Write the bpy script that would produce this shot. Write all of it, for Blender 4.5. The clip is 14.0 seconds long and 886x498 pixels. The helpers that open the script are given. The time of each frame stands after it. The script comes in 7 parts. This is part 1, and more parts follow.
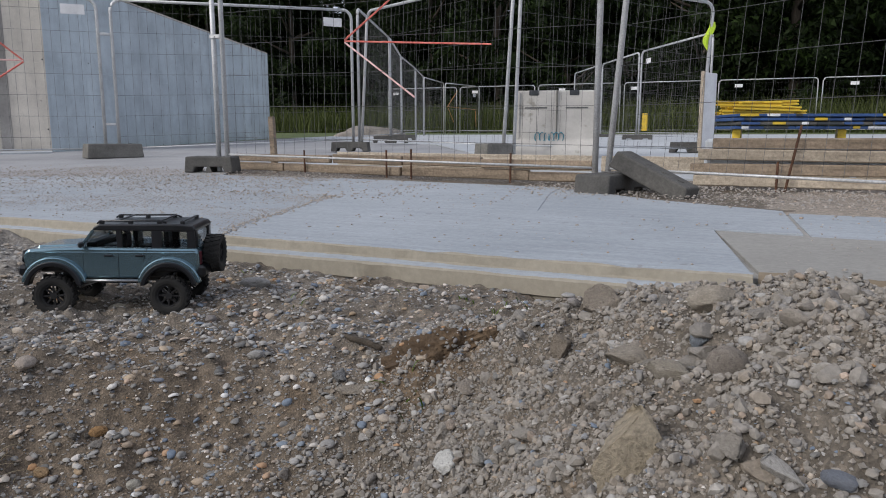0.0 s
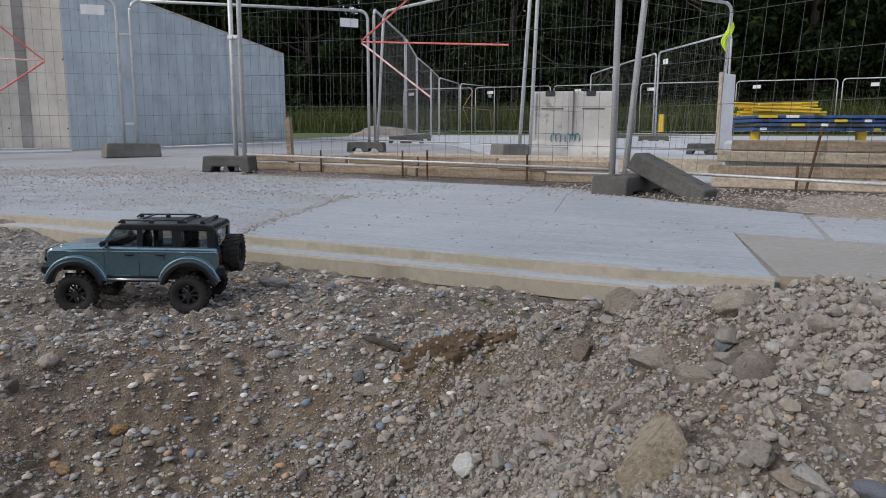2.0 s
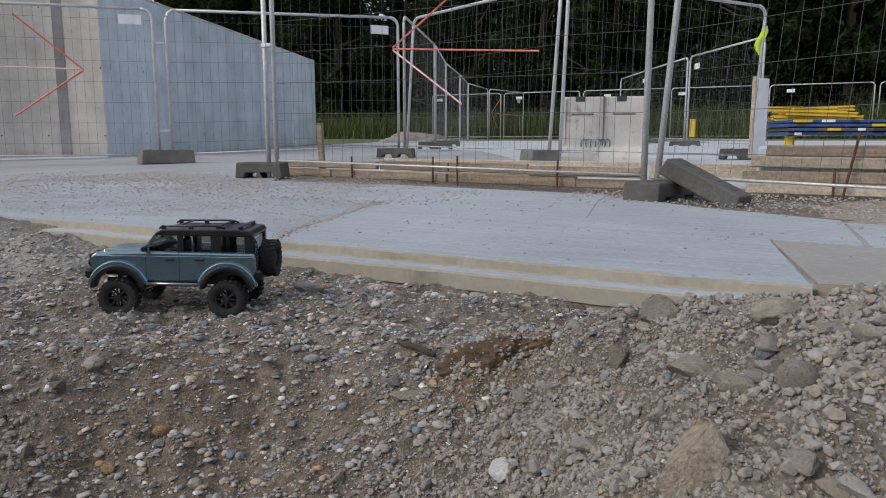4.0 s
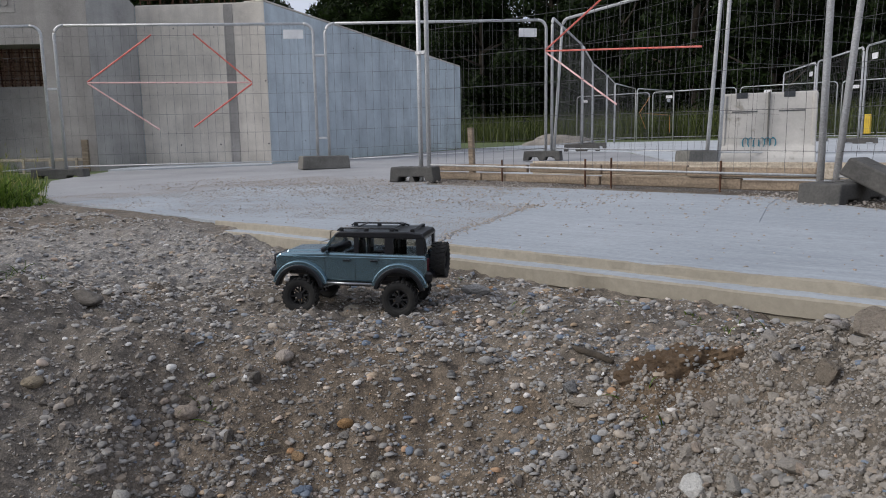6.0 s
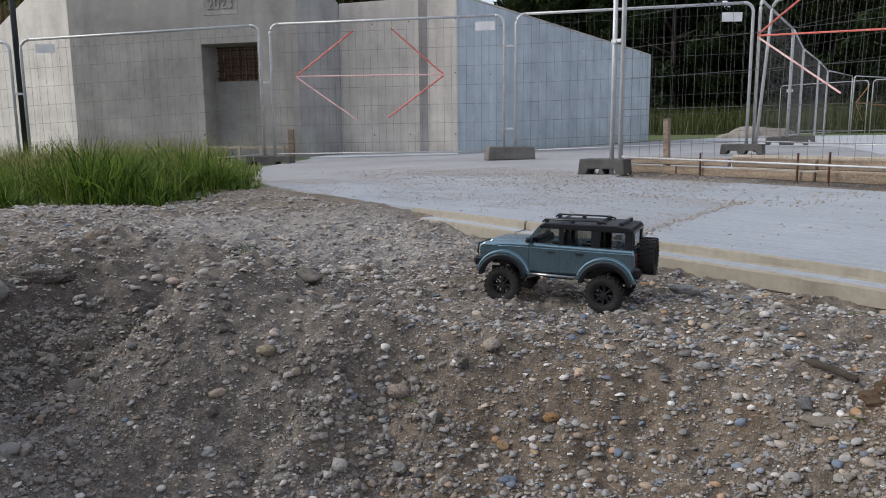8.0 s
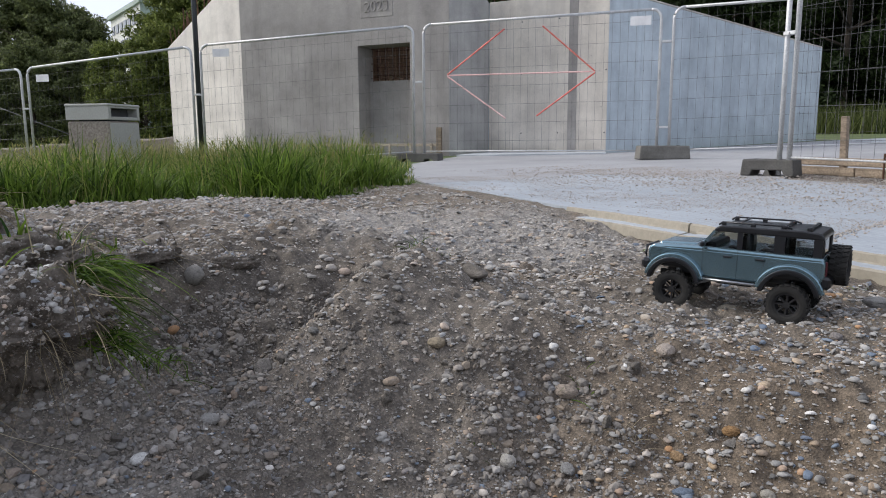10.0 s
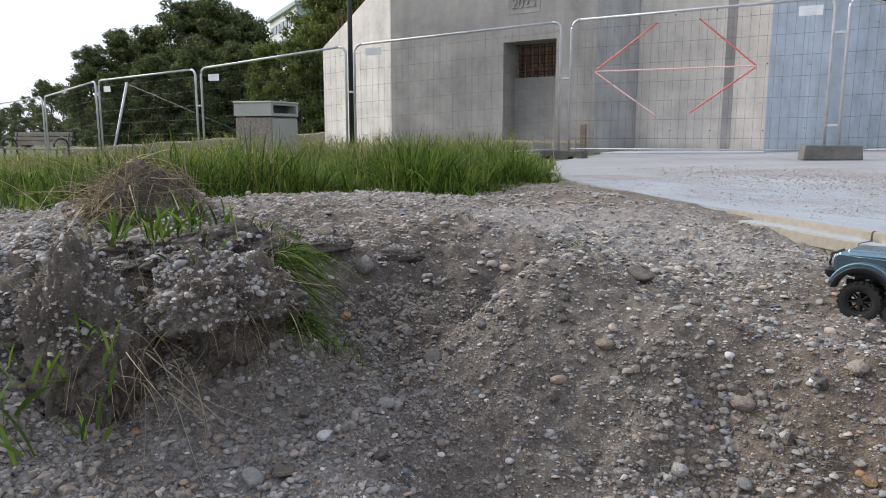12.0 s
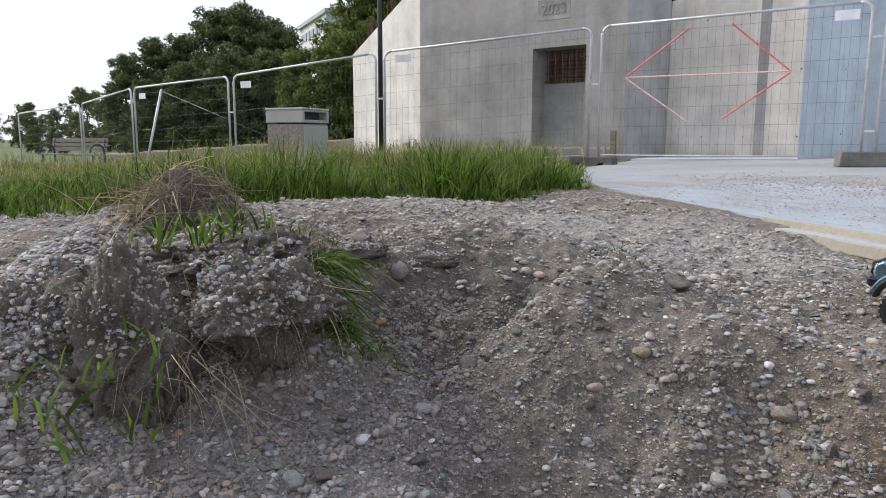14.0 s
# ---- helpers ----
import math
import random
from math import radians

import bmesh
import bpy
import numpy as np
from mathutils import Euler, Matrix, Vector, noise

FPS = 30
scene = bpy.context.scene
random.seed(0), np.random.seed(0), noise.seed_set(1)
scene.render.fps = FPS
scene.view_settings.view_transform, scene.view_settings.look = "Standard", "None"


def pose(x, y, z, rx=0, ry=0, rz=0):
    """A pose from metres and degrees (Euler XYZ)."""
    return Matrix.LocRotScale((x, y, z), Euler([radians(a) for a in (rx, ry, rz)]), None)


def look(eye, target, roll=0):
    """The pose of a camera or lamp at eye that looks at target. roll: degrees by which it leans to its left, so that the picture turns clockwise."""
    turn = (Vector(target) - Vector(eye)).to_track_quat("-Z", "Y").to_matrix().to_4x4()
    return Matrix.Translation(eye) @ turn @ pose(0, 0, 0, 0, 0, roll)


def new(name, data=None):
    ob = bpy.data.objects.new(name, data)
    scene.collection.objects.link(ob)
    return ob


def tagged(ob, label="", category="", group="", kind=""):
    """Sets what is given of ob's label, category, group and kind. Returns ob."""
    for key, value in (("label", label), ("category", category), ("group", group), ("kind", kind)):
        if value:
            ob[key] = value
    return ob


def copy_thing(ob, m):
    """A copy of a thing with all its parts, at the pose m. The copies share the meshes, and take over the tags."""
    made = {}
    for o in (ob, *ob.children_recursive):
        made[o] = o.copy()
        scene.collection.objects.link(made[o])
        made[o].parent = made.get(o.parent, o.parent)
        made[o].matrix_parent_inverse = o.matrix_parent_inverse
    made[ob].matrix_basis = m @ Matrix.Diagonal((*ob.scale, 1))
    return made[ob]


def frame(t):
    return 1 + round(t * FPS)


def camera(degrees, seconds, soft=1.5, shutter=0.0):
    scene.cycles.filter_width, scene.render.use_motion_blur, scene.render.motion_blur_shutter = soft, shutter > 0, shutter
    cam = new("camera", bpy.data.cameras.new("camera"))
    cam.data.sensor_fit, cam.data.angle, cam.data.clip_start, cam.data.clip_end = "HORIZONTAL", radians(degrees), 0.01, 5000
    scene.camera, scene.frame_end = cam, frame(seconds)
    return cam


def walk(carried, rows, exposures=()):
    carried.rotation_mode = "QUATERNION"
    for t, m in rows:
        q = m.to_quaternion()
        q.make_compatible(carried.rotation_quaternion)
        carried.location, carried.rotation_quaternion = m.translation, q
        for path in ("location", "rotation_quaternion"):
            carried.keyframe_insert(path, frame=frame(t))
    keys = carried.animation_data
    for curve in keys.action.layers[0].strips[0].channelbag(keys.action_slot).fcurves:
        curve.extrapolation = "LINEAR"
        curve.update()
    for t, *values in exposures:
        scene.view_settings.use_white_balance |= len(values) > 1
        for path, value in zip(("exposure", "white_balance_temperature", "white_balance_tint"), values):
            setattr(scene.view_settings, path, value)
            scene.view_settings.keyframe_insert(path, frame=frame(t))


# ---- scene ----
cam = camera(63.8, 14.0, soft=1.0)
PATH = [
    (0, (0.168, 0.105, 0.376), (-0.66, 1.897, 0.057), 0.0),
    (0.5, (0.166, 0.103, 0.377), (-0.674, 1.891, 0.063), 0.1),
    (1, (0.164, 0.105, 0.377), (-0.684, 1.888, 0.062), -0.2),
    (1.5, (0.16, 0.105, 0.377), (-0.695, 1.885, 0.061), 0.2),
    (2, (0.156, 0.103, 0.378), (-0.708, 1.879, 0.06), 0.2),
    (2.5, (0.155, 0.098, 0.38), (-0.728, 1.865, 0.069), 0.3),
    (5, (0.123, 0.07, 0.383), (-0.924, 1.748, 0.087), -0.3),
    (5.5, (0.1, 0.059, 0.384), (-1.052, 1.667, 0.09), -0.4),
    (6, (0.079, 0.045, 0.382), (-1.182, 1.57, 0.091), -1.0),
    (6.5, (0.054, 0.033, 0.379), (-1.309, 1.466, 0.081), -0.8),
    (7, (0.03, 0.024, 0.377), (-1.42, 1.366, 0.068), -0.7),
    (7.5, (0.016, 0.013, 0.379), (-1.512, 1.265, 0.069), -0.6),
    (10, (-0.037, -0.065, 0.378), (-1.828, 0.77, 0.068), -0.3),
    (10.5, (-0.042, -0.088, 0.378), (-1.875, 0.648, 0.061), -0.2),
    (11, (-0.047, -0.11, 0.379), (-1.913, 0.534, 0.058), -0.3),
    (11.5, (-0.049, -0.131, 0.379), (-1.945, 0.42, 0.056), -0.2),
    (12, (-0.049, -0.152, 0.384), (-1.963, 0.329, 0.065), 0.1),
    (12.5, (-0.044, -0.165, 0.386), (-1.972, 0.268, 0.073), 0.2),
    (13, (-0.047, -0.171, 0.387), (-1.972, 0.269, 0.074), 0.2),
    (13.5, (-0.043, -0.175, 0.389), (-1.973, 0.249, 0.081), 0.2),
    (14, (-0.043, -0.177, 0.388), (-1.977, 0.231, 0.085), 0.1),
]
walk(cam, [(t, look(eye, target, roll)) for t, eye, target, roll in PATH], [(0.0, -0.43), (2.7, -0.43), (5.0, -0.46), (6.5, -0.45), (7.5, -0.36), (10.0, 0.0), (12.5, 0.15), (14.0, 0.21)])

# ---- world and light ----
world = bpy.data.worlds.new("sky")
scene.world = world
world.use_nodes = True
wn, wl = world.node_tree.nodes, world.node_tree.links
wn.clear()
sky = wn.new("ShaderNodeTexSky")
sky.sky_type = "NISHITA"
sky.sun_disc = False
sky.sun_elevation, sky.sun_rotation = radians(37), radians(213)
sky.air_density, sky.dust_density, sky.ozone_density = 1.0, 2.5, 1.0
pale = wn.new("ShaderNodeHueSaturation")
pale.inputs["Saturation"].default_value = 0.55
wback = wn.new("ShaderNodeBackground")
wback.inputs["Strength"].default_value = 0.18
wout = wn.new("ShaderNodeOutputWorld")
wl.new(sky.outputs[0], pale.inputs["Color"])
veil = wn.new("ShaderNodeMix")
veil.data_type = "RGBA"
veil.inputs[0].default_value = 0.68
veil.inputs[7].default_value = (5.35, 5.70, 6.85, 1)
wl.new(pale.outputs[0], veil.inputs[6])
wl.new(veil.outputs[2], wback.inputs["Color"])
wl.new(wback.outputs[0], wout.inputs["Surface"])
sun_data = bpy.data.lights.new("sun", "SUN")
sun_data.energy, sun_data.angle, sun_data.color = 2.4, radians(24), (1.0, 0.96, 0.91)
sun = new("sun", sun_data)
sun.matrix_world = look((-8.5, -13, 11.5), (0, 0, 0))


# ---- materials ----
def mat_base(name, rough=0.8, metal=0.0):
    m = bpy.data.materials.new(name)
    m.use_nodes = True
    n = m.node_tree.nodes
    b = n["Principled BSDF"]
    b.inputs["Roughness"].default_value = rough
    b.inputs["Metallic"].default_value = metal
    return m, n, m.node_tree.links, b


def noise_node(n, l, scale, detail=6.0, rough=0.6, coord="Object", stretch=None):
    tc = n.new("ShaderNodeTexCoord")
    t = n.new("ShaderNodeTexNoise")
    t.inputs["Scale"].default_value, t.inputs["Detail"].default_value, t.inputs["Roughness"].default_value = scale, detail, rough
    if stretch:
        mp = n.new("ShaderNodeMapping")
        mp.inputs["Scale"].default_value = stretch
        l.new(tc.outputs[coord], mp.inputs["Vector"])
        l.new(mp.outputs[0], t.inputs["Vector"])
    else:
        l.new(tc.outputs[coord], t.inputs["Vector"])
    return t


def ramp(n, l, source, stops):
    r = n.new("ShaderNodeValToRGB")
    e = r.color_ramp.elements
    while len(e) < len(stops):
        e.new(0.5)
    for s, (p, c) in zip(e, stops):
        s.position, s.color = p, (*c, 1)
    l.new(source, r.inputs[0])
    return r.outputs[0]


def mixed(n, l, fac, a, b, mode="MIX"):
    m = n.new("ShaderNodeMix")
    m.data_type, m.blend_type = "RGBA", mode
    for socket, value in ((m.inputs[0], fac), (m.inputs[6], a), (m.inputs[7], b)):
        if isinstance(value, (int, float)):
            socket.default_value = value
        elif isinstance(value, tuple):
            socket.default_value = (*value, 1)
        else:
            l.new(value, socket)
    return m.outputs[2]


def bumped(n, l, b, height, strength=0.3, distance=0.01, before=None):
    bp = n.new("ShaderNodeBump")
    bp.inputs["Strength"].default_value, bp.inputs["Distance"].default_value = strength, distance
    l.new(height, bp.inputs["Height"])
    if before:
        l.new(before, bp.inputs["Normal"])
    l.new(bp.outputs[0], b.inputs["Normal"])
    return bp.outputs[0]


def worn(name, c1, c2, scale=3.0, rough=0.8, metal=0.0, fine=60.0, bump=0.2, dist=0.003, spots=None, stretch=None, grain=(0.72, 1.18), vary=0.0):
    """Two-scale material: large stains between c1 and c2, fine grain, relief."""
    m, n, l, b = mat_base(name, rough, metal)
    big = noise_node(n, l, scale, 5, 0.6, stretch=stretch)
    small = noise_node(n, l, fine, 4, 0.7)
    col = ramp(n, l, big.outputs[0], [(0.3, c1), (0.7, c2)])
    speck = ramp(n, l, small.outputs[0], [(0.3, (grain[0],) * 3), (0.7, (grain[1],) * 3)])
    col = mixed(n, l, 1.0, col, speck, "MULTIPLY")
    if vary:
        own = n.new("ShaderNodeObjectInfo").outputs["Random"]
        col = mixed(n, l, 1.0, col, ramp(n, l, own, [(0.0, (1 - vary,) * 3), (1.0, (1 + vary,) * 3)]), "MULTIPLY")
    if spots:
        sp = noise_node(n, l, spots[1], 3, 0.6)
        col = mixed(n, l, ramp(n, l, sp.outputs[0], [(spots[2], (0, 0, 0)), (spots[2] + 0.08, (1, 1, 1))]), col, spots[0])
    l.new(col, b.inputs["Base Color"])
    if bump:
        bumped(n, l, b, small.outputs[0], bump, dist)
    return m


def plain(name, c, rough=0.6, metal=0.0):
    m, n, l, b = mat_base(name, rough, metal)
    b.inputs["Base Color"].default_value = (*c, 1)
    return m


def stone_material(name, island=True, dusty=0.0, tone=(0.215, 0.192, 0.163)):
    m, n, l, b = mat_base(name, 0.82)
    if island:
        src = n.new("ShaderNodeNewGeometry").outputs["Random Per Island"]
    else:
        src = n.new("ShaderNodeObjectInfo").outputs["Random"]
    col = ramp(n, l, src, [(0.0, (0.11, 0.107, 0.102)), (0.16, (0.20, 0.193, 0.18)), (0.34, (0.28, 0.27, 0.255)), (0.5, (0.155, 0.15, 0.143)),
                           (0.60, (0.36, 0.345, 0.325)), (0.66, (0.28, 0.205, 0.13)), (0.76, (0.105, 0.135, 0.18)), (0.81, (0.17, 0.20, 0.235)), (0.85, (0.33, 0.24, 0.15)),
                           (0.91, (0.47, 0.455, 0.43)), (0.95, (0.30, 0.165, 0.075)), (0.985, (0.56, 0.55, 0.53))])
    sm = noise_node(n, l, 160 if island else 6.0, 5, 0.7)
    col = mixed(n, l, dusty, col, tone)
    col = mixed(n, l, 1.0, col, ramp(n, l, sm.outputs[0], [(0.3, (0.92, 0.92, 0.92)), (0.7, (1.46, 1.46, 1.46))]), "MULTIPLY")
    dust = noise_node(n, l, 3.1 if island else 1.4, 5, 0.65)
    col = mixed(n, l, ramp(n, l, dust.outputs[0], [(0.48, (0.0, 0.0, 0.0)), (0.8, (0.4, 0.4, 0.4))]), col, (0.19, 0.175, 0.152))
    l.new(col, b.inputs["Base Color"])
    bumped(n, l, b, sm.outputs[0], 0.35 if island else 0.8, 0.002 if island else 0.006)
    return m


def soil_material():
    m, n, l, b = mat_base("soil", 0.95)
    a = noise_node(n, l, 1.7, 6, 0.62)
    c = noise_node(n, l, 38, 6, 0.7)
    o = noise_node(n, l, 4.3, 4, 0.6)
    vor = n.new("ShaderNodeTexVoronoi")
    vor.inputs["Scale"].default_value = 62
    tc = n.new("ShaderNodeTexCoord")
    l.new(tc.outputs["Object"], vor.inputs["Vector"])
    col = ramp(n, l, a.outputs[0], [(0.25, (0.080, 0.067, 0.053)), (0.5, (0.142, 0.121, 0.098)), (0.75, (0.20, 0.177, 0.150))])
    col = mixed(n, l, ramp(n, l, o.outputs[0], [(0.55, (0, 0, 0)), (0.75, (0.7, 0.7, 0.7))]), col, (0.15, 0.098, 0.052))
    # ochre clay by the ledge, dug earth darkened both for damp and for shade, spoil on the mound and paler gravel on
    # the level
    # the hue at (-2.05, 0.30) paints the shade of the pit's west wall
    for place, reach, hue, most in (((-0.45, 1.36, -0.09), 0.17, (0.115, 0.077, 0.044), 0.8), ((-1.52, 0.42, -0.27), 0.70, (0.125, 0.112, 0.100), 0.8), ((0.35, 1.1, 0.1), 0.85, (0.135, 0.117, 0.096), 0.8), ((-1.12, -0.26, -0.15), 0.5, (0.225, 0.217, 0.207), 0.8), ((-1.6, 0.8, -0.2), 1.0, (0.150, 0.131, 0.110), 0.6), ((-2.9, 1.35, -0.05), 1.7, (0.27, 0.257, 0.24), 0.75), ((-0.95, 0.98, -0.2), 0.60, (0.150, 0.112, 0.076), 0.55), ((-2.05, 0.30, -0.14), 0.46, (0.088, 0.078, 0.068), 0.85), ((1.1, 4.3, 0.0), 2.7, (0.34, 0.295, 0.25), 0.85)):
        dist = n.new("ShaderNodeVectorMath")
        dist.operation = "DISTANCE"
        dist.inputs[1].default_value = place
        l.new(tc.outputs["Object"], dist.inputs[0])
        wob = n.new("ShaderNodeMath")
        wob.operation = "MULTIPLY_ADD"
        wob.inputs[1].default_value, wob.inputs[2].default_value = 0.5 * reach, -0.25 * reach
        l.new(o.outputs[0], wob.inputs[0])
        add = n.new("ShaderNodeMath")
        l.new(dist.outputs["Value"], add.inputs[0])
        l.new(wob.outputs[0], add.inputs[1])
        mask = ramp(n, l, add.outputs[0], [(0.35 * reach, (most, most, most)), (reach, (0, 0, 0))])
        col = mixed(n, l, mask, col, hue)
    col = mixed(n, l, 1.0, col, ramp(n, l, c.outputs[0], [(0.3, (0.6, 0.6, 0.6)), (0.7, (1.35, 1.33, 1.3))]), "MULTIPLY")
    col = mixed(n, l, 1.0, col, ramp(n, l, vor.outputs["Color"], [(0.2, (0.86, 0.86, 0.85)), (0.55, (1.0, 1.0, 1.0)), (0.85, (1.22, 1.22, 1.22))]), "MULTIPLY")
    vor2 = n.new("ShaderNodeTexVoronoi")
    vor2.inputs["Scale"].default_value = 260
    l.new(tc.outputs["Object"], vor2.inputs["Vector"])
    col = mixed(n, l, 1.0, col, ramp(n, l, vor2.outputs["Color"], [(0.2, (0.80, 0.80, 0.80)), (0.6, (1.0, 1.0, 1.0)), (0.9, (1.5, 1.48, 1.46))]), "MULTIPLY")
    # meadow farther out
    sep = n.new("ShaderNodeSeparateXYZ")
    l.new(tc.outputs["Object"], sep.inputs[0])
    far = n.new("ShaderNodeMath")
    far.operation = "GREATER_THAN"
    far.inputs[1].default_value = 27.0
    l.new(sep.outputs["Y"], far.inputs[0])
    far2 = n.new("ShaderNodeMath")
    far2.operation = "LESS_THAN"
    far2.inputs[1].default_value = -5.6
    l.new(sep.outputs["X"], far2.inputs[0])
    far3 = n.new("ShaderNodeMath")
    far3.operation = "MAXIMUM"
    l.new(far.outputs[0], far3.inputs[0])
    l.new(far2.outputs[0], far3.inputs[1])
    gr = noise_node(n, l, 0.8, 6, 0.7)
    meadow = ramp(n, l, gr.outputs[0], [(0.3, (0.05, 0.075, 0.025)), (0.7, (0.12, 0.15, 0.05))])
    col = mixed(n, l, far3.outputs[0], col, meadow)
    l.new(col, b.inputs["Base Color"])
    n1 = bumped(n, l, b, c.outputs[0], 0.6, 0.01)
    n2 = bumped(n, l, b, vor.outputs["Distance"], 0.25, 0.004, n1)
    bumped(n, l, b, vor2.outputs["Distance"], 0.6, 0.003, n2)
    return m


def concrete_material(name, c1, c2, brushed=False, streak=True):
    m, n, l, b = mat_base(name, 0.85)
    big = noise_node(n, l, 0.9, 6, 0.62)
    st = noise_node(n, l, 1.0, 5, 0.65, stretch=(0.9, 0.9, 0.10))
    sm = noise_node(n, l, 45, 5, 0.7)
    pit = noise_node(n, l, 14, 2, 0.5)
    col = ramp(n, l, big.outputs[0], [(0.3, c1), (0.7, c2)])
    if brushed:
        br = noise_node(n, l, 1.0, 6, 0.7, stretch=(1.2, 34, 1))
        col = mixed(n, l, 1.0, col, ramp(n, l, br.outputs[0], [(0.3, (0.86, 0.86, 0.86)), (0.7, (1.1, 1.1, 1.1))]), "MULTIPLY")
    if streak:
        col = mixed(n, l, 1.0, col, ramp(n, l, st.outputs[0], [(0.28, (0.74, 0.74, 0.75)), (0.5, (0.98, 0.98, 0.98)), (0.7, (1.08, 1.08, 1.07))]), "MULTIPLY")
    if streak:
        run = noise_node(n, l, 1.0, 6, 0.7, stretch=(4.5, 4.5, 0.22))
        col = mixed(n, l, 1.0, col, ramp(n, l, run.outputs[0], [(0.32, (0.91, 0.91, 0.91)), (0.5, (1.0, 1.0, 1.0)), (0.72, (1.05, 1.05, 1.05))]), "MULTIPLY")
        blot = noise_node(n, l, 1.7, 8, 0.72)
        col = mixed(n, l, 1.0, col, ramp(n, l, blot.outputs[0], [(0.3, (0.76, 0.76, 0.77)), (0.5, (0.98, 0.98, 0.98)), (0.7, (1.15, 1.15, 1.14))]), "MULTIPLY")
    col = mixed(n, l, 1.0, col, ramp(n, l, sm.outputs[0], [(0.3, (0.86, 0.86, 0.86)), (0.7, (1.1, 1.1, 1.1))]), "MULTIPLY")
    col = mixed(n, l, ramp(n, l, pit.outputs[0], [(0.72, (0, 0, 0)), (0.76, (0.5, 0.5, 0.5))]), col, (0.16, 0.15, 0.14))
    l.new(col, b.inputs["Base Color"])
    bumped(n, l, b, sm.outputs[0], 0.25, 0.004)
    return m


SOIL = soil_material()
PEBBLE = stone_material("pebble")
# paler tone puts the light on the heap's left slope into the colour
PEBBLE_PALE = stone_material("lit_toned_pebble", True, 0.35, (0.40, 0.39, 0.37))
PEBBLE_LEVEL = stone_material("level_pebble", True, 0.40, (0.345, 0.32, 0.285))
STONE = stone_material("stone", False)
DUSTY = stone_material("dusty_stone", True, 0.76)
EARTH_CRUMB = stone_material("earth_crumb", True, 0.68, (0.155, 0.136, 0.115))
DUSTY_STONE = stone_material("dusty_rock", False, 0.72)
SLAB = concrete_material("slab_concrete", (0.27, 0.298, 0.325), (0.375, 0.402, 0.43), True, False)
SLAB_OLD = concrete_material("old_slab_concrete", (0.235, 0.225, 0.205), (0.33, 0.32, 0.295), streak=False)
KERB = concrete_material("kerb_concrete", (0.235, 0.210, 0.163), (0.35, 0.316, 0.254), streak=False)
KERB_STAINED = concrete_material("stained_kerb", (0.15, 0.115, 0.075), (0.27, 0.22, 0.16), streak=False)
ROAD = concrete_material("road_concrete", (0.27, 0.27, 0.275), (0.36, 0.36, 0.365), streak=False)
YARD = concrete_material("yard_concrete", (0.38, 0.40, 0.42), (0.50, 0.52, 0.54), streak=False)
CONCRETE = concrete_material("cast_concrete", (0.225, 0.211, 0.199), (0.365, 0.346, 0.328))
# formed, splayed and wing walls: sun warmth and sky blue put into the colours
CONCRETE_SUN_TONED = concrete_material("sun_toned_concrete", (0.565, 0.52, 0.455), (0.71, 0.66, 0.59))
CONCRETE_GLOW_TONED = concrete_material("glow_toned_concrete", (0.62, 0.575, 0.525), (0.75, 0.705, 0.65))
CONCRETE_SKY_TONED = concrete_material("sky_toned_concrete", (0.49, 0.56, 0.605), (0.61, 0.68, 0.725))
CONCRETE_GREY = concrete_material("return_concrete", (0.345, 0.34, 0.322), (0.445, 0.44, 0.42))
TAN_SHAFT = concrete_material("rust_brown_concrete", (0.26, 0.16, 0.10), (0.42, 0.30, 0.21))
GALV = worn("galvanised_steel", (0.46, 0.465, 0.47), (0.64, 0.645, 0.65), 6, 0.5, 0.35, 90, 0.05)
WIRE = worn("galvanised_wire", (0.10, 0.10, 0.10), (0.165, 0.165, 0.165), 6, 0.55, 0.5, 90, 0.0)
RUBBER_BLOCK = worn("recycled_block", (0.06, 0.058, 0.055), (0.12, 0.115, 0.105), 5, 0.9, 0, 70, 0.4, 0.004)
SAND = stone_material("tan_sand", True, 0.7, (0.29, 0.258, 0.225))
STONE_BLOCK = worn("cast_block", (0.12, 0.115, 0.10), (0.22, 0.21, 0.19), 5, 0.92, 0, 60, 0.5, 0.004)
TAPE = worn("red_tape", (0.62, 0.10, 0.075), (0.74, 0.22, 0.17), 8, 0.5, 0, 40, 0.0)
TAPE_PALE = worn("faded_tape", (0.72, 0.40, 0.37), (0.80, 0.58, 0.55), 8, 0.5, 0, 40, 0.0)
TAPE_ORANGE = worn("orange_tape", (0.45, 0.20, 0.06), (0.58, 0.30, 0.10), 8, 0.5, 0, 40, 0.0)
WHITE = worn("white_plate", (0.62, 0.62, 0.63), (0.78, 0.78, 0.78), 5, 0.5, 0, 50, 0.0, grain=(0.93, 1.05))
TIMBER = worn("timber", (0.155, 0.118, 0.082), (0.35, 0.275, 0.20), 2.0, 0.8, 0, 60, 0.3, 0.003, stretch=(1.2, 14, 14), grain=(0.6, 1.2), vary=0.22)
TIMBER_PALE = worn("pale_timber", (0.29, 0.24, 0.18), (0.52, 0.445, 0.35), 2.0, 0.8, 0, 60, 0.3, 0.003, stretch=(1.2, 14, 14), grain=(0.6, 1.2), vary=0.22)
RUST = worn("rusty_steel", (0.065, 0.034, 0.021), (0.16, 0.08, 0.048), 12, 0.85, 0.3, 80, 0.2)
BARK = worn("bark", (0.035, 0.028, 0.02), (0.09, 0.07, 0.05), 3, 0.95, 0, 20, 0.6, 0.02, stretch=(4, 4, 0.6))


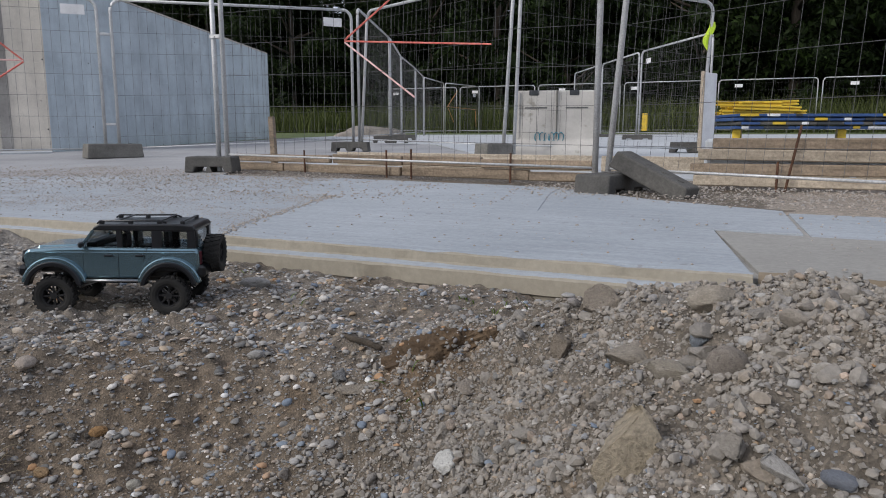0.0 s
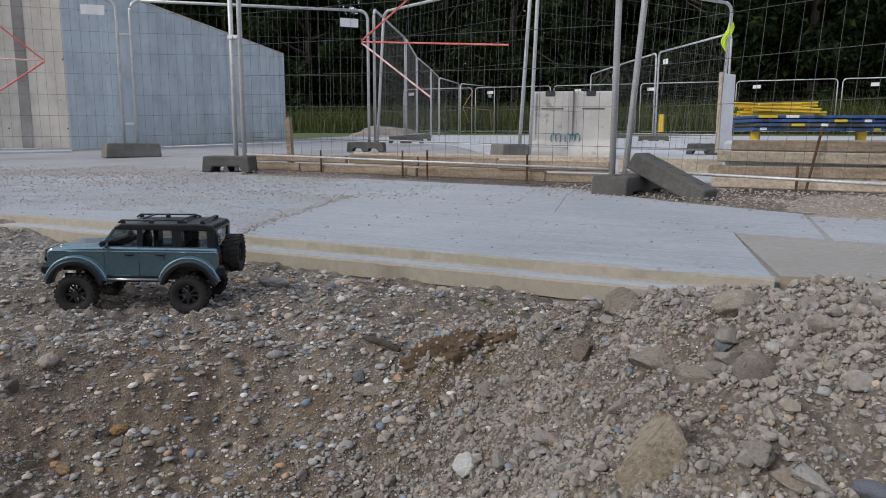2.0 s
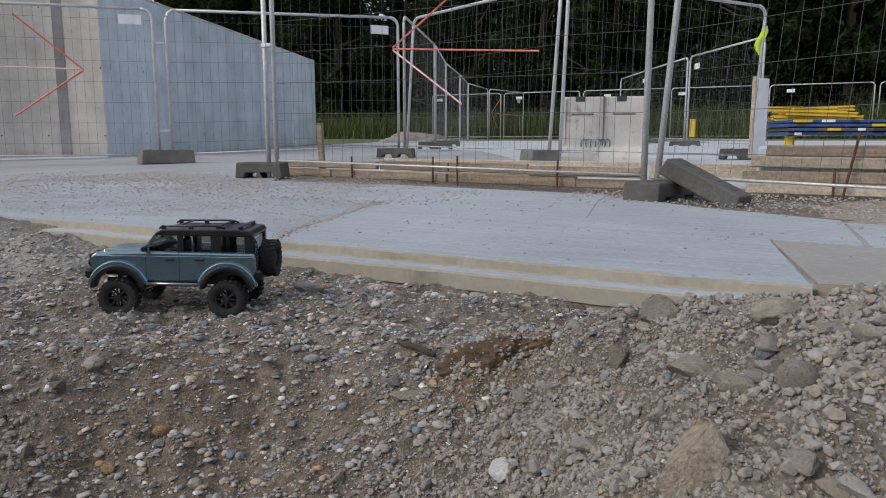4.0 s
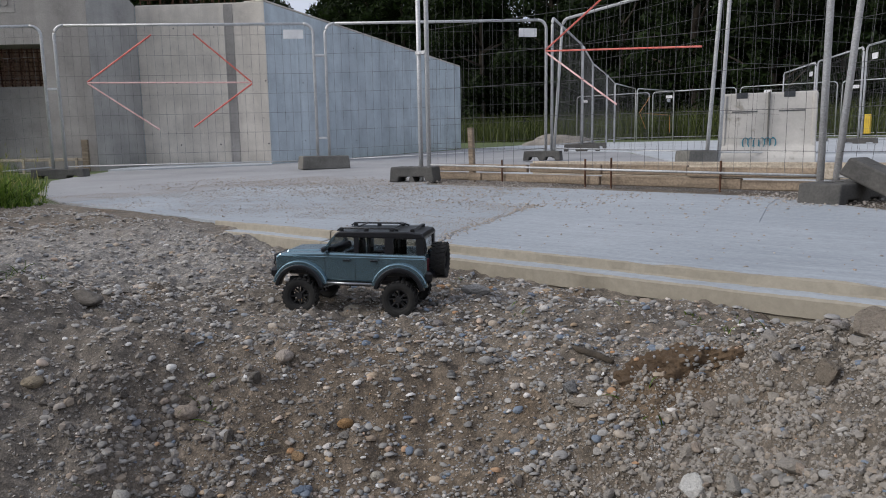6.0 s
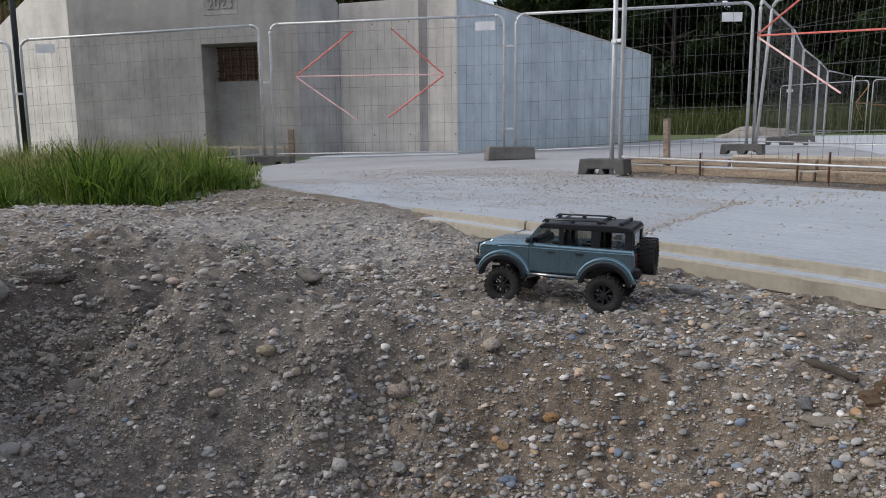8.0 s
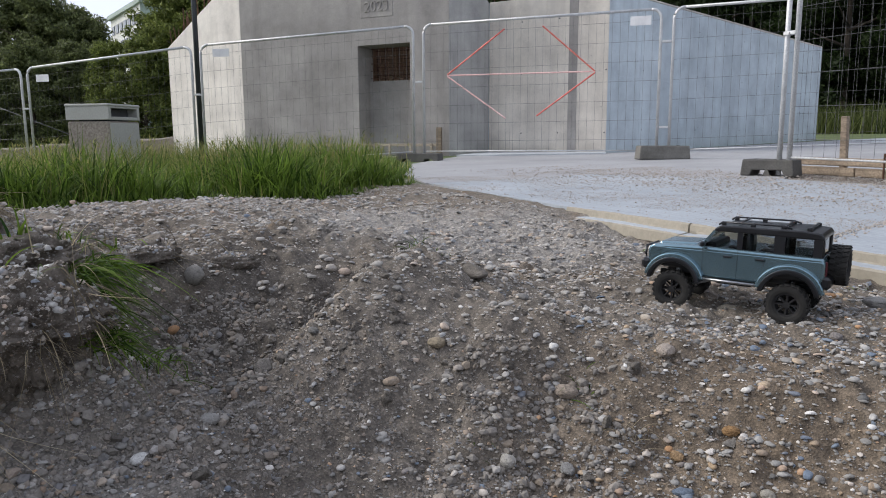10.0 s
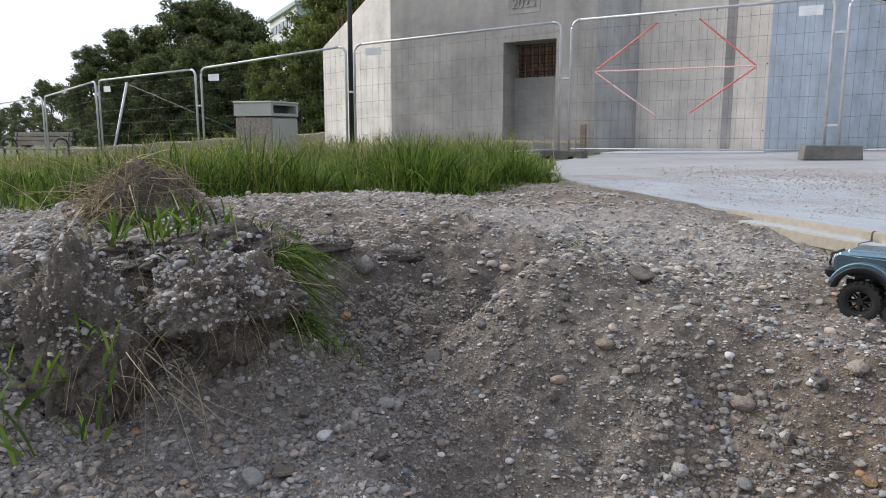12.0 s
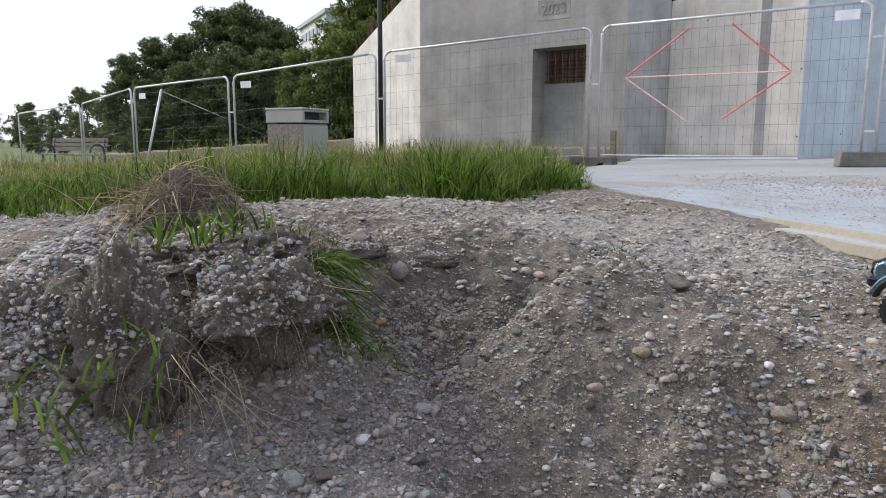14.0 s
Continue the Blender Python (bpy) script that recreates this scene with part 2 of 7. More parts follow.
def leaf_material(name, dark, light, island=True, translucent=0.38):
    m, n, l, b = mat_base(name, 0.6)
    b.inputs["Specular IOR Level"].default_value = 0.2
    src = n.new("ShaderNodeNewGeometry").outputs["Random Per Island"]
    col = ramp(n, l, src, [(0.0, dark), (0.7, light), (0.93, tuple(1.25 * v for v in light)), (1.0, tuple(1.9 * v for v in light))])
    tn = noise_node(n, l, 1.3, 4, 0.6)
    col = mixed(n, l, 1.0, col, ramp(n, l, tn.outputs[0], [(0.3, (0.7, 0.7, 0.7)), (0.7, (1.2, 1.2, 1.15))]), "MULTIPLY")
    l.new(col, b.inputs["Base Color"])
    tr = n.new("ShaderNodeBsdfTranslucent")
    l.new(col, tr.inputs["Color"])
    mx = n.new("ShaderNodeMixShader")
    mx.inputs[0].default_value = translucent
    l.new(b.outputs[0], mx.inputs[1])
    l.new(tr.outputs[0], mx.inputs[2])
    l.new(mx.outputs[0], n["Material Output"].inputs["Surface"])
    return m


GRASS = leaf_material("grass_blade", (0.016, 0.042, 0.006), (0.125, 0.195, 0.03))
GRASS_DRY = leaf_material("seeding_grass", (0.10, 0.13, 0.03), (0.30, 0.28, 0.11))
STRAW_PALE = leaf_material("pale_stalk", (0.30, 0.245, 0.16), (0.60, 0.53, 0.39))
STRAW = leaf_material("dry_grass", (0.14, 0.108, 0.068), (0.49, 0.42, 0.29))
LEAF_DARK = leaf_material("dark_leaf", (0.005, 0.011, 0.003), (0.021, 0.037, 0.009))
MEADOW = leaf_material("meadow_blade", (0.03, 0.045, 0.012), (0.105, 0.125, 0.04))
LEAF_MID = leaf_material("mid_leaf", (0.042, 0.056, 0.024), (0.138, 0.162, 0.064))
LEAF_LIGHT = leaf_material("light_leaf", (0.05, 0.075, 0.018), (0.16, 0.19, 0.05))


# ---- mesh helpers ----
class Shape:
    """Collects vertices and faces of one mesh."""

    def __init__(self):
        self.v, self.f = [], []

    def add(self, vs, fs):
        k = len(self.v)
        self.v += [tuple(p) for p in vs]
        self.f += [tuple(k + i for i in q) for q in fs]
        return self

    def box(self, centre, size, bevel=0.004, m=None):
        hx, hy, hz = (s / 2 for s in size)
        b = min(bevel, 0.45 * min(size))
        vs, at = [], {}
        for i in (-1, 1):
            for j in (-1, 1):
                for k in (-1, 1):
                    for ax in range(3):
                        p = [i * (hx - b), j * (hy - b), k * (hz - b)]
                        p[ax] = (i * hx, j * hy, k * hz)[ax]
                        at[i, j, k, ax] = len(vs)
                        p = Vector(p)
                        if m:
                            p = m @ p
                        vs.append(p + Vector(centre))
        fs = []
        for s in (-1, 1):
            fs.append([at[s, -1, -1, 0], at[s, 1, -1, 0], at[s, 1, 1, 0], at[s, -1, 1, 0]])
            fs.append([at[-1, s, -1, 1], at[1, s, -1, 1], at[1, s, 1, 1], at[-1, s, 1, 1]])
            fs.append([at[-1, -1, s, 2], at[1, -1, s, 2], at[1, 1, s, 2], at[-1, 1, s, 2]])
        for a in (-1, 1):
            for c in (-1, 1):
                fs.append([at[-1, a, c, 1], at[1, a, c, 1], at[1, a, c, 2], at[-1, a, c, 2]])
                fs.append([at[a, -1, c, 0], at[a, 1, c, 0], at[a, 1, c, 2], at[a, -1, c, 2]])
                fs.append([at[a, c, -1, 0], at[a, c, 1, 0], at[a, c, 1, 1], at[a, c, -1, 1]])
                for k in (-1, 1):
                    fs.append([at[a, c, k, 0], at[a, c, k, 1], at[a, c, k, 2]])
        return self.add(vs, fs)

    def tube(self, points, radius, n=8, cap=True):
        pts = [Vector(p) for p in points]
        rad = radius if isinstance(radius, (list, tuple)) else [radius] * len(pts)
        vs, fs = [], []
        for i, p in enumerate(pts):
            d = (pts[min(i + 1, len(pts) - 1)] - pts[max(i - 1, 0)]).normalized()
            up = Vector((0, 0, 1)) if abs(d.z) < 0.9 else Vector((1, 0, 0))
            a = d.cross(up).normalized()
            c = d.cross(a)
            for k in range(n):
                t = 2 * math.pi * k / n
                vs.append(p + rad[i] * (math.cos(t) * a + math.sin(t) * c))
        for i in range(len(pts) - 1):
            for k in range(n):
                fs.append([i * n + k, i * n + (k + 1) % n, (i + 1) * n + (k + 1) % n, (i + 1) * n + k])
        if cap:
            fs += [list(range(n)), list(range((len(pts) - 1) * n, len(pts) * n))]
        return self.add(vs, fs)

    def prism(self, poly, low, high):
        """A polygon in plan with a bottom and a top; low and high are numbers or functions of x, y."""
        fl = low if callable(low) else (lambda x, y: low)
        fh = high if callable(high) else (lambda x, y: high)
        n = len(poly)
        vs = [(x, y, fl(x, y)) for x, y in poly] + [(x, y, fh(x, y)) for x, y in poly]
        fs = [list(range(n)), list(range(n, 2 * n))] + [[i, (i + 1) % n, n + (i + 1) % n, n + i] for i in range(n)]
        return self.add(vs, fs)

    def extruded(self, poly, axis, a, b):
        """A polygon of (u, w) pushed along an axis from a to b; u, w are the other two axes in order."""
        n = len(poly)

        def put(u, w, t):
            return {0: (t, u, w), 1: (u, t, w), 2: (u, w, t)}[axis]

        vs = [put(u, w, a) for u, w in poly] + [put(u, w, b) for u, w in poly]
        fs = [list(range(n)), list(range(n, 2 * n))] + [[i, (i + 1) % n, n + (i + 1) % n, n + i] for i in range(n)]
        return self.add(vs, fs)

    def mesh(self, name, recalc=True, bevel=0.0, smooth=False):
        me = bpy.data.meshes.new(name)
        me.from_pydata([tuple(p) for p in self.v], [], self.f)
        if recalc or bevel:
            bm = bmesh.new()
            bm.from_mesh(me)
            if recalc:
                bmesh.ops.recalc_face_normals(bm, faces=bm.faces)
            if bevel:
                sharp = [e for e in bm.edges if len(e.link_faces) == 2 and e.calc_face_angle(0) > 0.5]
                bmesh.ops.bevel(bm, geom=sharp, offset=bevel, segments=2, affect="EDGES", profile=0.5, clamp_overlap=True)
            bm.to_mesh(me)
            bm.free()
        if smooth:
            me.shade_smooth()
        return me


def part(name, shape, material, parent=None, label="", bevel=0.0, smooth=False, m=None):
    me = shape if isinstance(shape, bpy.types.Mesh) else shape.mesh(name, bevel=bevel, smooth=smooth)
    if not me.materials:
        me.materials.append(material)
    ob = new(name, me)
    if parent:
        ob.parent = parent
    if m is not None:
        ob.matrix_basis = m
    if label:
        ob["label"] = label
    return ob


def thing(name, m, label, category, group="", kind=""):
    ob = new(name)
    ob.empty_display_size = 0.1
    ob.matrix_basis = m
    return tagged(ob, label, category, group, kind)


def fast_mesh(name, verts, faces, material, smooth=True):
    """A mesh from numpy arrays: verts n x 3, faces m x k."""
    me = bpy.data.meshes.new(name)
    k = faces.shape[1]
    me.vertices.add(len(verts))
    me.vertices.foreach_set("co", np.ascontiguousarray(verts, dtype=np.float32).ravel())
    me.loops.add(faces.size)
    me.loops.foreach_set("vertex_index", np.ascontiguousarray(faces, dtype=np.int32).ravel())
    me.polygons.add(len(faces))
    me.polygons.foreach_set("loop_start", np.arange(0, faces.size, k, dtype=np.int32))
    me.polygons.foreach_set("loop_total", np.full(len(faces), k, dtype=np.int32))
    me.update(calc_edges=True)
    me.polygons.foreach_set("use_smooth", np.full(len(faces), smooth, dtype=bool))
    me.materials.append(material)
    return me


def plane_z(x, y):
    """The height of the paved ground, which climbs gently away from the kerb."""
    return 0.016 * (y - 2.1)


# ---- terrain ----
# mounds and hollows: centre x, y, half-lengths, turn in degrees, height
MOUNDS = [
    (0.20, 0.97, 0.93, 0.41, 7, 0.311), (-0.19, 1.42, 0.51, 0.25, -5, 0.231), (-0.20, 0.92, 0.83, 0.35, 100, -0.131),
    (-0.04, 0.02, 1.16, 0.30, 15, -0.369), (-1.41, 0.11, 1.25, 0.14, 17, -0.265), (-1.98, 0.38, 0.40, 0.18, -52, -0.366),
    (-1.44, 0.73, 0.13, 0.28, 37, 0.072), (-1.66, 0.03, 0.61, 0.13, 11, 0.270), 
    (-2.07, 0.45, 0.52, 0.42, -18, 0.305), (-0.95, -0.45, 0.35, 0.45, 0, -0.080), (-0.40, 0.75, 0.47, 0.41, -78, -0.271),
    (-1.02, 0.68, 0.82, 0.41, 46, -0.300), (-2.10, 0.15, 0.42, 0.13, 128, -0.191), (-1.20, 1.09, 0.45, 0.13, 44, 0.085),
    (-3.58, 0.05, 1.27, 1.00, -37, 0.121),
]
KERB_LINE = [(-3.25, 2.18), (-2.36, 2.20), (-1.78, 2.15), (-1.70, 2.15), (0.14, 2.15), (0.16, 2.21), (0.9, 2.22), (4.0, 2.30)]
_rng = np.random.default_rng(5)
_waves = [(_rng.uniform(0, 2 * np.pi), 2 * np.pi / w, a, _rng.uniform(0, 6.28)) for w, a, k in
          ((0.55, 0.004, 5), (0.26, 0.003, 6), (0.12, 0.0022, 8), (0.055, 0.0016, 8)) for _ in range(k)]


_tab = _rng.uniform(-1, 1, (32, 32, 32))


def noise3(p):
    """Smooth lattice noise at points n x 3."""
    i = np.floor(p).astype(int)
    f = p - i
    f = f * f * (3 - 2 * f)
    out = np.zeros(len(p))
    for dx in (0, 1):
        for dy in (0, 1):
            for dz in (0, 1):
                w = (f[:, 0] if dx else 1 - f[:, 0]) * (f[:, 1] if dy else 1 - f[:, 1]) * (f[:, 2] if dz else 1 - f[:, 2])
                out += w * _tab[(i[:, 0] + dx) % 32, (i[:, 1] + dy) % 32, (i[:, 2] + dz) % 32]
    return out


def crumbs(x, y):
    """Broken, lumpy relief of dug earth."""
    z = np.zeros_like(x)
    near = (x > -6) & (x < 4) & (y > -4) & (y < 3)
    p = np.stack([x[near], y[near], 0 * x[near]], 1)
    warp = 0.03 * np.stack([noise3(p * 9 + 3.3), noise3(p * 9 + 11.7), 0 * p[:, 0]], 1)
    p = p + warp
    v = np.zeros(len(p))
    for scale, a in ((6, 0.014), (13, 0.013), (27, 0.010), (52, 0.006)):
        q = noise3(p * scale + scale)
        v += a * (0.6 * q + 0.5 * (0.4 - np.abs(noise3(p * scale * 0.8 + 5.5))))
    z[near] = v
    return z


def rough_z(x, y):
    z = np.zeros_like(x)
    for d, k, a, p in _waves:
        u = k * (x * np.cos(d) + y * np.sin(d))
        z = z + a * np.sin(u + p + 1.3 * np.sin(0.37 * k * (y * np.cos(d) - x * np.sin(d)) + p * 2))
    return z


def kerb_y(x):
    return np.interp(x, [p[0] for p in KERB_LINE], [p[1] for p in KERB_LINE])


def smooth01(a, b, x):
    t = np.clip((x - a) / (b - a), 0, 1)  # a may lie above b
    return t * t * (3 - 2 * t)


def ground_z(x, y):
    """Height of the ground sheet at arrays x, y."""
    x, y = np.asarray(x, float), np.asarray(y, float)
    z = -0.10 + 0.037 / (1 + np.exp(np.clip((x + 2.4) / 0.35, -50, 50)))
    for cx, cy, sx, sy, r, h in MOUNDS:
        c, s = np.cos(np.radians(r)), np.sin(np.radians(r))
        u, v = (x - cx) * c + (y - cy) * s, -(x - cx) * s + (y - cy) * c
        z = z + h * np.exp(-((u / sx) ** 2) - (v / sy) ** 2)
    # the heap of turf at the pit's rim
    z = z + 0.25 * smooth01(0.0, 1.0, (-1.47 + 0.30 * smooth01(-0.5, -0.75, y) - x) / (0.20 + 0.42 * smooth01(-0.5, -0.75, y))) * smooth01(0.0, -0.17, y) * (1 - smooth01(-0.62, -1.15, y)) * (1 - smooth01(-2.35, -2.9, x))
    z = z + 0.02 * smooth01(1.65, 2.0, y)
    # ground lowered along the western kerb to fit the camera's view of its face
    z = z - 0.045 * smooth01(-3.0, -2.5, x) * (1 - smooth01(-2.1, -1.6, x)) * smooth01(1.7, 2.0, y)
    foot = 0.85 * smooth01(1.72, 2.0, y) * smooth01(-1.9, -1.6, x)
    z = z * (1 - foot) - 0.090 * foot
    near = smooth01(-7, -4.5, x) * (1 - smooth01(1.0, 2.0, x)) * smooth01(-2.2, -1.2, y)
    z = z + (rough_z(x, y) * (0.35 + 0.65 * near) + crumbs(x, y) * smooth01(2.1, 1.8, y) * (1 + 0.9 * np.exp(-(((x - 0.2) / 0.7) ** 2) - ((y - 1.0) / 0.4) ** 2) + 0.6 * np.exp(-(((x + 1.7) / 0.6) ** 2) - ((y - 0.35) / 0.45) ** 2))) * near
    z = z + 0.035 * smooth01(-2.9, -3.5, x) * smooth01(1.3, 1.9, y) * (1 - smooth01(-6, -7, x))
    z = z - 0.75 * smooth01(-11, -27, x) * smooth01(4.0, -1.0, y)
    behind = smooth01(0.0, 0.12, y - np.where(x < -3.25, 2.2, kerb_y(x)) - 0.02)
    return z * (1 - behind) + behind * (0.016 * (np.clip(y, -5, 40) - 2.1) - 0.020 - 0.03 * smooth01(2.0, 3.2, kerb_y(x) + 0.7 - y + 1.0) + 0.25 * rough_z(x, y) * smooth01(3.5, 4.2, y) * smooth01(9, 5, y))


def graded(a, b, step, lo, hi, grow=1.22):
    mid = list(np.arange(a, b + step / 2, step))
    up, s = [], step
    while (up[-1] if up else b) < hi:
        s *= grow
        up.append((up[-1] if up else b) + s)
    down, s = [], step
    while (down[-1] if down else a) > lo:
        s *= grow
        down.append((down[-1] if down else a) - s)
    return np.array(down[::-1] + mid + up)


gx, gy = graded(-2.9, 0.9, 0.0100, -900, 900), graded(-0.9, 2.25, 0.0100, -700, 900)
GX, GY = np.meshgrid(gx, gy)
gv = np.stack([GX.ravel(), GY.ravel(), ground_z(GX, GY).ravel()], 1)
nx, ny = len(gx), len(gy)
gi = (np.arange(ny - 1)[:, None] * nx + np.arange(nx - 1)[None]).ravel()
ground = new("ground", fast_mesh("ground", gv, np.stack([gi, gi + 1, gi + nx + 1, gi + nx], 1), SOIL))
tagged(ground, "dug-up gravelly brown soil with pits and mounds", "ground", kind="structure")

# ---- paving ----
def slab(name, poly, material, label, thick=0.16, lift=0.0, category="slab", bevel=0.003):
    s = Shape().prism(poly, lambda x, y: plane_z(x, y) + lift - thick, lambda x, y: plane_z(x, y) + lift)
    return tagged(part(name, s, material, bevel=bevel), label, category, kind="structure")


JOINT = [(-1.70, 2.17), (-1.825, 2.44), (-1.905, 2.73), (-2.005, 3.09), (-2.145, 3.58), (-2.575, 3.65), (-2.92, 4.74)]
slab("pavement_clean", [(-0.4, 2.18), (0.135, 2.18), (-0.035, 3.05), (-0.32, 3.12), (-0.83, 3.33), (-1.0, 4.1), (-1.06, 4.55)] + [(x + 0.007, y) for x, y in JOINT[::-1]], SLAB, "clean bluish concrete slab with a few crumbs")
slab("pavement_strewn", [(-3.22, 2.21), (-2.36, 2.23)] + [(x - 0.007, y) for x, y in JOINT] + [(-4.0, 4.75), (-5.55, 4.1), (-5.5, 2.35)], SLAB, "concrete slab strewn with pebbles and sand", lift=-0.004)
slab("pavement_low", [(-0.855, 3.31), (-0.33, 3.10), (-0.045, 3.03), (0.285, 3.02), (0.22, 3.75), (-0.42, 4.05), (-1.056, 4.55), (-1.09, 4.55), (-1.03, 4.1)], SLAB, "lower patch of grey concrete slab", lift=-0.003)
slab("pavement_right", [(0.152, 2.24), (0.9, 2.25), (4.0, 2.33), (4.0, 2.9), (0.30, 2.985), (-0.02, 3.02)], SLAB_OLD, "rough old concrete slab with a broken edge", lift=-0.006)
slab("pavement_far", [(0.315, 3.005), (4.0, 2.93), (4.0, 3.7), (0.245, 3.74)], SLAB, "pale concrete slab half under gravel", lift=-0.012)
slab("road", [(-5.55, 2.35), (-5.56, 4.1), (-4.02, 4.77), (-4.6, 5.6), (-3.5, 9.0), (-6.0, 13.0), (-13.2, 17.5), (-10.4, 8.1), (-12.2, 6.6), (-11.3, 5.5), (-9.2, 3.75), (-6.9, 2.7)], ROAD, "grey concrete road with fine grit", lift=-0.006, category="road")
slab("yard", [(-4.55, 5.62), (3.0, 5.6), (9.0, 9.0), (14.0, 26.0), (-14.0, 24.0), (-13.15, 17.6), (-5.95, 13.05), (-3.45, 9.02)], YARD, "pale concrete yard floor behind the fences", lift=-0.002, category="yard")
slab("pavement_strip", [(-11.35, 5.48), (-12.2, 6.5), (-10.45, 8.0), (-9.9, 7.6), (-10.9, 5.9)], YARD, "pale concrete strip along the building foot", lift=0.02, category="strip")

# tan sheet added under the slabs so their joints don't read dark
slab("pavement_bed", [(-3.2, 2.26), (-1.7, 2.22), (0.13, 2.21), (0.9, 2.29), (4.0, 2.37), (4.0, 3.66), (0.2, 3.7), (-0.42, 3.88), (-1.0, 4.48), (-2.85, 4.68), (-4.0, 4.6)], SLAB_OLD, "tan sheet added under the slabs to lighten their joints", thick=0.1, lift=-0.017, category="mortar bed")


STEP = [(0.05, 0.0), (0.004, 0.0), (-0.003, -0.005), (-0.008, -0.030), (-0.013, -0.035), (-0.054, -0.041), (-0.062, -0.048), (-0.066, -0.094), (-0.058, -0.099), (-0.058, -0.20)]
BROKEN = [(0.05, -0.006), (0.006, -0.006), (-0.004, -0.012), (-0.010, -0.022), (-0.014, -0.032), (-0.017, -0.045), (-0.019, -0.06), (-0.022, -0.08), (-0.022, -0.11), (0.05, -0.18)]


def kerb(name, line, label, prof=STEP, wear_by=1.0, mat=None):
    s = Shape()
    pts = []
    for (x0, y0), (x1, y1) in zip(line, line[1:]):
        k = max(1, round(math.hypot(x1 - x0, y1 - y0) / 0.022))
        pts += [(x0 + (x1 - x0) * i / k, y0 + (y1 - y0) * i / k) for i in range(k)]
    line = pts + [line[-1]]
    vs, n = [], len(prof)
    for i, (x, y) in enumerate(line):
        a, b = Vector(line[max(i - 1, 0)]), Vector(line[min(i + 1, len(line) - 1)])
        d = (b - a).normalized()
        nrm = Vector((-d.y, d.x))
        for k, (o, z) in enumerate(prof):
            p = np.array([[14 * x, 14 * y, 3.1 * k]])
            wear = wear_by * (float(noise3(p)[0]) * 0.0035 + float(noise3(p * 3.3)[0]) * 0.002)
            chip = max(0.0, float(noise3(np.array([[6 * x, 0.7 * k, 4.4]]))[0]) - 0.45) * 0.05 if 1 <= k <= 7 else 0.0
            vs.append((x + nrm.x * (o + wear + chip), y + nrm.y * (o + wear + chip), plane_z(x, y) + z + (0.002 + 0.4 * wear if k else 0.0) - 0.5 * chip))
    fs = [[i * n + k, i * n + (k + 1) % n, (i + 1) * n + (k + 1) % n, (i + 1) * n + k] for i in range(len(line) - 1) for k in range(n)]
    fs += [list(range(n)), list(range((len(line) - 1) * n, len(line) * n))]
    s.add(vs, fs)
    ob = part(name, s, mat or KERB)
    ob.data.materials.append(SLAB if prof is STEP else SLAB_OLD)
    for f in ob.data.polygons:
        if f.index < (len(line) - 1) * n and f.index % n in (0, 4):
            f.material_index = 1
    return tagged(ob, label, "kerb", "kerb along the slabs", "structure")


kerb("kerb_west", [(-3.25, 2.18), (-2.80, 2.20), (-2.365, 2.20)], "low stepped concrete kerb, half buried")
kerb("kerb_middle", [(-2.355, 2.20), (-2.1, 2.185), (-1.80, 2.15)], "stepped concrete kerb with a chipped corner", wear_by=1.6)
kerb("kerb_long", [(-1.695, 2.15), (-1.1, 2.148), (-0.4, 2.145), (0.138, 2.15)], "stepped yellowish concrete kerb")
kerb("kerb_east", [(0.15, 2.215), (0.9, 2.225), (4.0, 2.30)], "broken brown-stained concrete kerb", BROKEN, 3.0, KERB_STAINED)


# ---- the concrete building ----
def wall_frame(a, b):
    """A pose at a, with x along the wall to b, y into the wall."""
    d = (Vector(b) - Vector(a)).normalized()
    return Matrix(((d.x, -d.y, 0, a[0]), (d.y, d.x, 0, a[1]), (0, 0, 1, 0), (0, 0, 0, 1)))


def wall(name, a, b, profile, thick, material, label, into=-1):
    """profile: (distance along, height) polygon."""
    s = Shape().extruded(profile, 1, 0, into * thick)
    ob = part(name, s, material, bevel=0.015)
    ob.matrix_basis = wall_frame(a, b)
    return tagged(ob, label, "wall", "concrete building", "structure")


BK, BW, BL = (-12.0, 5.65), (-15.73, 2.62), (-18.38, 1.38)
BQ, C1, C2 = (-12.50, 6.75), (-10.5, 8.05), (-14.1, 18.2)
Z0 = -0.25
face = math.dist(BK, BW)
D0, D1, DH = 0.80, 1.94, 2.12
s = Shape()
for u0, u1, w0, w1 in ((0, D0, Z0, 4.7), (D1, face, Z0, 4.7), (D0, D1, DH, 4.7)):
    s.extruded([(u0, w0), (u1, w0), (u1, w1), (u0, w1)], 1, 0, -0.55)
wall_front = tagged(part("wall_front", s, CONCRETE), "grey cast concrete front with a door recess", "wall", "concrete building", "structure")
wall_front.matrix_basis = wall_frame(BK, BW)
recess = tagged(part("wall_recess", Shape().extruded([(D0 - 0.05, Z0), (D1 + 0.05, Z0), (D1 + 0.05, 1.48), (D0 - 0.05, 1.48)], 1, -0.42, -0.54), CONCRETE),
                "dark concrete panel inside the door recess", "wall", "concrete building", "structure")
recess.matrix_basis = wall_frame(BK, BW)
grille = thing("rebar_grille", wall_frame(BK, BW) @ pose(0, -0.47, 0), "rusty reinforcing bars across the recess opening", "grille")
for i in range(7):
    u = D0 + 0.06 + i * (D1 - D0 - 0.12) / 6
    part("bar", Shape().tube([(u, 0, 1.42), (u + 0.01, 0, DH)], 0.009, 6), RUST, grille)
for i in range(5):
    w = 1.53 + i * 0.14
    part("bar", Shape().tube([(D0, -0.015, w), (D1, -0.015, w + 0.012)], 0.009, 6), RUST, grille)
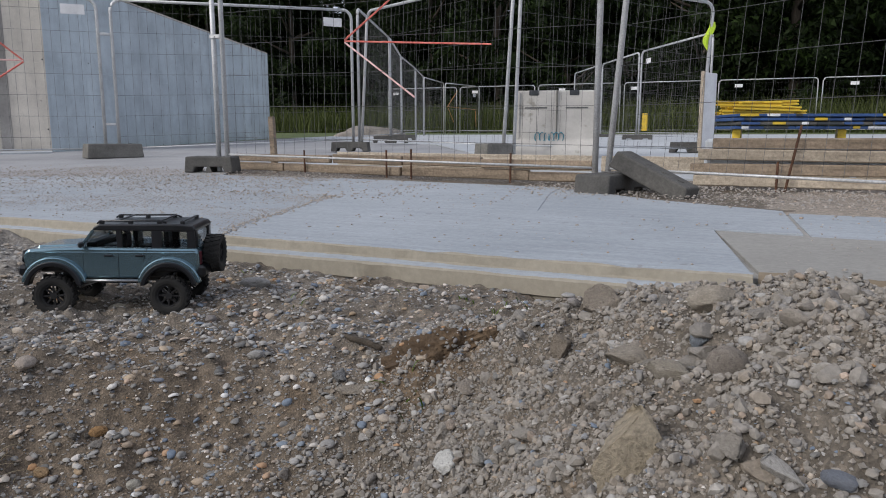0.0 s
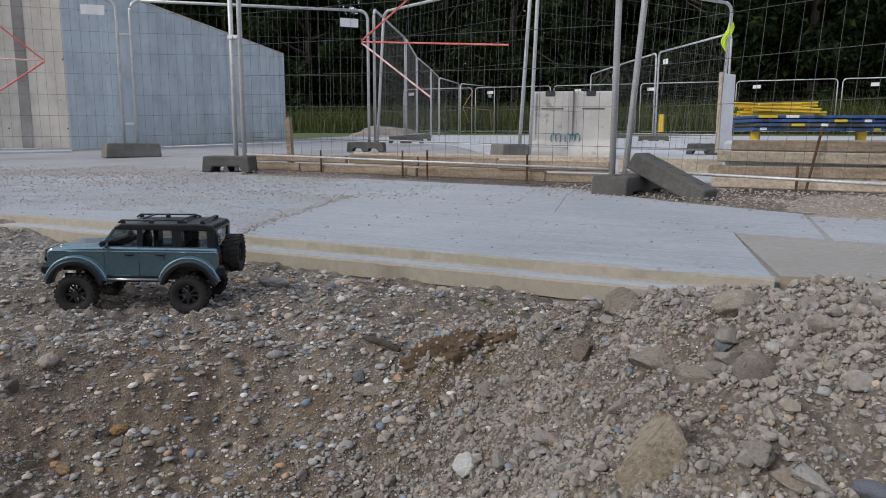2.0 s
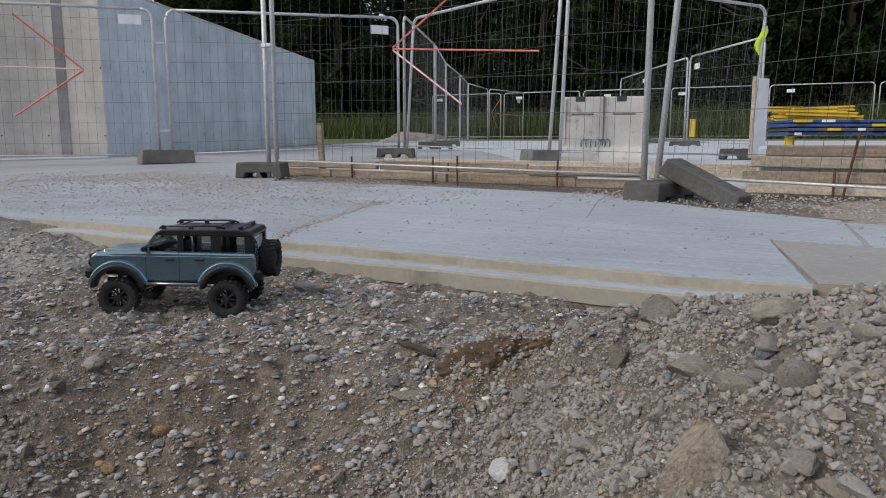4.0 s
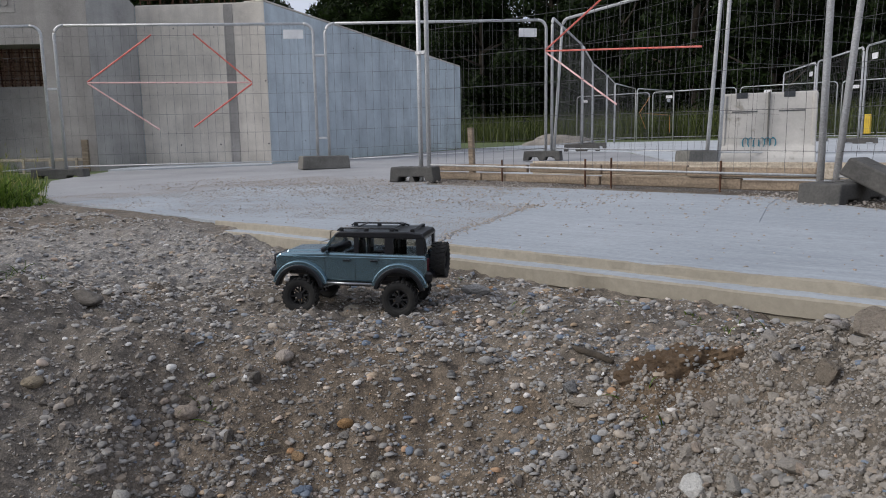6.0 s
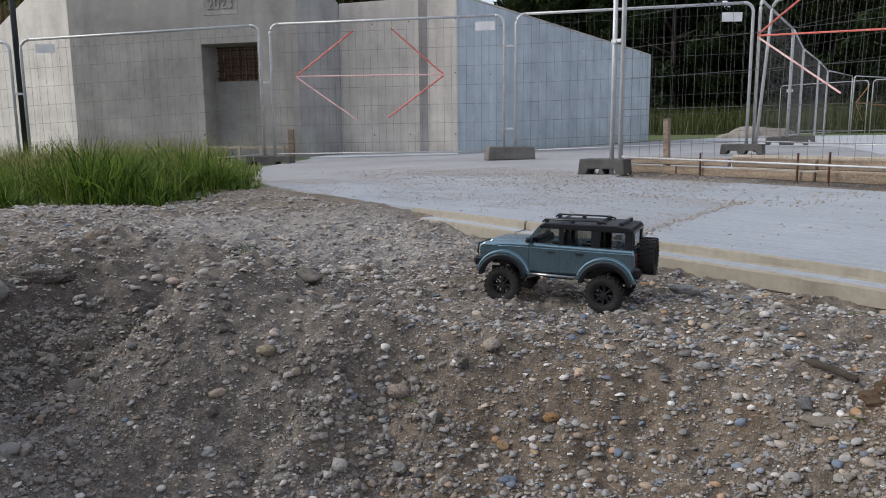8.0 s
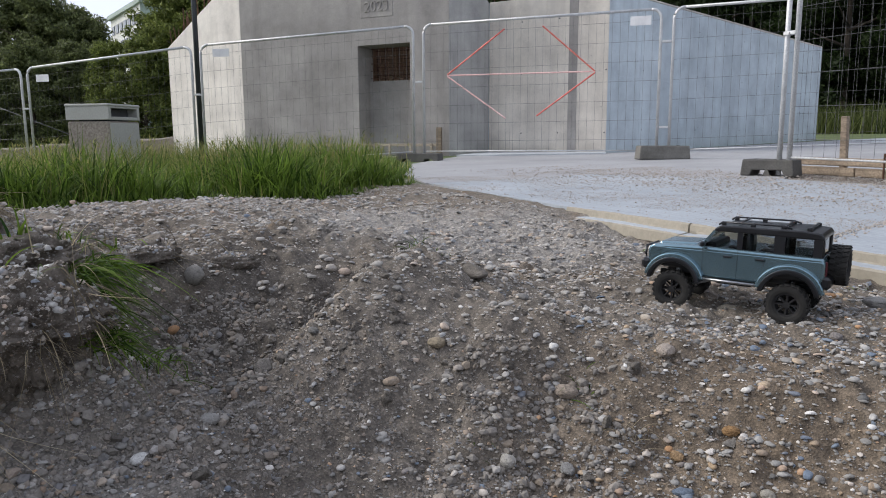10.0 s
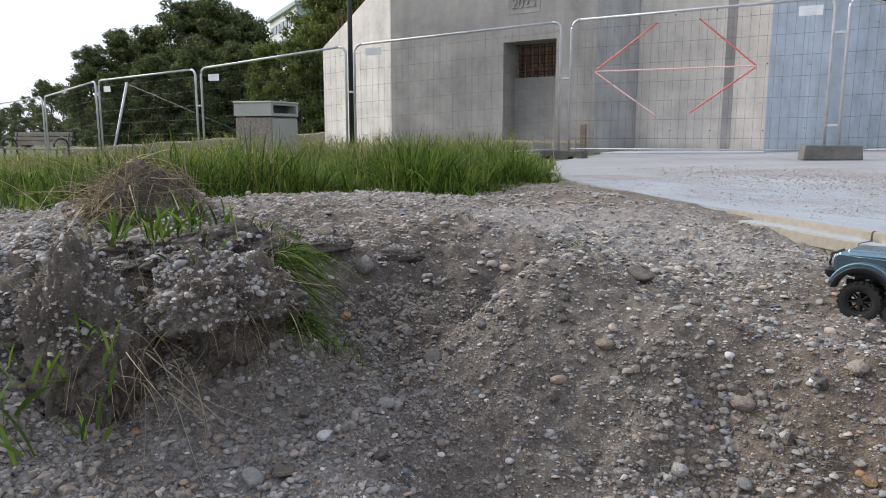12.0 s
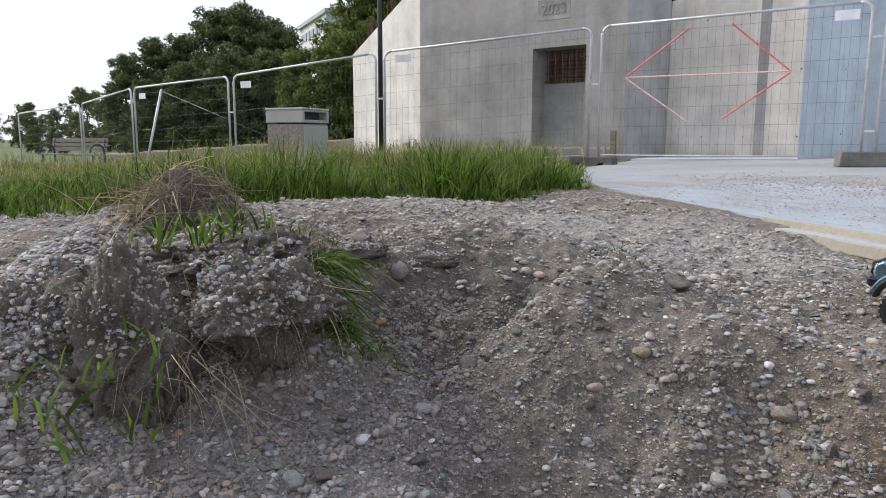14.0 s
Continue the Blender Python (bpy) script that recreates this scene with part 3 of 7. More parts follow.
cage = thing("rebar_cage", wall_frame(BK, BW) @ pose(0, -0.95, 0), "rusty reinforcing cage standing inside the shaft", "rebar cage")
for i in range(9):
    u = D0 - 0.1 + i * (D1 - D0 + 0.2) / 8
    part("bar", Shape().tube([(u, 0, 0.3), (u + 0.02 * (i % 3), 0, 2.7)], 0.013, 6), RUST, cage)
for i in range(9):
    part("bar", Shape().tube([(D0 - 0.15, 0.02, 1.3 + 0.16 * i), (D1 + 0.15, 0.02, 1.32 + 0.16 * i)], 0.013, 6), RUST, cage)
# box added behind the opening, so that no sky shows through the grille
inside = Shape()
for ce, si in (((1.37, -1.45, 1.2), (2.2, 0.1, 3.0)), ((0.25, -1.0, 1.2), (0.1, 0.9, 3.0)), ((2.5, -1.0, 1.2), (0.1, 0.9, 3.0))):
    inside.box(ce, si, 0.01)
tagged(part("wall_inside", inside, TAN_SHAFT, m=wall_frame(BK, BW)), "rust-brown concrete shaft added behind the recess", "wall", "concrete building", "structure")
wall("wall_splayed", BW, BL, [(0, Z0), (math.dist(BW, BL), Z0), (math.dist(BW, BL), 2.48), (0, 3.78)], 0.4, CONCRETE_GLOW_TONED, "splayed concrete wing wall with a sloping top, sky glow in its colour")
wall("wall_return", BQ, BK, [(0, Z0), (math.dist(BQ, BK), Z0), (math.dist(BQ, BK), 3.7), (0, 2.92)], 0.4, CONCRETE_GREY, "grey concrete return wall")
wall("wall_formed", C1, BQ, [(0, Z0), (math.dist(C1, BQ), Z0), (math.dist(C1, BQ), 2.92), (0, 2.90)], 0.4, CONCRETE_SUN_TONED, "pale board-formed concrete wall with a dark strip")
wall("wall_wing", C2, C1, [(0, Z0), (math.dist(C2, C1), Z0), (math.dist(C2, C1), 2.90), (0, 2.78)], 0.4, CONCRETE_SKY_TONED, "long concrete wing wall with skylight blue in its colour")
tagged(part("wall_corner", Shape().prism([BQ, (BQ[0] - 0.30, BQ[1] + 0.55), (BQ[0] - 0.60, BQ[1] - 0.02)], Z0, 2.9), CONCRETE_SKY_TONED), "concrete fill behind the inner corner", "wall", "concrete building", "structure")
wall("wall_coping", C2, C1, [(0, 2.785), (math.dist(C2, C1), 2.905), (math.dist(C2, C1), 2.94), (0, 2.82)], 0.42, CONCRETE_SUN_TONED, "pale mortar edge along the wing wall top")

# ---- fences ----
def panel_parts(length, height=2.0):
    fr = Shape()
    r, cr = 0.021, 0.13
    arc = [(cr - cr * math.cos(t), 0, height - cr + cr * math.sin(t)) for t in [i * math.pi / 12 for i in range(7)]]
    left = [(0, 0, 0.0), (0, 0, height - cr)] + arc[1:]
    right = [(length - x, y, z) for x, y, z in left]
    wires = Shape()
    n = round((length - 0.04) / 0.105)
    for i in range(1, n):
        x = i * length / n
        wires.tube([(x, 0.006, 0.16), (x, 0.006, height)], 0.0014, 4, False)
    for z in (0.30, 0.56, 0.82, 1.08, 1.34, 1.60, 1.86):
        wires.tube([(0, -0.004, z), (length, -0.004, z)], 0.0017, 4, False)
    return (Shape().tube(left, r, 10), Shape().tube(right, r, 10), Shape().tube([(cr, 0, height), (length - cr, 0, height)], 0.019, 10),
            Shape().tube([(0, 0, 0.15), (length, 0, 0.15)], 0.0085, 8), wires)


def sheared(shape, slope):
    """Posts stay upright where the ground falls."""
    shape.v = [(p[0], p[1], p[2] + slope * p[0]) for p in shape.v]
    return shape


def fence_panel(a, b, za, zb, lean=0.0, label="galvanised mesh site fence", height=2.0, plate=None, gap=0.08):
    a, b = Vector(a), Vector(b)
    run = (b - a).length
    d = (b - a) / run
    length = run - 2 * gap
    slope = (zb - za) / run
    m = Matrix(((d.x, -d.y, 0, a.x + d.x * gap), (d.y, d.x, 0, a.y + d.y * gap), (0, 0, 1, za + slope * gap), (0, 0, 0, 1)))
    ob = thing("mesh_fence", m @ pose(0, 0, 0, lean), label, "fence", "site fences")
    for name, shp, mat in zip(("post", "post", "top_rail", "bottom_rail", "wire_mesh"), panel_parts(length, height), (GALV, GALV, GALV, GALV, WIRE)):
        part(name, sheared(shp, slope), mat, ob, smooth=name != "wire_mesh")
    if plate:
        u, w, side_y = plate
        part("placard", Shape().box((u, side_y, w + slope * u), (0.27, 0.004, 0.12), 0.001), WHITE, ob, "white plastic placard")
    return ob, length


def foot_block(x, y, z, turn, material=RUBBER_BLOCK, label="dark cast ballast block for the fence", roll=0, tilt=0, lx=0.70, wide=0.23, plain_foot=False):
    ob = thing("ballast_block", pose(x, y, z, roll, tilt, turn), label, "ballast block", "ballast blocks")
    prof = [(-lx / 2, 0), (-lx / 2 + 0.08, 0), (-lx / 2 + 0.10, 0.05), (-lx / 2 + 0.22, 0.05), (-lx / 2 + 0.24, 0), (lx / 2 - 0.24, 0), (lx / 2 - 0.22, 0.05), (lx / 2 - 0.10, 0.05),
            (lx / 2 - 0.08, 0), (lx / 2, 0), (lx / 2 - 0.015, 0.14), (-lx / 2 + 0.015, 0.14)]
    if plain_foot or material is STONE_BLOCK:
        high = 0.107 if plain_foot else 0.18
        prof = [(-lx / 2, 0), (lx / 2, 0), (lx / 2 - 0.02, high - 0.002), (-lx / 2 + 0.02, high + 0.002)]
    part("body", Shape().extruded(prof, 1, -wide / 2, wide / 2), material, ob, bevel=0.012)
    top = 0.107 if plain_foot else 0.18 if material is STONE_BLOCK else 0.14
    for u in (-0.3 * lx, -0.1 * lx, 0.1 * lx, 0.3 * lx):
        part("socket", Shape().tube([(u, 0, top - 0.006), (u, 0, top + 0.003)], 0.022, 12), RUBBER_BLOCK, ob)
    return ob


def tape(panel, pts, material, r=0.012):
    for p, q in pts:
        part("tape", Shape().tube([(p[0], 0.012, p[1]), (q[0], 0.012, q[1])], r, 6), material, panel, "stretched red barrier tape")


def clamp(x, y, zs, turn):
    for z in zs:
        ob = thing("fence_clamp", pose(x, y, z, 0, 0, turn), "galvanised clamp joining two fence posts", "clamp", "fence clamps")
        part("plate", Shape().box((0, -0.026, 0), (0.115, 0.005, 0.03), 0.002), GALV, ob)
        part("plate", Shape().box((0, 0.026, 0), (0.115, 0.005, 0.03), 0.002), GALV, ob)
        part("bolt", Shape().tube([(0, -0.04, 0), (0, 0.04, 0)], 0.007, 8), GALV, ob)


PFn, PL, PA, P2 = (-12.0, 1.28), (-10.1, 4.24), (-7.6, 6.75), (-5.50, 9.36)
PB, PC, PE = (-4.23, 5.03), (-0.88, 4.89), (0.80, 3.95)
PM, PN, PO, PP = (-14.35, -1.27), (-17.25, -3.6), (-20.6, -5.55), (-23.9, -8.2)
arrow_left, ln = fence_panel(PL, PA, 0.02, 0.04, plate=(3.12, 1.86, -0.03), label="galvanised mesh site fence with a red tape arrow")
fence_panel(PFn, PL, -0.20, 0.02, plate=(0.35, 1.86, -0.03))
fence_panel(PA, P2, 0.04, 0.15, plate=(2.9, 1.82, -0.03))
arrow_right, _ = fence_panel(PB, PC, 0.05, 0.0, gap=0.04, label="galvanised mesh site fence with a red tape arrow")
fence_panel(PC, PE, 0.0, 0.0, lean=-6, gap=0.05)
fence_panel(PM, PFn, -0.43, -0.20, plate=(0.35, 1.8, -0.03))
fence_panel(PN, PM, -0.49, -0.43, plate=(0.4, 1.8, -0.03))
fence_panel(PO, PN, -0.70, -0.49)
fence_panel(PP, PO, -0.86, -0.70)
P3, P4 = (-2.58, 7.80), (-0.70, 10.30)
R1, R2, R3 = (-6.80, 12.70), (-8.31, 15.99), (-9.58, 19.27)
Q1, Q2, Q3 = (-0.97, 14.55), (-2.82, 17.55), (-4.35, 20.4)
fence_panel(P2, P3, 0.15, 0.1, lean=-4)
fence_panel(P3, P4, 0.1, 0.03, lean=3)
for a, b, plate in ((P2, R1, None), (R1, R2, None), (R2, R3, None), (R3, (-10.92, 22.51), None), ((-10.92, 22.51), (-11.70, 25.9), None), (Q1, Q2, (2.9, 1.75, 0.03)), (Q2, Q3, None), (Q3, (-5.9, 23.4), (0.5, 1.75, -0.03))):
    fence_panel(a, b, 0.12 + 0.008 * a[1], 0.12 + 0.008 * b[1], plate=plate)
far_arrow, _ = fence_panel((-11.70, 25.9), (-11.40, 28.9), 0.34, 0.36, plate=(2.5, 1.62, 0.03), label="far mesh site fence with a faded orange tape arrow")
for i in range(11):
    fence_panel((-16 + 3.5 * i, 29.0 + 0.12 * i), (-12.5 + 3.5 * i, 29.12 + 0.12 * i), 0.38, 0.38, plate=(0.4 + 0.3 * (i % 3), 1.78, -0.03))
for (x, y), z, turn, mt, lx in ((PA, 0.072, 66, STONE_BLOCK, 0.70), (PL, 0.0, 45, RUBBER_BLOCK, 0.70), ((-5.55, 9.22), 0.12, 20, RUBBER_BLOCK, 0.56), ((-4.38, 5.05), 0.04, 22, RUBBER_BLOCK, 0.44),
                                ((-0.72, 4.52), 0.0, 74, RUBBER_BLOCK, 0.56), ((-2.72, 7.72), 0.09, 60, STONE_BLOCK, 0.40), ((-0.75, 10.22), 0.13, 0, RUBBER_BLOCK, 0.75),
                                (R1, 0.2, 30, RUBBER_BLOCK, 0.7), (R2, 0.22, 30, RUBBER_BLOCK, 0.7), (Q2, 0.22, 10, RUBBER_BLOCK, 0.7), (Q3, 0.24, 10, RUBBER_BLOCK, 0.7)):
    foot_block(x, y, z, turn, mt, lx=lx)

clamp(PA[0], PA[1], (0.50, 1.62), 47)
clamp(PL[0], PL[1], (1.20,), 50)
clamp(PFn[0], PFn[1], (1.06,), 60)
clamp(PB[0] - 0.02, PB[1], (1.9, 1.2), 0)
clamp(PC[0], PC[1], (1.5,), -20)
clamp(PM[0], PM[1], (0.9,), 45)
part("end_post", Shape().tube([(-0.10, 0, 0.0), (-0.10, 0, 2.0)], 0.021, 10), GALV, arrow_right, "spare galvanised end post", smooth=True)

# ---- plastic barrier, timber, stacks ----
TP = [(-4.45, 5.44), (-2.5, 5.10), (-0.95, 4.98)]
for i in range(2):
    a, b = Vector(TP[i]), Vector(TP[i + 1])
    d = b - a
    for k in range(2):
        cuts = ((0.0, 0.62, 1.0) if k else (0.0, 0.33, 0.47, 1.0)) if i == 0 else ((0.0, 0.45, 1.0) if k else (0.0, 0.7, 1.0))
        for j, (u0, u1) in enumerate(zip(cuts, cuts[1:])):
            wob = math.sin(3.1 * j + 5.3 * k + 2.2 * i)
            tagged(part("form_board", Shape().box((0, 0, 0), (d.length * (u1 - u0) - 0.012, 0.042, 0.070 + 0.005 * wob), 0.006), TIMBER,
                        m=Matrix.Translation((*(a + d * (u0 + u1) / 2), 0.045 + 0.038 + 0.083 * k + 0.004 * wob)) @ pose(0, 0.018 * wob + 0.012 * k, 0, 4 * wob, 0.25 * wob, math.degrees(math.atan2(d.y, d.x)))),
                   "weathered timber formwork board on edge", "board", "formwork boards")
for k in range(4):
    tagged(part("form_board", Shape().box((0, 0, 0), (2.9 - 0.05 * k, 0.05, 0.068), 0.006), TIMBER if k % 2 else TIMBER_PALE, m=pose(1.15 + 0.05 * math.sin(5 * k), 5.0 + 0.022 * math.sin(3 * k), 0.045 + 0.0375 + 0.079 * k, 3.0 * math.sin(7 * k), 0.35 * math.sin(4 * k), 0.3 * math.cos(6 * k))),
           "stacked timber formwork plank", "board", "formwork boards")


# ---- gravel ----
def ico(level):
    bm = bmesh.new()
    bmesh.ops.create_icosphere(bm, subdivisions=level, radius=1.0)
    v = np.array([p.co[:] for p in bm.verts])
    f = np.array([[q.index for q in t.verts] for t in bm.faces])
    bm.free()
    return v, f


def topped(base, low=-0.45):
    """A stone without the faces that lie in the earth."""
    v, f = base
    return v, f[v[f][:, :, 2].mean(1) > low]


def shapes(base, seed, cuts, lo, hi, egg=0.0, count=28):
    """Many broken or water-worn forms of one base ball, for pebbles()."""
    r = np.random.default_rng(seed)
    v, f = base
    forms = []
    for k in range(count):
        q = v * (1 + egg * (v @ r.normal(0, 0.6, 3)) + 0.6 * egg * noise3(v * 1.3 + 5.1 * k))[:, None]
        for _ in range(cuts):
            d = r.normal(0, 1, 3)
            d /= np.linalg.norm(d)
            q = q - np.clip(q @ d - r.uniform(lo, hi), 0, None)[:, None] * d[None]
        forms.append(q)
    return np.stack(forms), f


def pebbles(rng, pos, size, base, jitter=0.10, flat=(0.45, 0.8), tilt=0.35):
    """Vertices and faces of many stones: pos n x 3, size n, base one form or a bank of forms."""
    v0, f0 = base
    n = len(pos)
    if v0.ndim == 3:
        v0 = v0[rng.integers(0, len(v0), n)]
    else:
        v0 = v0[None]
    sc = np.stack([size * rng.uniform(0.85, 1.35, n), size * rng.uniform(0.7, 1.0, n), size * rng.uniform(*flat, n)], 1)
    v = v0 * (1 + jitter * rng.standard_normal((n, v0.shape[1], 1))) * sc[:, None]
    a, t = rng.uniform(0, 2 * np.pi, n), rng.normal(0, tilt, n)
    ct, st, ca, sa = np.cos(t)[:, None], np.sin(t)[:, None], np.cos(a)[:, None], np.sin(a)[:, None]
    y, z = v[..., 1] * ct - v[..., 2] * st, v[..., 1] * st + v[..., 2] * ct
    x, y = v[..., 0] * ca - y * sa, v[..., 0] * sa + y * ca
    v = np.stack([x, y, z], -1) + pos[:, None]
    f = f0[None] + (np.arange(n) * v0.shape[1])[:, None, None]
    return v.reshape(-1, 3), f.reshape(-1, 3)


def fan_points(rng, n, r0, r1, power, low=-27, high=130):
    """Plan points in front of the walker, thinning out with distance."""
    u = rng.uniform(0, 1, n)
    r = (r0 ** power + u * (r1 ** power - r0 ** power)) ** (1 / power)
    a = np.radians(rng.uniform(low, high, n))
    return -r * np.sin(a) + 0.05, r * np.cos(a)


def on_soil(x, y):
    return (y < np.where(x < -3.25, 2.15, kerb_y(x)) - 0.10) & (x > -5.6) & ((x > -4.4) | (y < 2.2))


def dug_earth(x, y):
    """How far the ground is bare dug earth: the pit with its walls, not the gravelled level round it."""
    z = ground_z(x, y)
    p = np.stack([3.1 * x, 3.1 * y, 0 * x + 6.6], 1)
    inside = smooth01(-0.98, -1.25, x + 0.08 * noise3(p)) * smooth01(1.12, 0.92, y + 0.08 * noise3(p + 5))
    return inside * smooth01(-0.05, -0.10, z + 0.025 * noise3(2 * p)) * smooth01(-2.6, -2.4, x)


def octa():
    v = np.array([(1, 0, 0), (0, 1, 0), (-1, 0, 0), (0, -1, 0), (0, 0, 1), (0, 0, -1)], float)
    f = np.array([(0, 1, 4), (1, 2, 4), (2, 3, 4), (3, 0, 4), (1, 0, 5), (2, 1, 5), (3, 2, 5), (0, 3, 5)])
    return v, f


rng = np.random.default_rng(11)
OCTA, ICO1, ICO2 = topped(octa(), -0.2), shapes(topped(ico(1), -0.4), 31, 3, 0.55, 0.9, 0.12), shapes(topped(ico(2), -0.45), 32, 4, 0.6, 0.95, 0.16)
SHARDS = shapes(ico(2), 33, 9, 0.42, 0.80, 0.22, 36)
for n, r0, r1, power, lo, hi, base, name in ((140000, 0.55, 5.6, 0.75, 0.0015, 0.0040, OCTA, "gravel_sand"), (102000, 0.55, 5.6, 0.8, 0.0027, 0.0068, ICO1, "fine_gravel"), (38000, 0.55, 5.0, 0.85, 0.0050, 0.0125, ICO2, "coarse_gravel")):
    x, y = fan_points(rng, n, r0, r1, power)
    p = np.stack([x, y, 0 * x], 1)
    bare = smooth01(-0.05, 0.38, noise3(p * 2.3 + 7.7) + 0.45 * noise3(p * 6.1 + 1.3))
    z = ground_z(x, y)
    foot = 0.92 * dug_earth(x, y)
    keep = on_soil(x, y) & (rng.uniform(0, 1, n) > {"coarse_gravel": 0.65, "fine_gravel": 0.40, "gravel_sand": 0.15}[name] * foot) & (rng.uniform(0, 1, n) < 1 - {"coarse_gravel": 0.62, "fine_gravel": 0.40, "gravel_sand": 0.25}[name] * bare) & ((0.38 - z) / np.hypot(x, y) < 0.80)
    # the heaped earth to the east carries its own rubble
    keep &= rng.uniform(0, 1, n) > {"coarse_gravel": 0.97, "fine_gravel": 0.75, "gravel_sand": 0.4}[name] * np.exp(-(((x - 0.35) / 0.75) ** 4) - ((y - 1.0) / 0.5) ** 4)
    x, y, z = x[keep], y[keep], z[keep]
    far = np.hypot(x, y)
    size = (lo + (hi - lo) * rng.uniform(0, 1, len(x)) ** 2.0) * (1 + 0.2 * np.clip(far - 1.5, 0, 4))
    z = z + size * rng.uniform(-0.25, 0.45, len(x))
    # the level gets paler pebbles than the slopes, picked by place and height
    dry = rng.uniform(0, 1, len(x)) < smooth01(-0.9, -1.7, x + 0.5 * noise3(np.stack([1.7 * x, 1.7 * y, 0 * x], 1))) * smooth01(-0.26, -0.10, z)
    for form, reach in ((base, far < 2.5), (OCTA if base is not ICO2 else ICO1, far >= 2.5)):
        for tone, pick, label in ((PEBBLE, reach & ~dry, "mixed grey and ochre river gravel"), (PEBBLE_LEVEL, reach & dry, "pale gravel on the level ground")):
            v, f = pebbles(rng, np.stack([x, y, z], 1)[pick], size[pick], form, 0.025 if form is ICO2 else 0.10, (0.30, 0.70))
            ob = new(name, fast_mesh(name, v, f, tone, form is ICO2))
            ob.parent = ground
            tagged(ob, label, kind="stuff")

# crumbs on the slabs, grit at their edges and gravel behind them
xs, ys = [], []
for n, box, dens in ((2300, (-5.4, -1.8, 2.25, 4.6), 0), (170, (-1.6, 0.05, 2.2, 3.3), 1), (7500, (-1.3, 3.6, 3.55, 4.95), 2), (4000, (-7.0, -2.8, 3.3, 5.6), 3), (300, (-2.9, -0.9, 3.3, 4.6), 1), (500, (0.2, 2.5, 2.3, 3.6), 1)):
    x, y = rng.uniform(box[0], box[1], n), rng.uniform(box[2], box[3], n)
    p = np.ones(n)
    if dens == 0:
        p = smooth01(2.3, 3.4, y) * 0.8 + 0.25
        p = p * ((x < np.interp(y, [q[1] for q in JOINT], [q[0] for q in JOINT])) | (y > 3.5))
    if dens == 2:
        p = smooth01(3.55, 4.2, y + 0.25 * x - 0.1) * (y > 3.62 + 0.2 * np.sin(3 * x))
    if dens == 3:
        p = np.exp(-(((y - 4.4 - 0.25 * np.sin(1.3 * x)) / 0.75) ** 2))
    ok = rng.uniform(0, 1, n) < p
    xs.append(x[ok])
    ys.append(y[ok])
jx = rng.uniform(0, 1, 620)
ys.append(2.15 + 1.45 * jx)
xs.append(np.interp(ys[-1], [q[1] for q in JOINT], [q[0] for q in JOINT]) + rng.normal(0, 0.025, 620) * rng.uniform(0.3, 1.6, 620))
x, y = np.concatenate(xs), np.concatenate(ys)
size = (0.0019 + 0.0060 * rng.uniform(0, 1, len(x)) ** 2.6) * (1 + 0.4 * (y > 3.4))
v, f = pebbles(rng, np.stack([x, y, 0.016 * (y - 2.1) + size * 0.2], 1), size, ICO1, tilt=0.15)
tagged(new("scattered_grit", fast_mesh("scattered_grit", v, f, SAND)), "loose pebbles and grit lying on the paving", "grit", kind="stuff")

# fine brownish sand drifted over the slabs
n = 110000
x, y = rng.uniform(-6.2, -0.2, n), rng.uniform(2.2, 5.4, n)
drift = noise3(np.stack([1.6 * x, 3.2 * y, 0 * x + 2.2], 1)) + 0.6 * noise3(np.stack([5 * x, 9 * y, 0 * x + 8.1], 1))
p = smooth01(-0.35, 0.50, drift + 0.35 * smooth01(2.4, 4.2, y)) * np.where(x < np.interp(y, [q[1] for q in JOINT], [q[0] for q in JOINT]), 0.9, 0.02 + 0.5 * smooth01(3.5, 4.4, y))
ok = rng.uniform(0, 1, n) < p
x, y = x[ok], y[ok]
size = rng.uniform(0.0014, 0.0042, len(x))
v, f = pebbles(rng, np.stack([x, y, 0.016 * (y - 2.1) - 0.004 + size * 0.3], 1), size, OCTA, 0.16, tilt=0.2)
tagged(new("drifted_sand", fast_mesh("drifted_sand", v, f, SAND, False)), "fine brownish sand drifted over the paving", "sand", kind="stuff")

# rubble on the eastern mound
for n, lo, hi, power, base, jitter, name in ((120000, 0.0013, 0.0036, 1.6, octa(), 0.16, "mound_grit"), (40000, 0.0026, 0.0070, 1.9, shapes(ico(1), 34, 3, 0.5, 0.85, 0.2), 0.10, "mound_crumbs"), (11500, 0.0042, 0.0120, 3.0, SHARDS, 0.03, "mound_rubble")):
    x, y = rng.uniform(-0.7, 0.85, n), rng.uniform(0.45, 1.65, n)
    drift = noise3(np.stack([3.5 * x, 3.5 * y, 0 * x + 4.4], 1)) + 0.5 * noise3(np.stack([11 * x, 11 * y, 0 * x + 2.4], 1))
    ok = rng.uniform(0, 1, n) < np.exp(-(((x - 0.25) / 0.75) ** 4) - ((y - 1.1) / 0.46) ** 4) * (smooth01(-0.55, 0.25, drift + 0.10) if name == "mound_rubble" else 0.45 + 0.55 * smooth01(-0.5, 0.3, drift))
    x, y = x[ok], y[ok]
    size = lo + (hi - lo) * rng.uniform(0, 1, len(x)) ** power
    v, f = pebbles(rng, np.stack([x, y, ground_z(x, y) + size * rng.uniform(-0.15, 0.75, len(x))], 1), size, base, jitter, (0.7, 1.15), 0.8)
    ob = new(name, fast_mesh(name, v, f, DUSTY, False))
    ob.parent = ground
    tagged(ob, "dusty beige lumps and grit of spoil", kind="stuff")

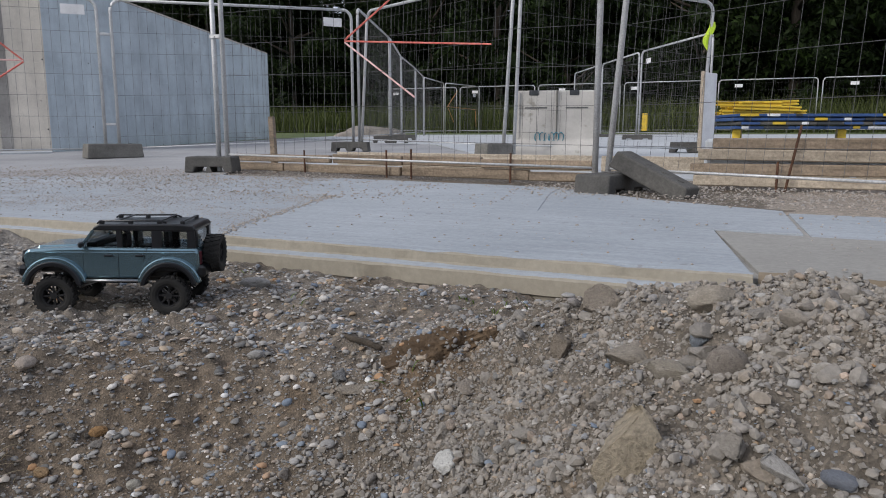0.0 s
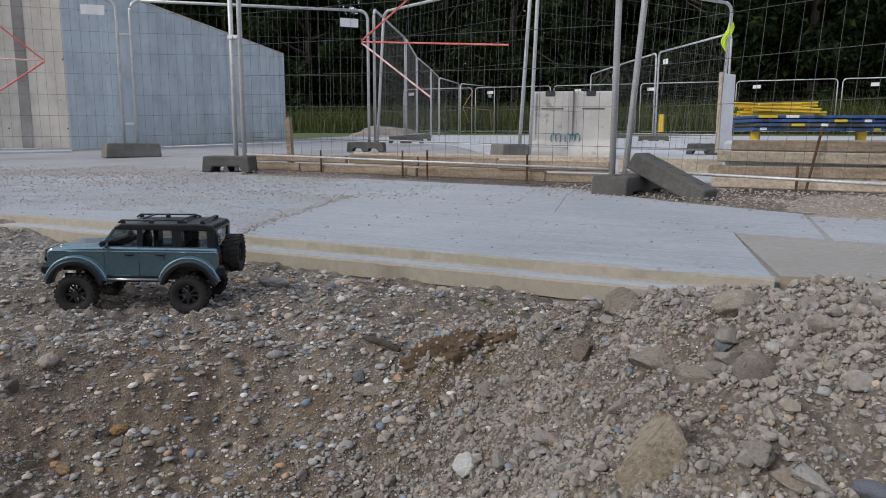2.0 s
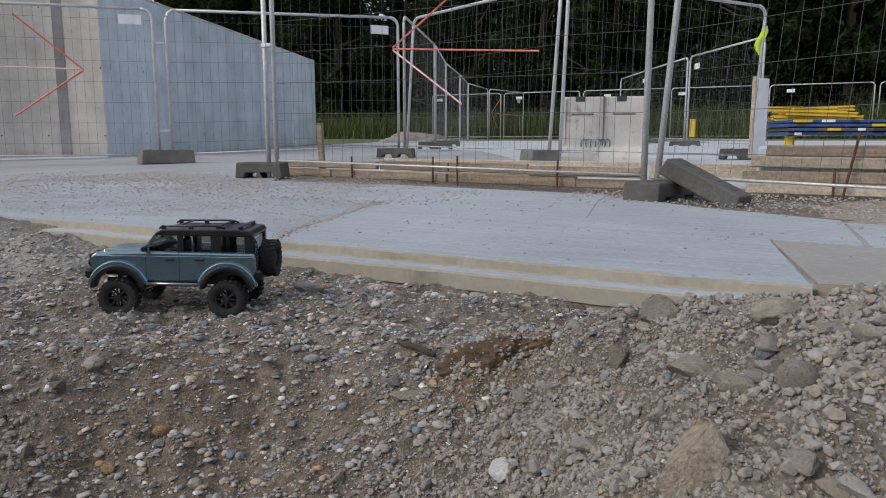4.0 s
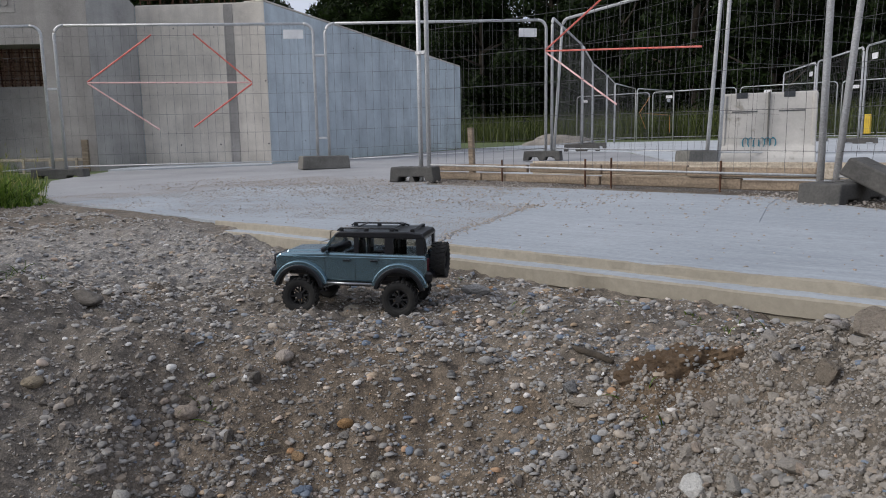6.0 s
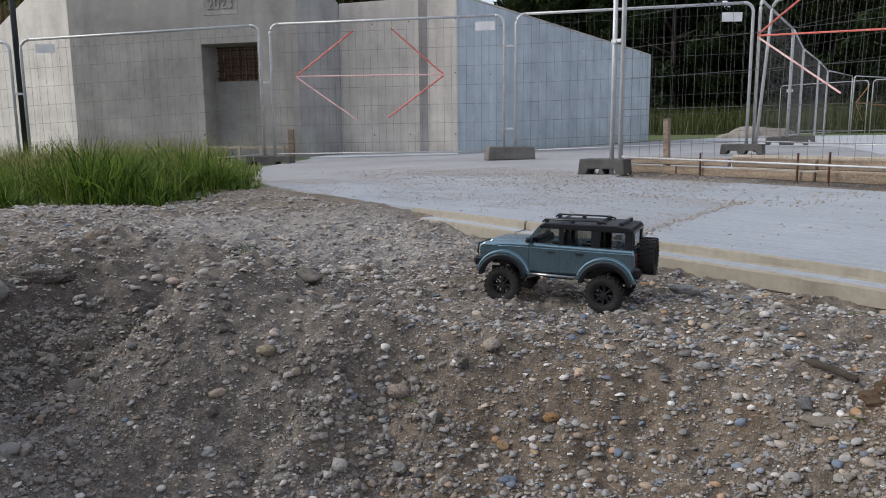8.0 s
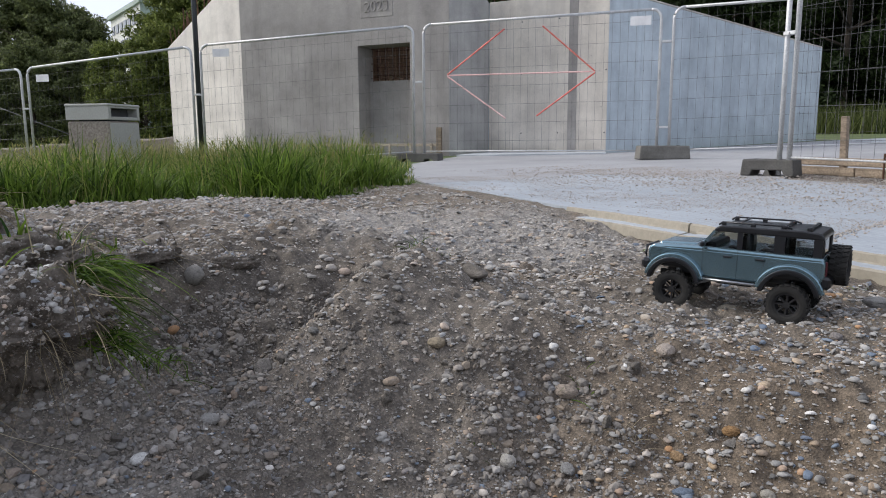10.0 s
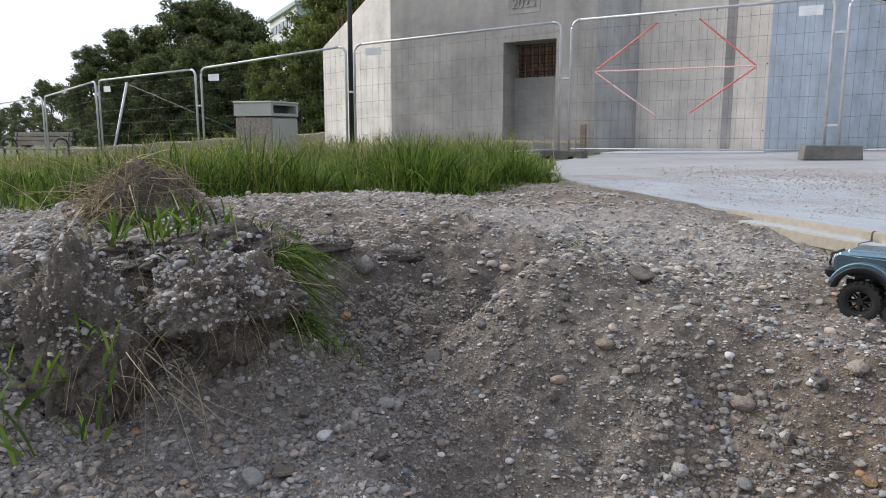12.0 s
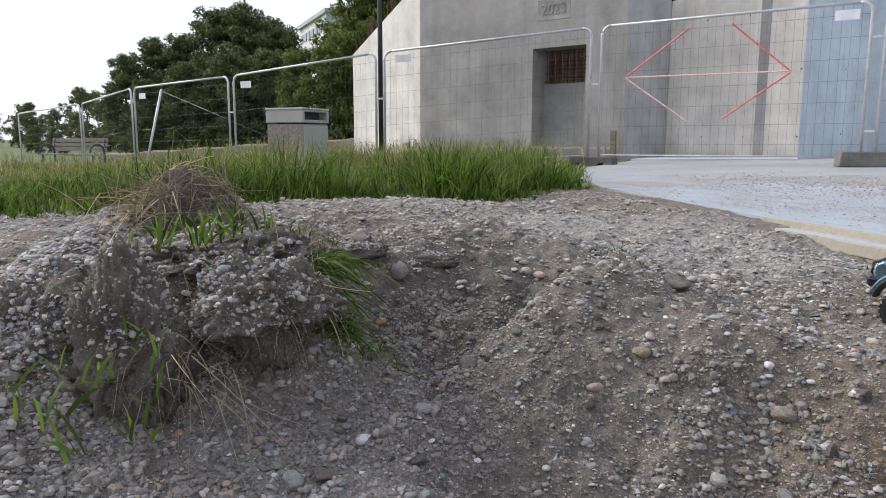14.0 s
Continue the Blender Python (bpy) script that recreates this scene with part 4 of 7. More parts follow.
# crumbs of bare earth in the pit and on its walls
n = 120000
x, y = rng.uniform(-2.6, -0.3, n), rng.uniform(-0.75, 1.35, n)
clot = noise3(np.stack([4.5 * x, 4.5 * y, 0 * x + 7.4], 1)) + 0.5 * noise3(np.stack([13 * x, 13 * y, 0 * x + 1.4], 1))
ok = on_soil(x, y) & (rng.uniform(0, 1, n) < (0.25 + 0.75 * smooth01(-0.4, 0.4, clot)) * (0.2 + 0.8 * dug_earth(x, y))) & (np.hypot(x, y) > 0.6)
x, y = x[ok], y[ok]
size = 0.0013 + 0.0075 * rng.uniform(0, 1, len(x)) ** 3.4
v, f = pebbles(rng, np.stack([x, y, ground_z(x, y) + size * rng.uniform(-0.2, 0.6, len(x))], 1), size, shapes(octa(), 35, 2, 0.45, 0.8, 0.25), 0.16, (0.6, 1.1), 0.8)
x, y = rng.uniform(-2.4, -0.85, 26000), rng.uniform(-0.75, 1.0, 26000)
clot = noise3(np.stack([5.5 * x, 5.5 * y, 0 * x + 3.4], 1))
ok = (rng.uniform(0, 1, 26000) < smooth01(-0.35, 0.35, clot) * (0.75 * dug_earth(x, y) + 0.9 * smooth01(0.15, -0.05, y) * smooth01(-1.65, -1.45, x))) & on_soil(x, y)
x, y = x[ok], y[ok]
size = 0.0034 + 0.0105 * rng.uniform(0, 1, len(x)) ** 3.2
v1, f1 = pebbles(rng, np.stack([x, y, ground_z(x, y) + size * rng.uniform(-0.2, 0.5, len(x))], 1), size, shapes(ico(1), 36, 3, 0.5, 0.85, 0.22), 0.10, (0.6, 1.05), 0.8)
v, f = np.vstack([v, v1]), np.vstack([f, f1 + len(v)])
ob = new("earth_crumbs", fast_mesh("earth_crumbs", v, f, EARTH_CRUMB, False))
ob.parent = ground
tagged(ob, "fine crumbs of damp brown earth", kind="stuff")

# larger stones, one by one
def stone_mesh(seed, rugged, level=3):
    r = np.random.default_rng(seed)
    v, f = ico(level)
    q = v.copy()
    for k in range(11 if rugged > 0.5 else 5):
        d = r.normal(0, 1, 3)
        d /= np.linalg.norm(d)
        h = q @ d
        cut = r.uniform(0.38, 0.75) if rugged > 0.5 else r.uniform(0.6, 0.9)
        q = q - np.clip(h - cut, 0, None)[:, None] * d[None] * min(1, 1.6 * rugged)
    for k in range(16):
        d = r.normal(0, 1, 3) * (2.0 + k * 1.1)
        q = q * (1 + (0.009 if rugged > 0.5 else 0.011) * np.sin(v @ d + r.uniform(0, 6.28)))[:, None]
    s = 3.7 * seed
    q = q * (1 + 0.07 * rugged * noise3(v * 2.2 + s) + 0.04 * rugged * noise3(v * 7 + s) + 0.03 * rugged * noise3(v * 15 + s))[:, None]
    return fast_mesh("stone", q, f, STONE)


SMOOTH_STONES = [stone_mesh(s, 0.35) for s in range(5)]
RUGGED_STONES = [stone_mesh(20 + s, 1.0) for s in range(5)]
for me in RUGGED_STONES:
    me.materials.clear()
    me.materials.append(DUSTY_STONE)


def lay_stone(mesh, x, y, size, shape=(1.2, 0.9, 0.65), turn=0.0, sink=0.25, tilt=0.0, dz=0.0):
    z = float(ground_z(np.array([x]), np.array([y]))[0]) + dz
    ob = new("stone", mesh)
    ob.parent = ground
    ob.matrix_basis = Matrix.Translation((x, y, z + size * shape[2] * (1 - 2 * sink) * 0.5)) @ pose(0, 0, 0, tilt, 0, turn) @ Matrix.Diagonal((*(size * s for s in shape), 1))
    return ob


# pebbles on the heap's outer slope, paled to carry the light it catches
x, y = rng.uniform(-2.1, -0.9, 13000), rng.uniform(-1.25, -0.05, 13000)
ok = (y < -0.52) | (x < -1.52) | ((x > -1.30) & (rng.uniform(0, 1, 13000) < 0.45))
x, y = x[ok], y[ok]
size = 0.0026 + 0.0080 * rng.uniform(0, 1, len(x)) ** 2.8
v, f = pebbles(rng, np.stack([x, y, ground_z(x, y) + size * rng.uniform(-0.2, 0.4, len(x))], 1), size, ICO1, 0.06, (0.45, 0.8), 0.5)
ob = new("slope_pebbles", fast_mesh("slope_pebbles", v, f, PEBBLE_PALE))
ob.parent = ground
tagged(ob, "pale rounded pebbles on the slope of the heap", kind="stuff")
mr = np.random.default_rng(77)
for i in range(150):
    px, py = mr.normal(0.22, 0.42), mr.normal(1.05, 0.26)
    lay_stone(RUGGED_STONES[i % 5], px, py, 0.008 + 0.016 * mr.uniform(0, 1) ** 2.2, (1.2, 0.9, mr.uniform(0.5, 0.9)), mr.uniform(0, 360), mr.uniform(0.1, 0.35), mr.normal(0, 20))
x, y = fan_points(rng, 440, 0.6, 4.2, 1.1)
ok = on_soil(x, y)
x, y = x[ok][:150], y[ok][:150]
for i, (px, py) in enumerate(zip(x, y)):
    right = px > -0.5 and py > 0.5
    mesh = (RUGGED_STONES if right and i % 3 else SMOOTH_STONES)[i % 5]
    lay_stone(mesh, px, py, rng.uniform(0.010, 0.019), turn=rng.uniform(0, 360), tilt=rng.normal(0, 14), sink=rng.uniform(0.2, 0.45))

# ---- grass ----
def blades(rng, x, y, z, h, w, lean=0.35, levels=4):
    n = len(x)
    a = rng.uniform(0, 2 * np.pi, n)
    tilt = np.abs(rng.normal(0, lean, n)) + 0.05
    t = np.linspace(0, 1, levels)[None]
    out = (tilt[:, None] * t + 0.9 * tilt[:, None] * t ** 2.5) * h[:, None]
    up = (t - 0.35 * tilt[:, None] * t ** 2) * h[:, None]
    half = 0.5 * w[:, None] * (1 - t ** 1.6) * (0.75 + 0.25 * np.minimum(1, 4 * t)) + 0.0002
    cx, cy = x[:, None] + out * np.cos(a)[:, None], y[:, None] + out * np.sin(a)[:, None]
    b = a + np.pi / 2 + rng.normal(0, 0.5, n)
    sx, sy = half * np.cos(b)[:, None], half * np.sin(b)[:, None]
    cz = z[:, None] + up
    v = np.stack([np.stack([cx - sx, cy - sy, cz], -1), np.stack([cx + sx, cy + sy, cz], -1)], 2).reshape(n, levels * 2, 3)
    q = np.array([[2 * i, 2 * i + 1, 2 * i + 3, 2 * i + 2] for i in range(levels - 1)])
    f = q[None] + (np.arange(n) * levels * 2)[:, None, None]
    return v.reshape(-1, 3), f.reshape(-1, 4)


def grass_edge(y):
    return np.interp(y, [-4, -1.2, -0.3, 0.3, 0.9, 1.3, 1.8, 2.4], [-4.7, -4.45, -4.5, -5.0, -5.05, -4.85, -5.3, -5.55])


def grass_patch(name, n, box, h, w, mat, label, depth=None, clump=0.0, lean=0.35):
    x, y = rng.uniform(box[0], box[1], n), rng.uniform(box[2], box[3], n)
    if clump:
        k = max(1, int(n / 26))
        cx, cy = rng.uniform(box[0], box[1], k), rng.uniform(box[2], box[3], k)
        i = rng.integers(0, k, n)
        x, y = cx[i] + rng.normal(0, clump, n), cy[i] + rng.normal(0, clump, n)
    e = grass_edge(y)
    ok = (x < e) & (y < 2.35 + 0.40 * np.clip(-5.5 - x, 0, 30) - 0.12)
    if depth:
        ok &= x > e - depth
    x, y = x[ok], y[ok]
    # shorter along the outer rim
    rim = np.clip((grass_edge(y) - x) / 0.35, 0.35, 1) * np.clip((2.35 + 0.40 * np.clip(-5.5 - x, 0, 30) - y) / 0.7, 0.3, 1)
    hh = rng.uniform(h[0], h[1], len(x)) * rim * np.clip(0.85 + 0.75 * noise3(np.stack([1.9 * x, 1.9 * y, 0 * x], 1)) + 0.35 * noise3(np.stack([6.0 * x, 6.0 * y, 0 * x + 3], 1)), 0.4, 1.22) * (0.48 + 0.52 * smooth01(-2.4, -0.2, y))
    v, f = blades(rng, x, y, ground_z(x, y) - 0.01, hh, rng.uniform(w[0], w[1], len(x)), lean)
    return tagged(new(name, fast_mesh(name, v, f, mat, False)), label, "grass", kind="stuff")


grass_patch("grass_border", 24000, (-7.4, -4.4, -4.5, 2.9), (0.22, 0.48), (0.007, 0.017), GRASS, "tall green grass along the gravel", depth=1.9, clump=0.06, lean=0.45)
grass_patch("grass_meadow", 15000, (-13.5, -6.2, -9, 4.2), (0.16, 0.33), (0.006, 0.012), GRASS, "tall green meadow grass in front of the fence", clump=0.12)
grass_patch("dry_grass", 8000, (-13, -4.6, -9, 3.0), (0.24, 0.50), (0.003, 0.007), GRASS_DRY, "yellow seeding stalks among the grass", lean=0.22)
grass_patch("seeding_grass", 17000, (-15, -6.6, -6, 3.0), (0.22, 0.44), (0.004, 0.009), GRASS_DRY, "yellowish seeding grass before the fence", clump=0.25, lean=0.3)
grass_patch("grass_far", 9000, (-30, -13, -22, 2.0), (0.07, 0.17), (0.010, 0.022), GRASS_DRY, "pale meadow grass behind the fence", clump=0.3)
# seed heads nodding above the grass
n = 900
x, y = rng.uniform(-12.5, -4.7, n), rng.uniform(-6, 2.6, n)
ok = (x < grass_edge(y) - 0.15) & (y < 2.2 + 0.40 * np.clip(-5.5 - x, 0, 30))
x, y = x[ok], y[ok]
h = rng.uniform(0.28, 0.46, len(x)) * (0.6 + 0.4 * smooth01(-2.2, -0.4, y))
v1, f1 = blades(rng, x, y, ground_z(x, y), h, np.full(len(x), 0.004), 0.08)
k = 7
t = rng.uniform(0.72, 1.0, (len(x), k))
px, py = (x[:, None] + 0 * t).ravel(), (y[:, None] + 0 * t).ravel()
pz = (ground_z(x, y)[:, None] + h[:, None] * t).ravel()
v2, f2 = blades(rng, px, py, pz, rng.uniform(0.025, 0.06, len(px)), rng.uniform(0.005, 0.010, len(px)), 0.5)
tagged(new("seed_heads", fast_mesh("seed_heads", np.vstack([v1, v2]), np.vstack([f1, f2 + len(v1)]), GRASS_DRY, False)), "pale seed heads above the green grass", "grass", kind="stuff")
x, y = rng.uniform(-40, 30, 24000), rng.uniform(29.3, 38, 24000)
v, f = blades(rng, x, y, ground_z(x, y), rng.uniform(0.7, 1.75, len(x)), rng.uniform(0.03, 0.06, len(x)), 0.25, 3)
tagged(new("meadow_beyond", fast_mesh("meadow_beyond", v, f, MEADOW, False)), "tall green meadow beyond the yard fence", "grass", kind="stuff")

# ---- trees ----
def tree(name, seed, height, spread, base, leaf, leaf_size, count, label, clumps=70):
    r = np.random.default_rng(seed)
    ob = thing(name, Matrix.Identity(4), label, "tree", "trees round the site")
    tr = Shape()
    lean = r.normal(0, 0.02, 2)
    pts = [(lean[0] * h + 0.1 * math.sin(h), lean[1] * h, h) for h in np.linspace(-0.3, height * 0.85, 8)]
    rad = [0.02 * height * (1 - 0.85 * k / 7) + 0.02 for k in range(8)]
    tr.tube(pts, rad, 9)
    ends = []
    for k in range(13):
        h = height * r.uniform(base + 0.02, 0.8)
        a = r.uniform(0, 6.28)
        reach = spread * r.uniform(0.5, 0.95) * (1 - 0.5 * max(0, h / height - 0.5))
        p = [(0.1 * math.sin(h), 0, h), (0.5 * reach * math.cos(a), 0.5 * reach * math.sin(a), h + 0.2 * reach), (reach * math.cos(a), reach * math.sin(a), h + 0.45 * reach)]
        tr.tube(p, [0.008 * height, 0.005 * height, 0.015], 6)
        ends += p[1:]
    part("trunk", tr, BARK, ob, smooth=True)
    # lobes of foliage round the limbs, each made of many small sprays
    cs, cr = [], []
    lobes = max(9, clumps // 8)
    for k in range(lobes):
        u = base + (1 - base) * ((k + r.uniform(0, 1)) / lobes)
        prof = math.sin(math.pi * min(1, max(0.10, (u - base) / (1 - base) * 0.80 + 0.17))) ** 0.75
        a, q = 2.4 * k + r.uniform(-0.6, 0.6), spread * prof * r.uniform(0.25, 0.95)
        size = spread * r.uniform(0.22, 0.45)
        for s in range(10):
            d = r.normal(0, 1, 3)
            d /= np.linalg.norm(d)
            d[2] *= 0.85
            reach = size * r.uniform(0.35, 1.15)
            cs.append((q * math.cos(a) + reach * d[0], q * math.sin(a) + reach * d[1], min(height * u + reach * d[2], height * 1.02)))
            cr.append(spread * r.uniform(0.10, 0.27))
    cs, cr = np.array(cs), np.array(cr)
    i = r.choice(len(cs), count, p=cr ** 2 / (cr ** 2).sum())
    d = r.normal(0, 1, (count, 3))
    d /= np.linalg.norm(d, axis=1)[:, None]
    c = cs[i] + d * (cr[i] * r.uniform(0.2, 1.0, count) ** 0.6)[:, None] * np.array([1, 1, 0.8])
    e1 = r.normal(0, 1, (count, 3))
    e1 /= np.linalg.norm(e1, axis=1)[:, None]
    e2 = np.cross(e1, d)
    e2 /= np.linalg.norm(e2, axis=1)[:, None] + 1e-6
    s = leaf_size * r.uniform(0.5, 1.5, count)[:, None]
    v = np.stack([c - e1 * s, c + e1 * s * 0.3 + e2 * s * 0.6, c + e1 * s * 0.9 - e2 * s * 0.25], 1).reshape(-1, 3)
    f = np.arange(count * 3).reshape(-1, 3)
    crown = new("crown", fast_mesh("crown", v, f, leaf, False))
    crown.parent = ob
    return ob


def grown(x, y, z, turn, k):
    return Matrix.Translation((x, y, z)) @ pose(0, 0, 0, 0, 0, turn) @ Matrix.Diagonal((k, k, k, 1))


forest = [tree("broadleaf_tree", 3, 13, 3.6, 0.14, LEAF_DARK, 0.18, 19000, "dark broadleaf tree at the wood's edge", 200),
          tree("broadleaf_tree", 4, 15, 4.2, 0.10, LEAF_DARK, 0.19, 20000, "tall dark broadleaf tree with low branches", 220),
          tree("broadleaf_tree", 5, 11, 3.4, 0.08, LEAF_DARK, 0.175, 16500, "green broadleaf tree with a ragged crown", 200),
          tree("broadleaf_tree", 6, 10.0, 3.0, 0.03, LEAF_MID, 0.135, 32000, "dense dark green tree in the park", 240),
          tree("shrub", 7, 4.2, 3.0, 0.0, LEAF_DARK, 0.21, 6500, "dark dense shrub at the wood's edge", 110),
          tree("broadleaf_tree", 8, 9.0, 2.6, 0.04, LEAF_LIGHT, 0.125, 24000, "fresh green tree near the building", 220),
          tree("broadleaf_tree", 9, 9.0, 4.2, 0.05, LEAF_MID, 0.28, 5000, "small far tree on the skyline", 130)]
used = [False] * 7


def plant(kind, x, y, k, z=None):
    z = float(ground_z(np.array([x]), np.array([y]))[0]) if z is None else z
    m = grown(x, y, z, rng.uniform(0, 360), k / (used[kind] or 1.0))
    if used[kind]:
        copy_thing(forest[kind], m)
    else:
        forest[kind].matrix_basis = m
        used[kind] = k


for i in range(19):
    plant(int(rng.integers(0, 3)), -36 + 4.1 * i + rng.uniform(-1, 1), 39.5 + rng.uniform(-1.2, 1.8), rng.uniform(0.85, 1.15))
for i in range(17):
    plant(4, -38 + 4.7 * i + rng.uniform(-1, 1), 41.5 + rng.uniform(-0.6, 0.8), rng.uniform(0.75, 1.05))
for i in range(18):
    plant(4, -45 + 4.8 * i + rng.uniform(-0.5, 0.5), 45.0 + rng.uniform(-0.6, 0.8), rng.uniform(0.9, 1.25))
for i in range(9):
    plant(int(rng.integers(0, 3)), -40 - 3.6 * i + rng.uniform(-1, 1), 40.5 - 1.4 * i + rng.uniform(-1.5, 1.5), rng.uniform(0.95, 1.25))
for i in range(10):
    plant(4, -40 - 3.4 * i + rng.uniform(-1, 1), 38.0 - 1.4 * i + rng.uniform(-1, 1), rng.uniform(0.9, 1.3))
# enlarged shrubs added behind the wood to close gaps to the sky
for i in range(14):
    plant(4, -50 + 7.0 * i, 51 + rng.uniform(-1, 1), rng.uniform(2.1, 2.6))
for i in range(9):
    plant(int(rng.integers(0, 2)), -46 + 10 * i + rng.uniform(-1.5, 1.5), 47 + rng.uniform(-2, 3), rng.uniform(1.0, 1.35))

# ---- trees and house to the west ----
EARTH = worn("tan_earth", (0.17, 0.14, 0.115), (0.26, 0.225, 0.19), 1.5, 0.95, 0, 30, 0.4, 0.01)
for kind, x, y, k in ((3, -53.0, -4.8, 0.95), (3, -51.0, -2.9, 0.96), (3, -55.0, -1.4, 0.93), (3, -51.5, -1.0, 0.84), (3, -56.5, -9.6, 0.80), (3, -54.0, -11.2, 0.66), (3, -55.0, -7.3, 0.81),
                      (3, -47.0, -6.4, 0.55), (3, -46.0, -3.7, 0.60), (3, -45.0, -1.6, 0.62), (3, -48.0, -8.9, 0.46),
                      (5, -41.5, 0.3, 0.64), (5, -44.0, 2.55, 0.78), (5, -40.5, 3.6, 0.86), (5, -39.5, 4.6, 0.92), (5, -42.0, 6.2, 1.0), (5, -39.0, 1.8, 0.60),
                      (6, -100.0, -25.7, 0.80), (6, -112.8, -37.0, 0.66), (6, -77.2, -17.9, 0.52), (6, -123.0, -36.5, 0.6), (6, -118, -44, 0.75), (6, -104, -21.5, 0.5), (6, -70, -14.2, 0.46), (6, -64, -11.5, 0.5),
                      (6, -122, -50, 0.9), (6, -90, -24, 0.42), (6, -96, -31, 0.45), (6, -60, -17.5, 0.24), (6, -66, -21.0, 0.24)):
    plant(kind, x, y, k)

BRICKISH = worn("house_render", (0.62, 0.62, 0.58), (0.74, 0.74, 0.70), 0.2, 0.8, 0, 3, 0.0)
ROOF_GREEN = worn("green_house_panel", (0.26, 0.33, 0.29), (0.33, 0.40, 0.35), 0.2, 0.5, 0, 2, 0.0)
DARK_GLASS = plain("dark_window", (0.10, 0.115, 0.13), 0.15)
HA, HL, HR = (-126.2, 6.3), (-147.8, 2.1), (-128.3, 10.9)
house = thing("apartment_house", Matrix.Identity(4), "pale apartment house with a green end wall, far behind trees", "house")
part("wall", Shape().prism([HA, HL, (HL[0] - 2.1, HL[1] + 4.6), HR], -2.0, 21.6), BRICKISH, house)
hm = wall_frame(HA, HL)
part("end_wall", Shape().box((2.5, 0.02, 10.0), (5.4, 0.2, 23.4), 0.02), ROOF_GREEN, house, "green clad end wall", m=wall_frame(HR, HA))
part("roof", Shape().prism([(HA[0] + 0.6, HA[1] - 0.3), (HL[0] + 0.2, HL[1] - 0.6), (HL[0] - 2.4, HL[1] + 5.0), (HR[0] + 0.3, HR[1] + 0.5)], 21.62, 22.3), ROOF_GREEN, house, "green metal roof edge")
for fl in range(4):
    for i in range(7):
        part("window", Shape().box((1.8 + 3.0 * i, 0.0, 19.6 - 3.0 * fl), (1.9, 0.3, 1.5), 0.02), DARK_GLASS, house, m=hm)
bank = Shape()
for k in range(24):
    x0, y0 = -26.9 + 0.44 * k, -6.75 + 0.436 * k
    z0 = -0.14 + 0.031 * k + 0.03 * math.sin(1.7 * k)
    bank.v += [(x0, y0, -1.2), (x0 - 0.05, y0 - 0.02, z0 - 0.04), (x0 - 0.12, y0 + 0.1, z0), (x0 - 1.2, y0 + 1.2, z0), (x0 - 1.3, y0 + 1.3, -1.2)]
bank.f += [(5 * k + j, 5 * k + j + 1, 5 * k + j + 6, 5 * k + j + 5) for k in range(23) for j in range(4)]
tagged(part("earth_bank", bank, EARTH), "low bank of bare tan earth beyond the fence", "earth bank", kind="structure")

# ---- pole, stone bin, bench ----
DARK_STEEL = worn("dark_steel", (0.035, 0.04, 0.045), (0.07, 0.075, 0.08), 4, 0.5, 0.5, 60, 0.05)
pole = thing("metal_pole", pose(-12.9, 1.40, -0.05), "tall dark steel pole beside the fence", "pole")
part("shaft", Shape().tube([(0, 0, 0), (0, 0, 5.6)], [0.044, 0.038], 14), DARK_STEEL, pole, smooth=True)
part("base_collar", Shape().tube([(0, 0, 0), (0, 0, 0.25)], 0.075, 14), DARK_STEEL, pole, smooth=True)
AGGREGATE = worn("exposed_aggregate", (0.16, 0.135, 0.11), (0.34, 0.30, 0.26), 38, 0.9, 0, 110, 0.7, 0.006)
AGG_COOL = concrete_material("bin_cap", (0.34, 0.34, 0.31), (0.44, 0.44, 0.41), streak=False)
litter_bin = thing("litter_bin", pose(-10.35, -0.08, -0.1, 0, 0, 53), "square exposed-aggregate concrete litter bin with a flat cap", "litter bin")
part("body", Shape().box((0, 0, 0.34), (0.60, 0.60, 0.72), 0.015), AGGREGATE, litter_bin)
# added sheet: the cooler light on this side put into its colour
part("side_panel", Shape().box((0.302, 0, 0.34), (0.012, 0.57, 0.68), 0.004), AGG_COOL, litter_bin, "added grey sheet giving this side its cooler light")
rim = Shape().box((0, -0.285, 0.80), (0.62, 0.05, 0.17), 0.006).box((0, 0.285, 0.80), (0.62, 0.05, 0.17), 0.006).box((-0.285, 0, 0.80), (0.05, 0.52, 0.17), 0.006)
rim.box((0.285, 0, 0.735), (0.05, 0.52, 0.04), 0.005).box((0.285, 0, 0.872), (0.05, 0.52, 0.025), 0.005)
part("rim", rim, AGG_COOL, litter_bin, "pale concrete collar with an opening")
part("inner_bucket", Shape().box((0, 0, 0.78), (0.42, 0.42, 0.16), 0.01), DARK_STEEL, litter_bin, "dark steel bucket")
part("cap", Shape().box((0, 0, 0.900), (0.635, 0.635, 0.03), 0.008), AGG_COOL, litter_bin, "pale flat concrete cap")
bench = thing("park_bench", pose(-22.6, -6.4, -0.50, 0, 0, 58), "weathered timber park bench with round iron arms", "bench")
GREY_WOOD = worn("grey_wood", (0.20, 0.17, 0.14), (0.31, 0.27, 0.23), 3, 0.85, 0, 40, 0.2, stretch=(1, 12, 12))
for i in range(4):
    part("seat_slat", Shape().box((0, -0.18 + 0.115 * i, 0.45), (2.1, 0.095, 0.04), 0.006), GREY_WOOD, bench)
for i in range(3):
    part("back_slat", Shape().box((0, 0.26 + 0.03 * i, 0.60 + 0.13 * i), (2.1, 0.035, 0.105), 0.006), GREY_WOOD, bench)
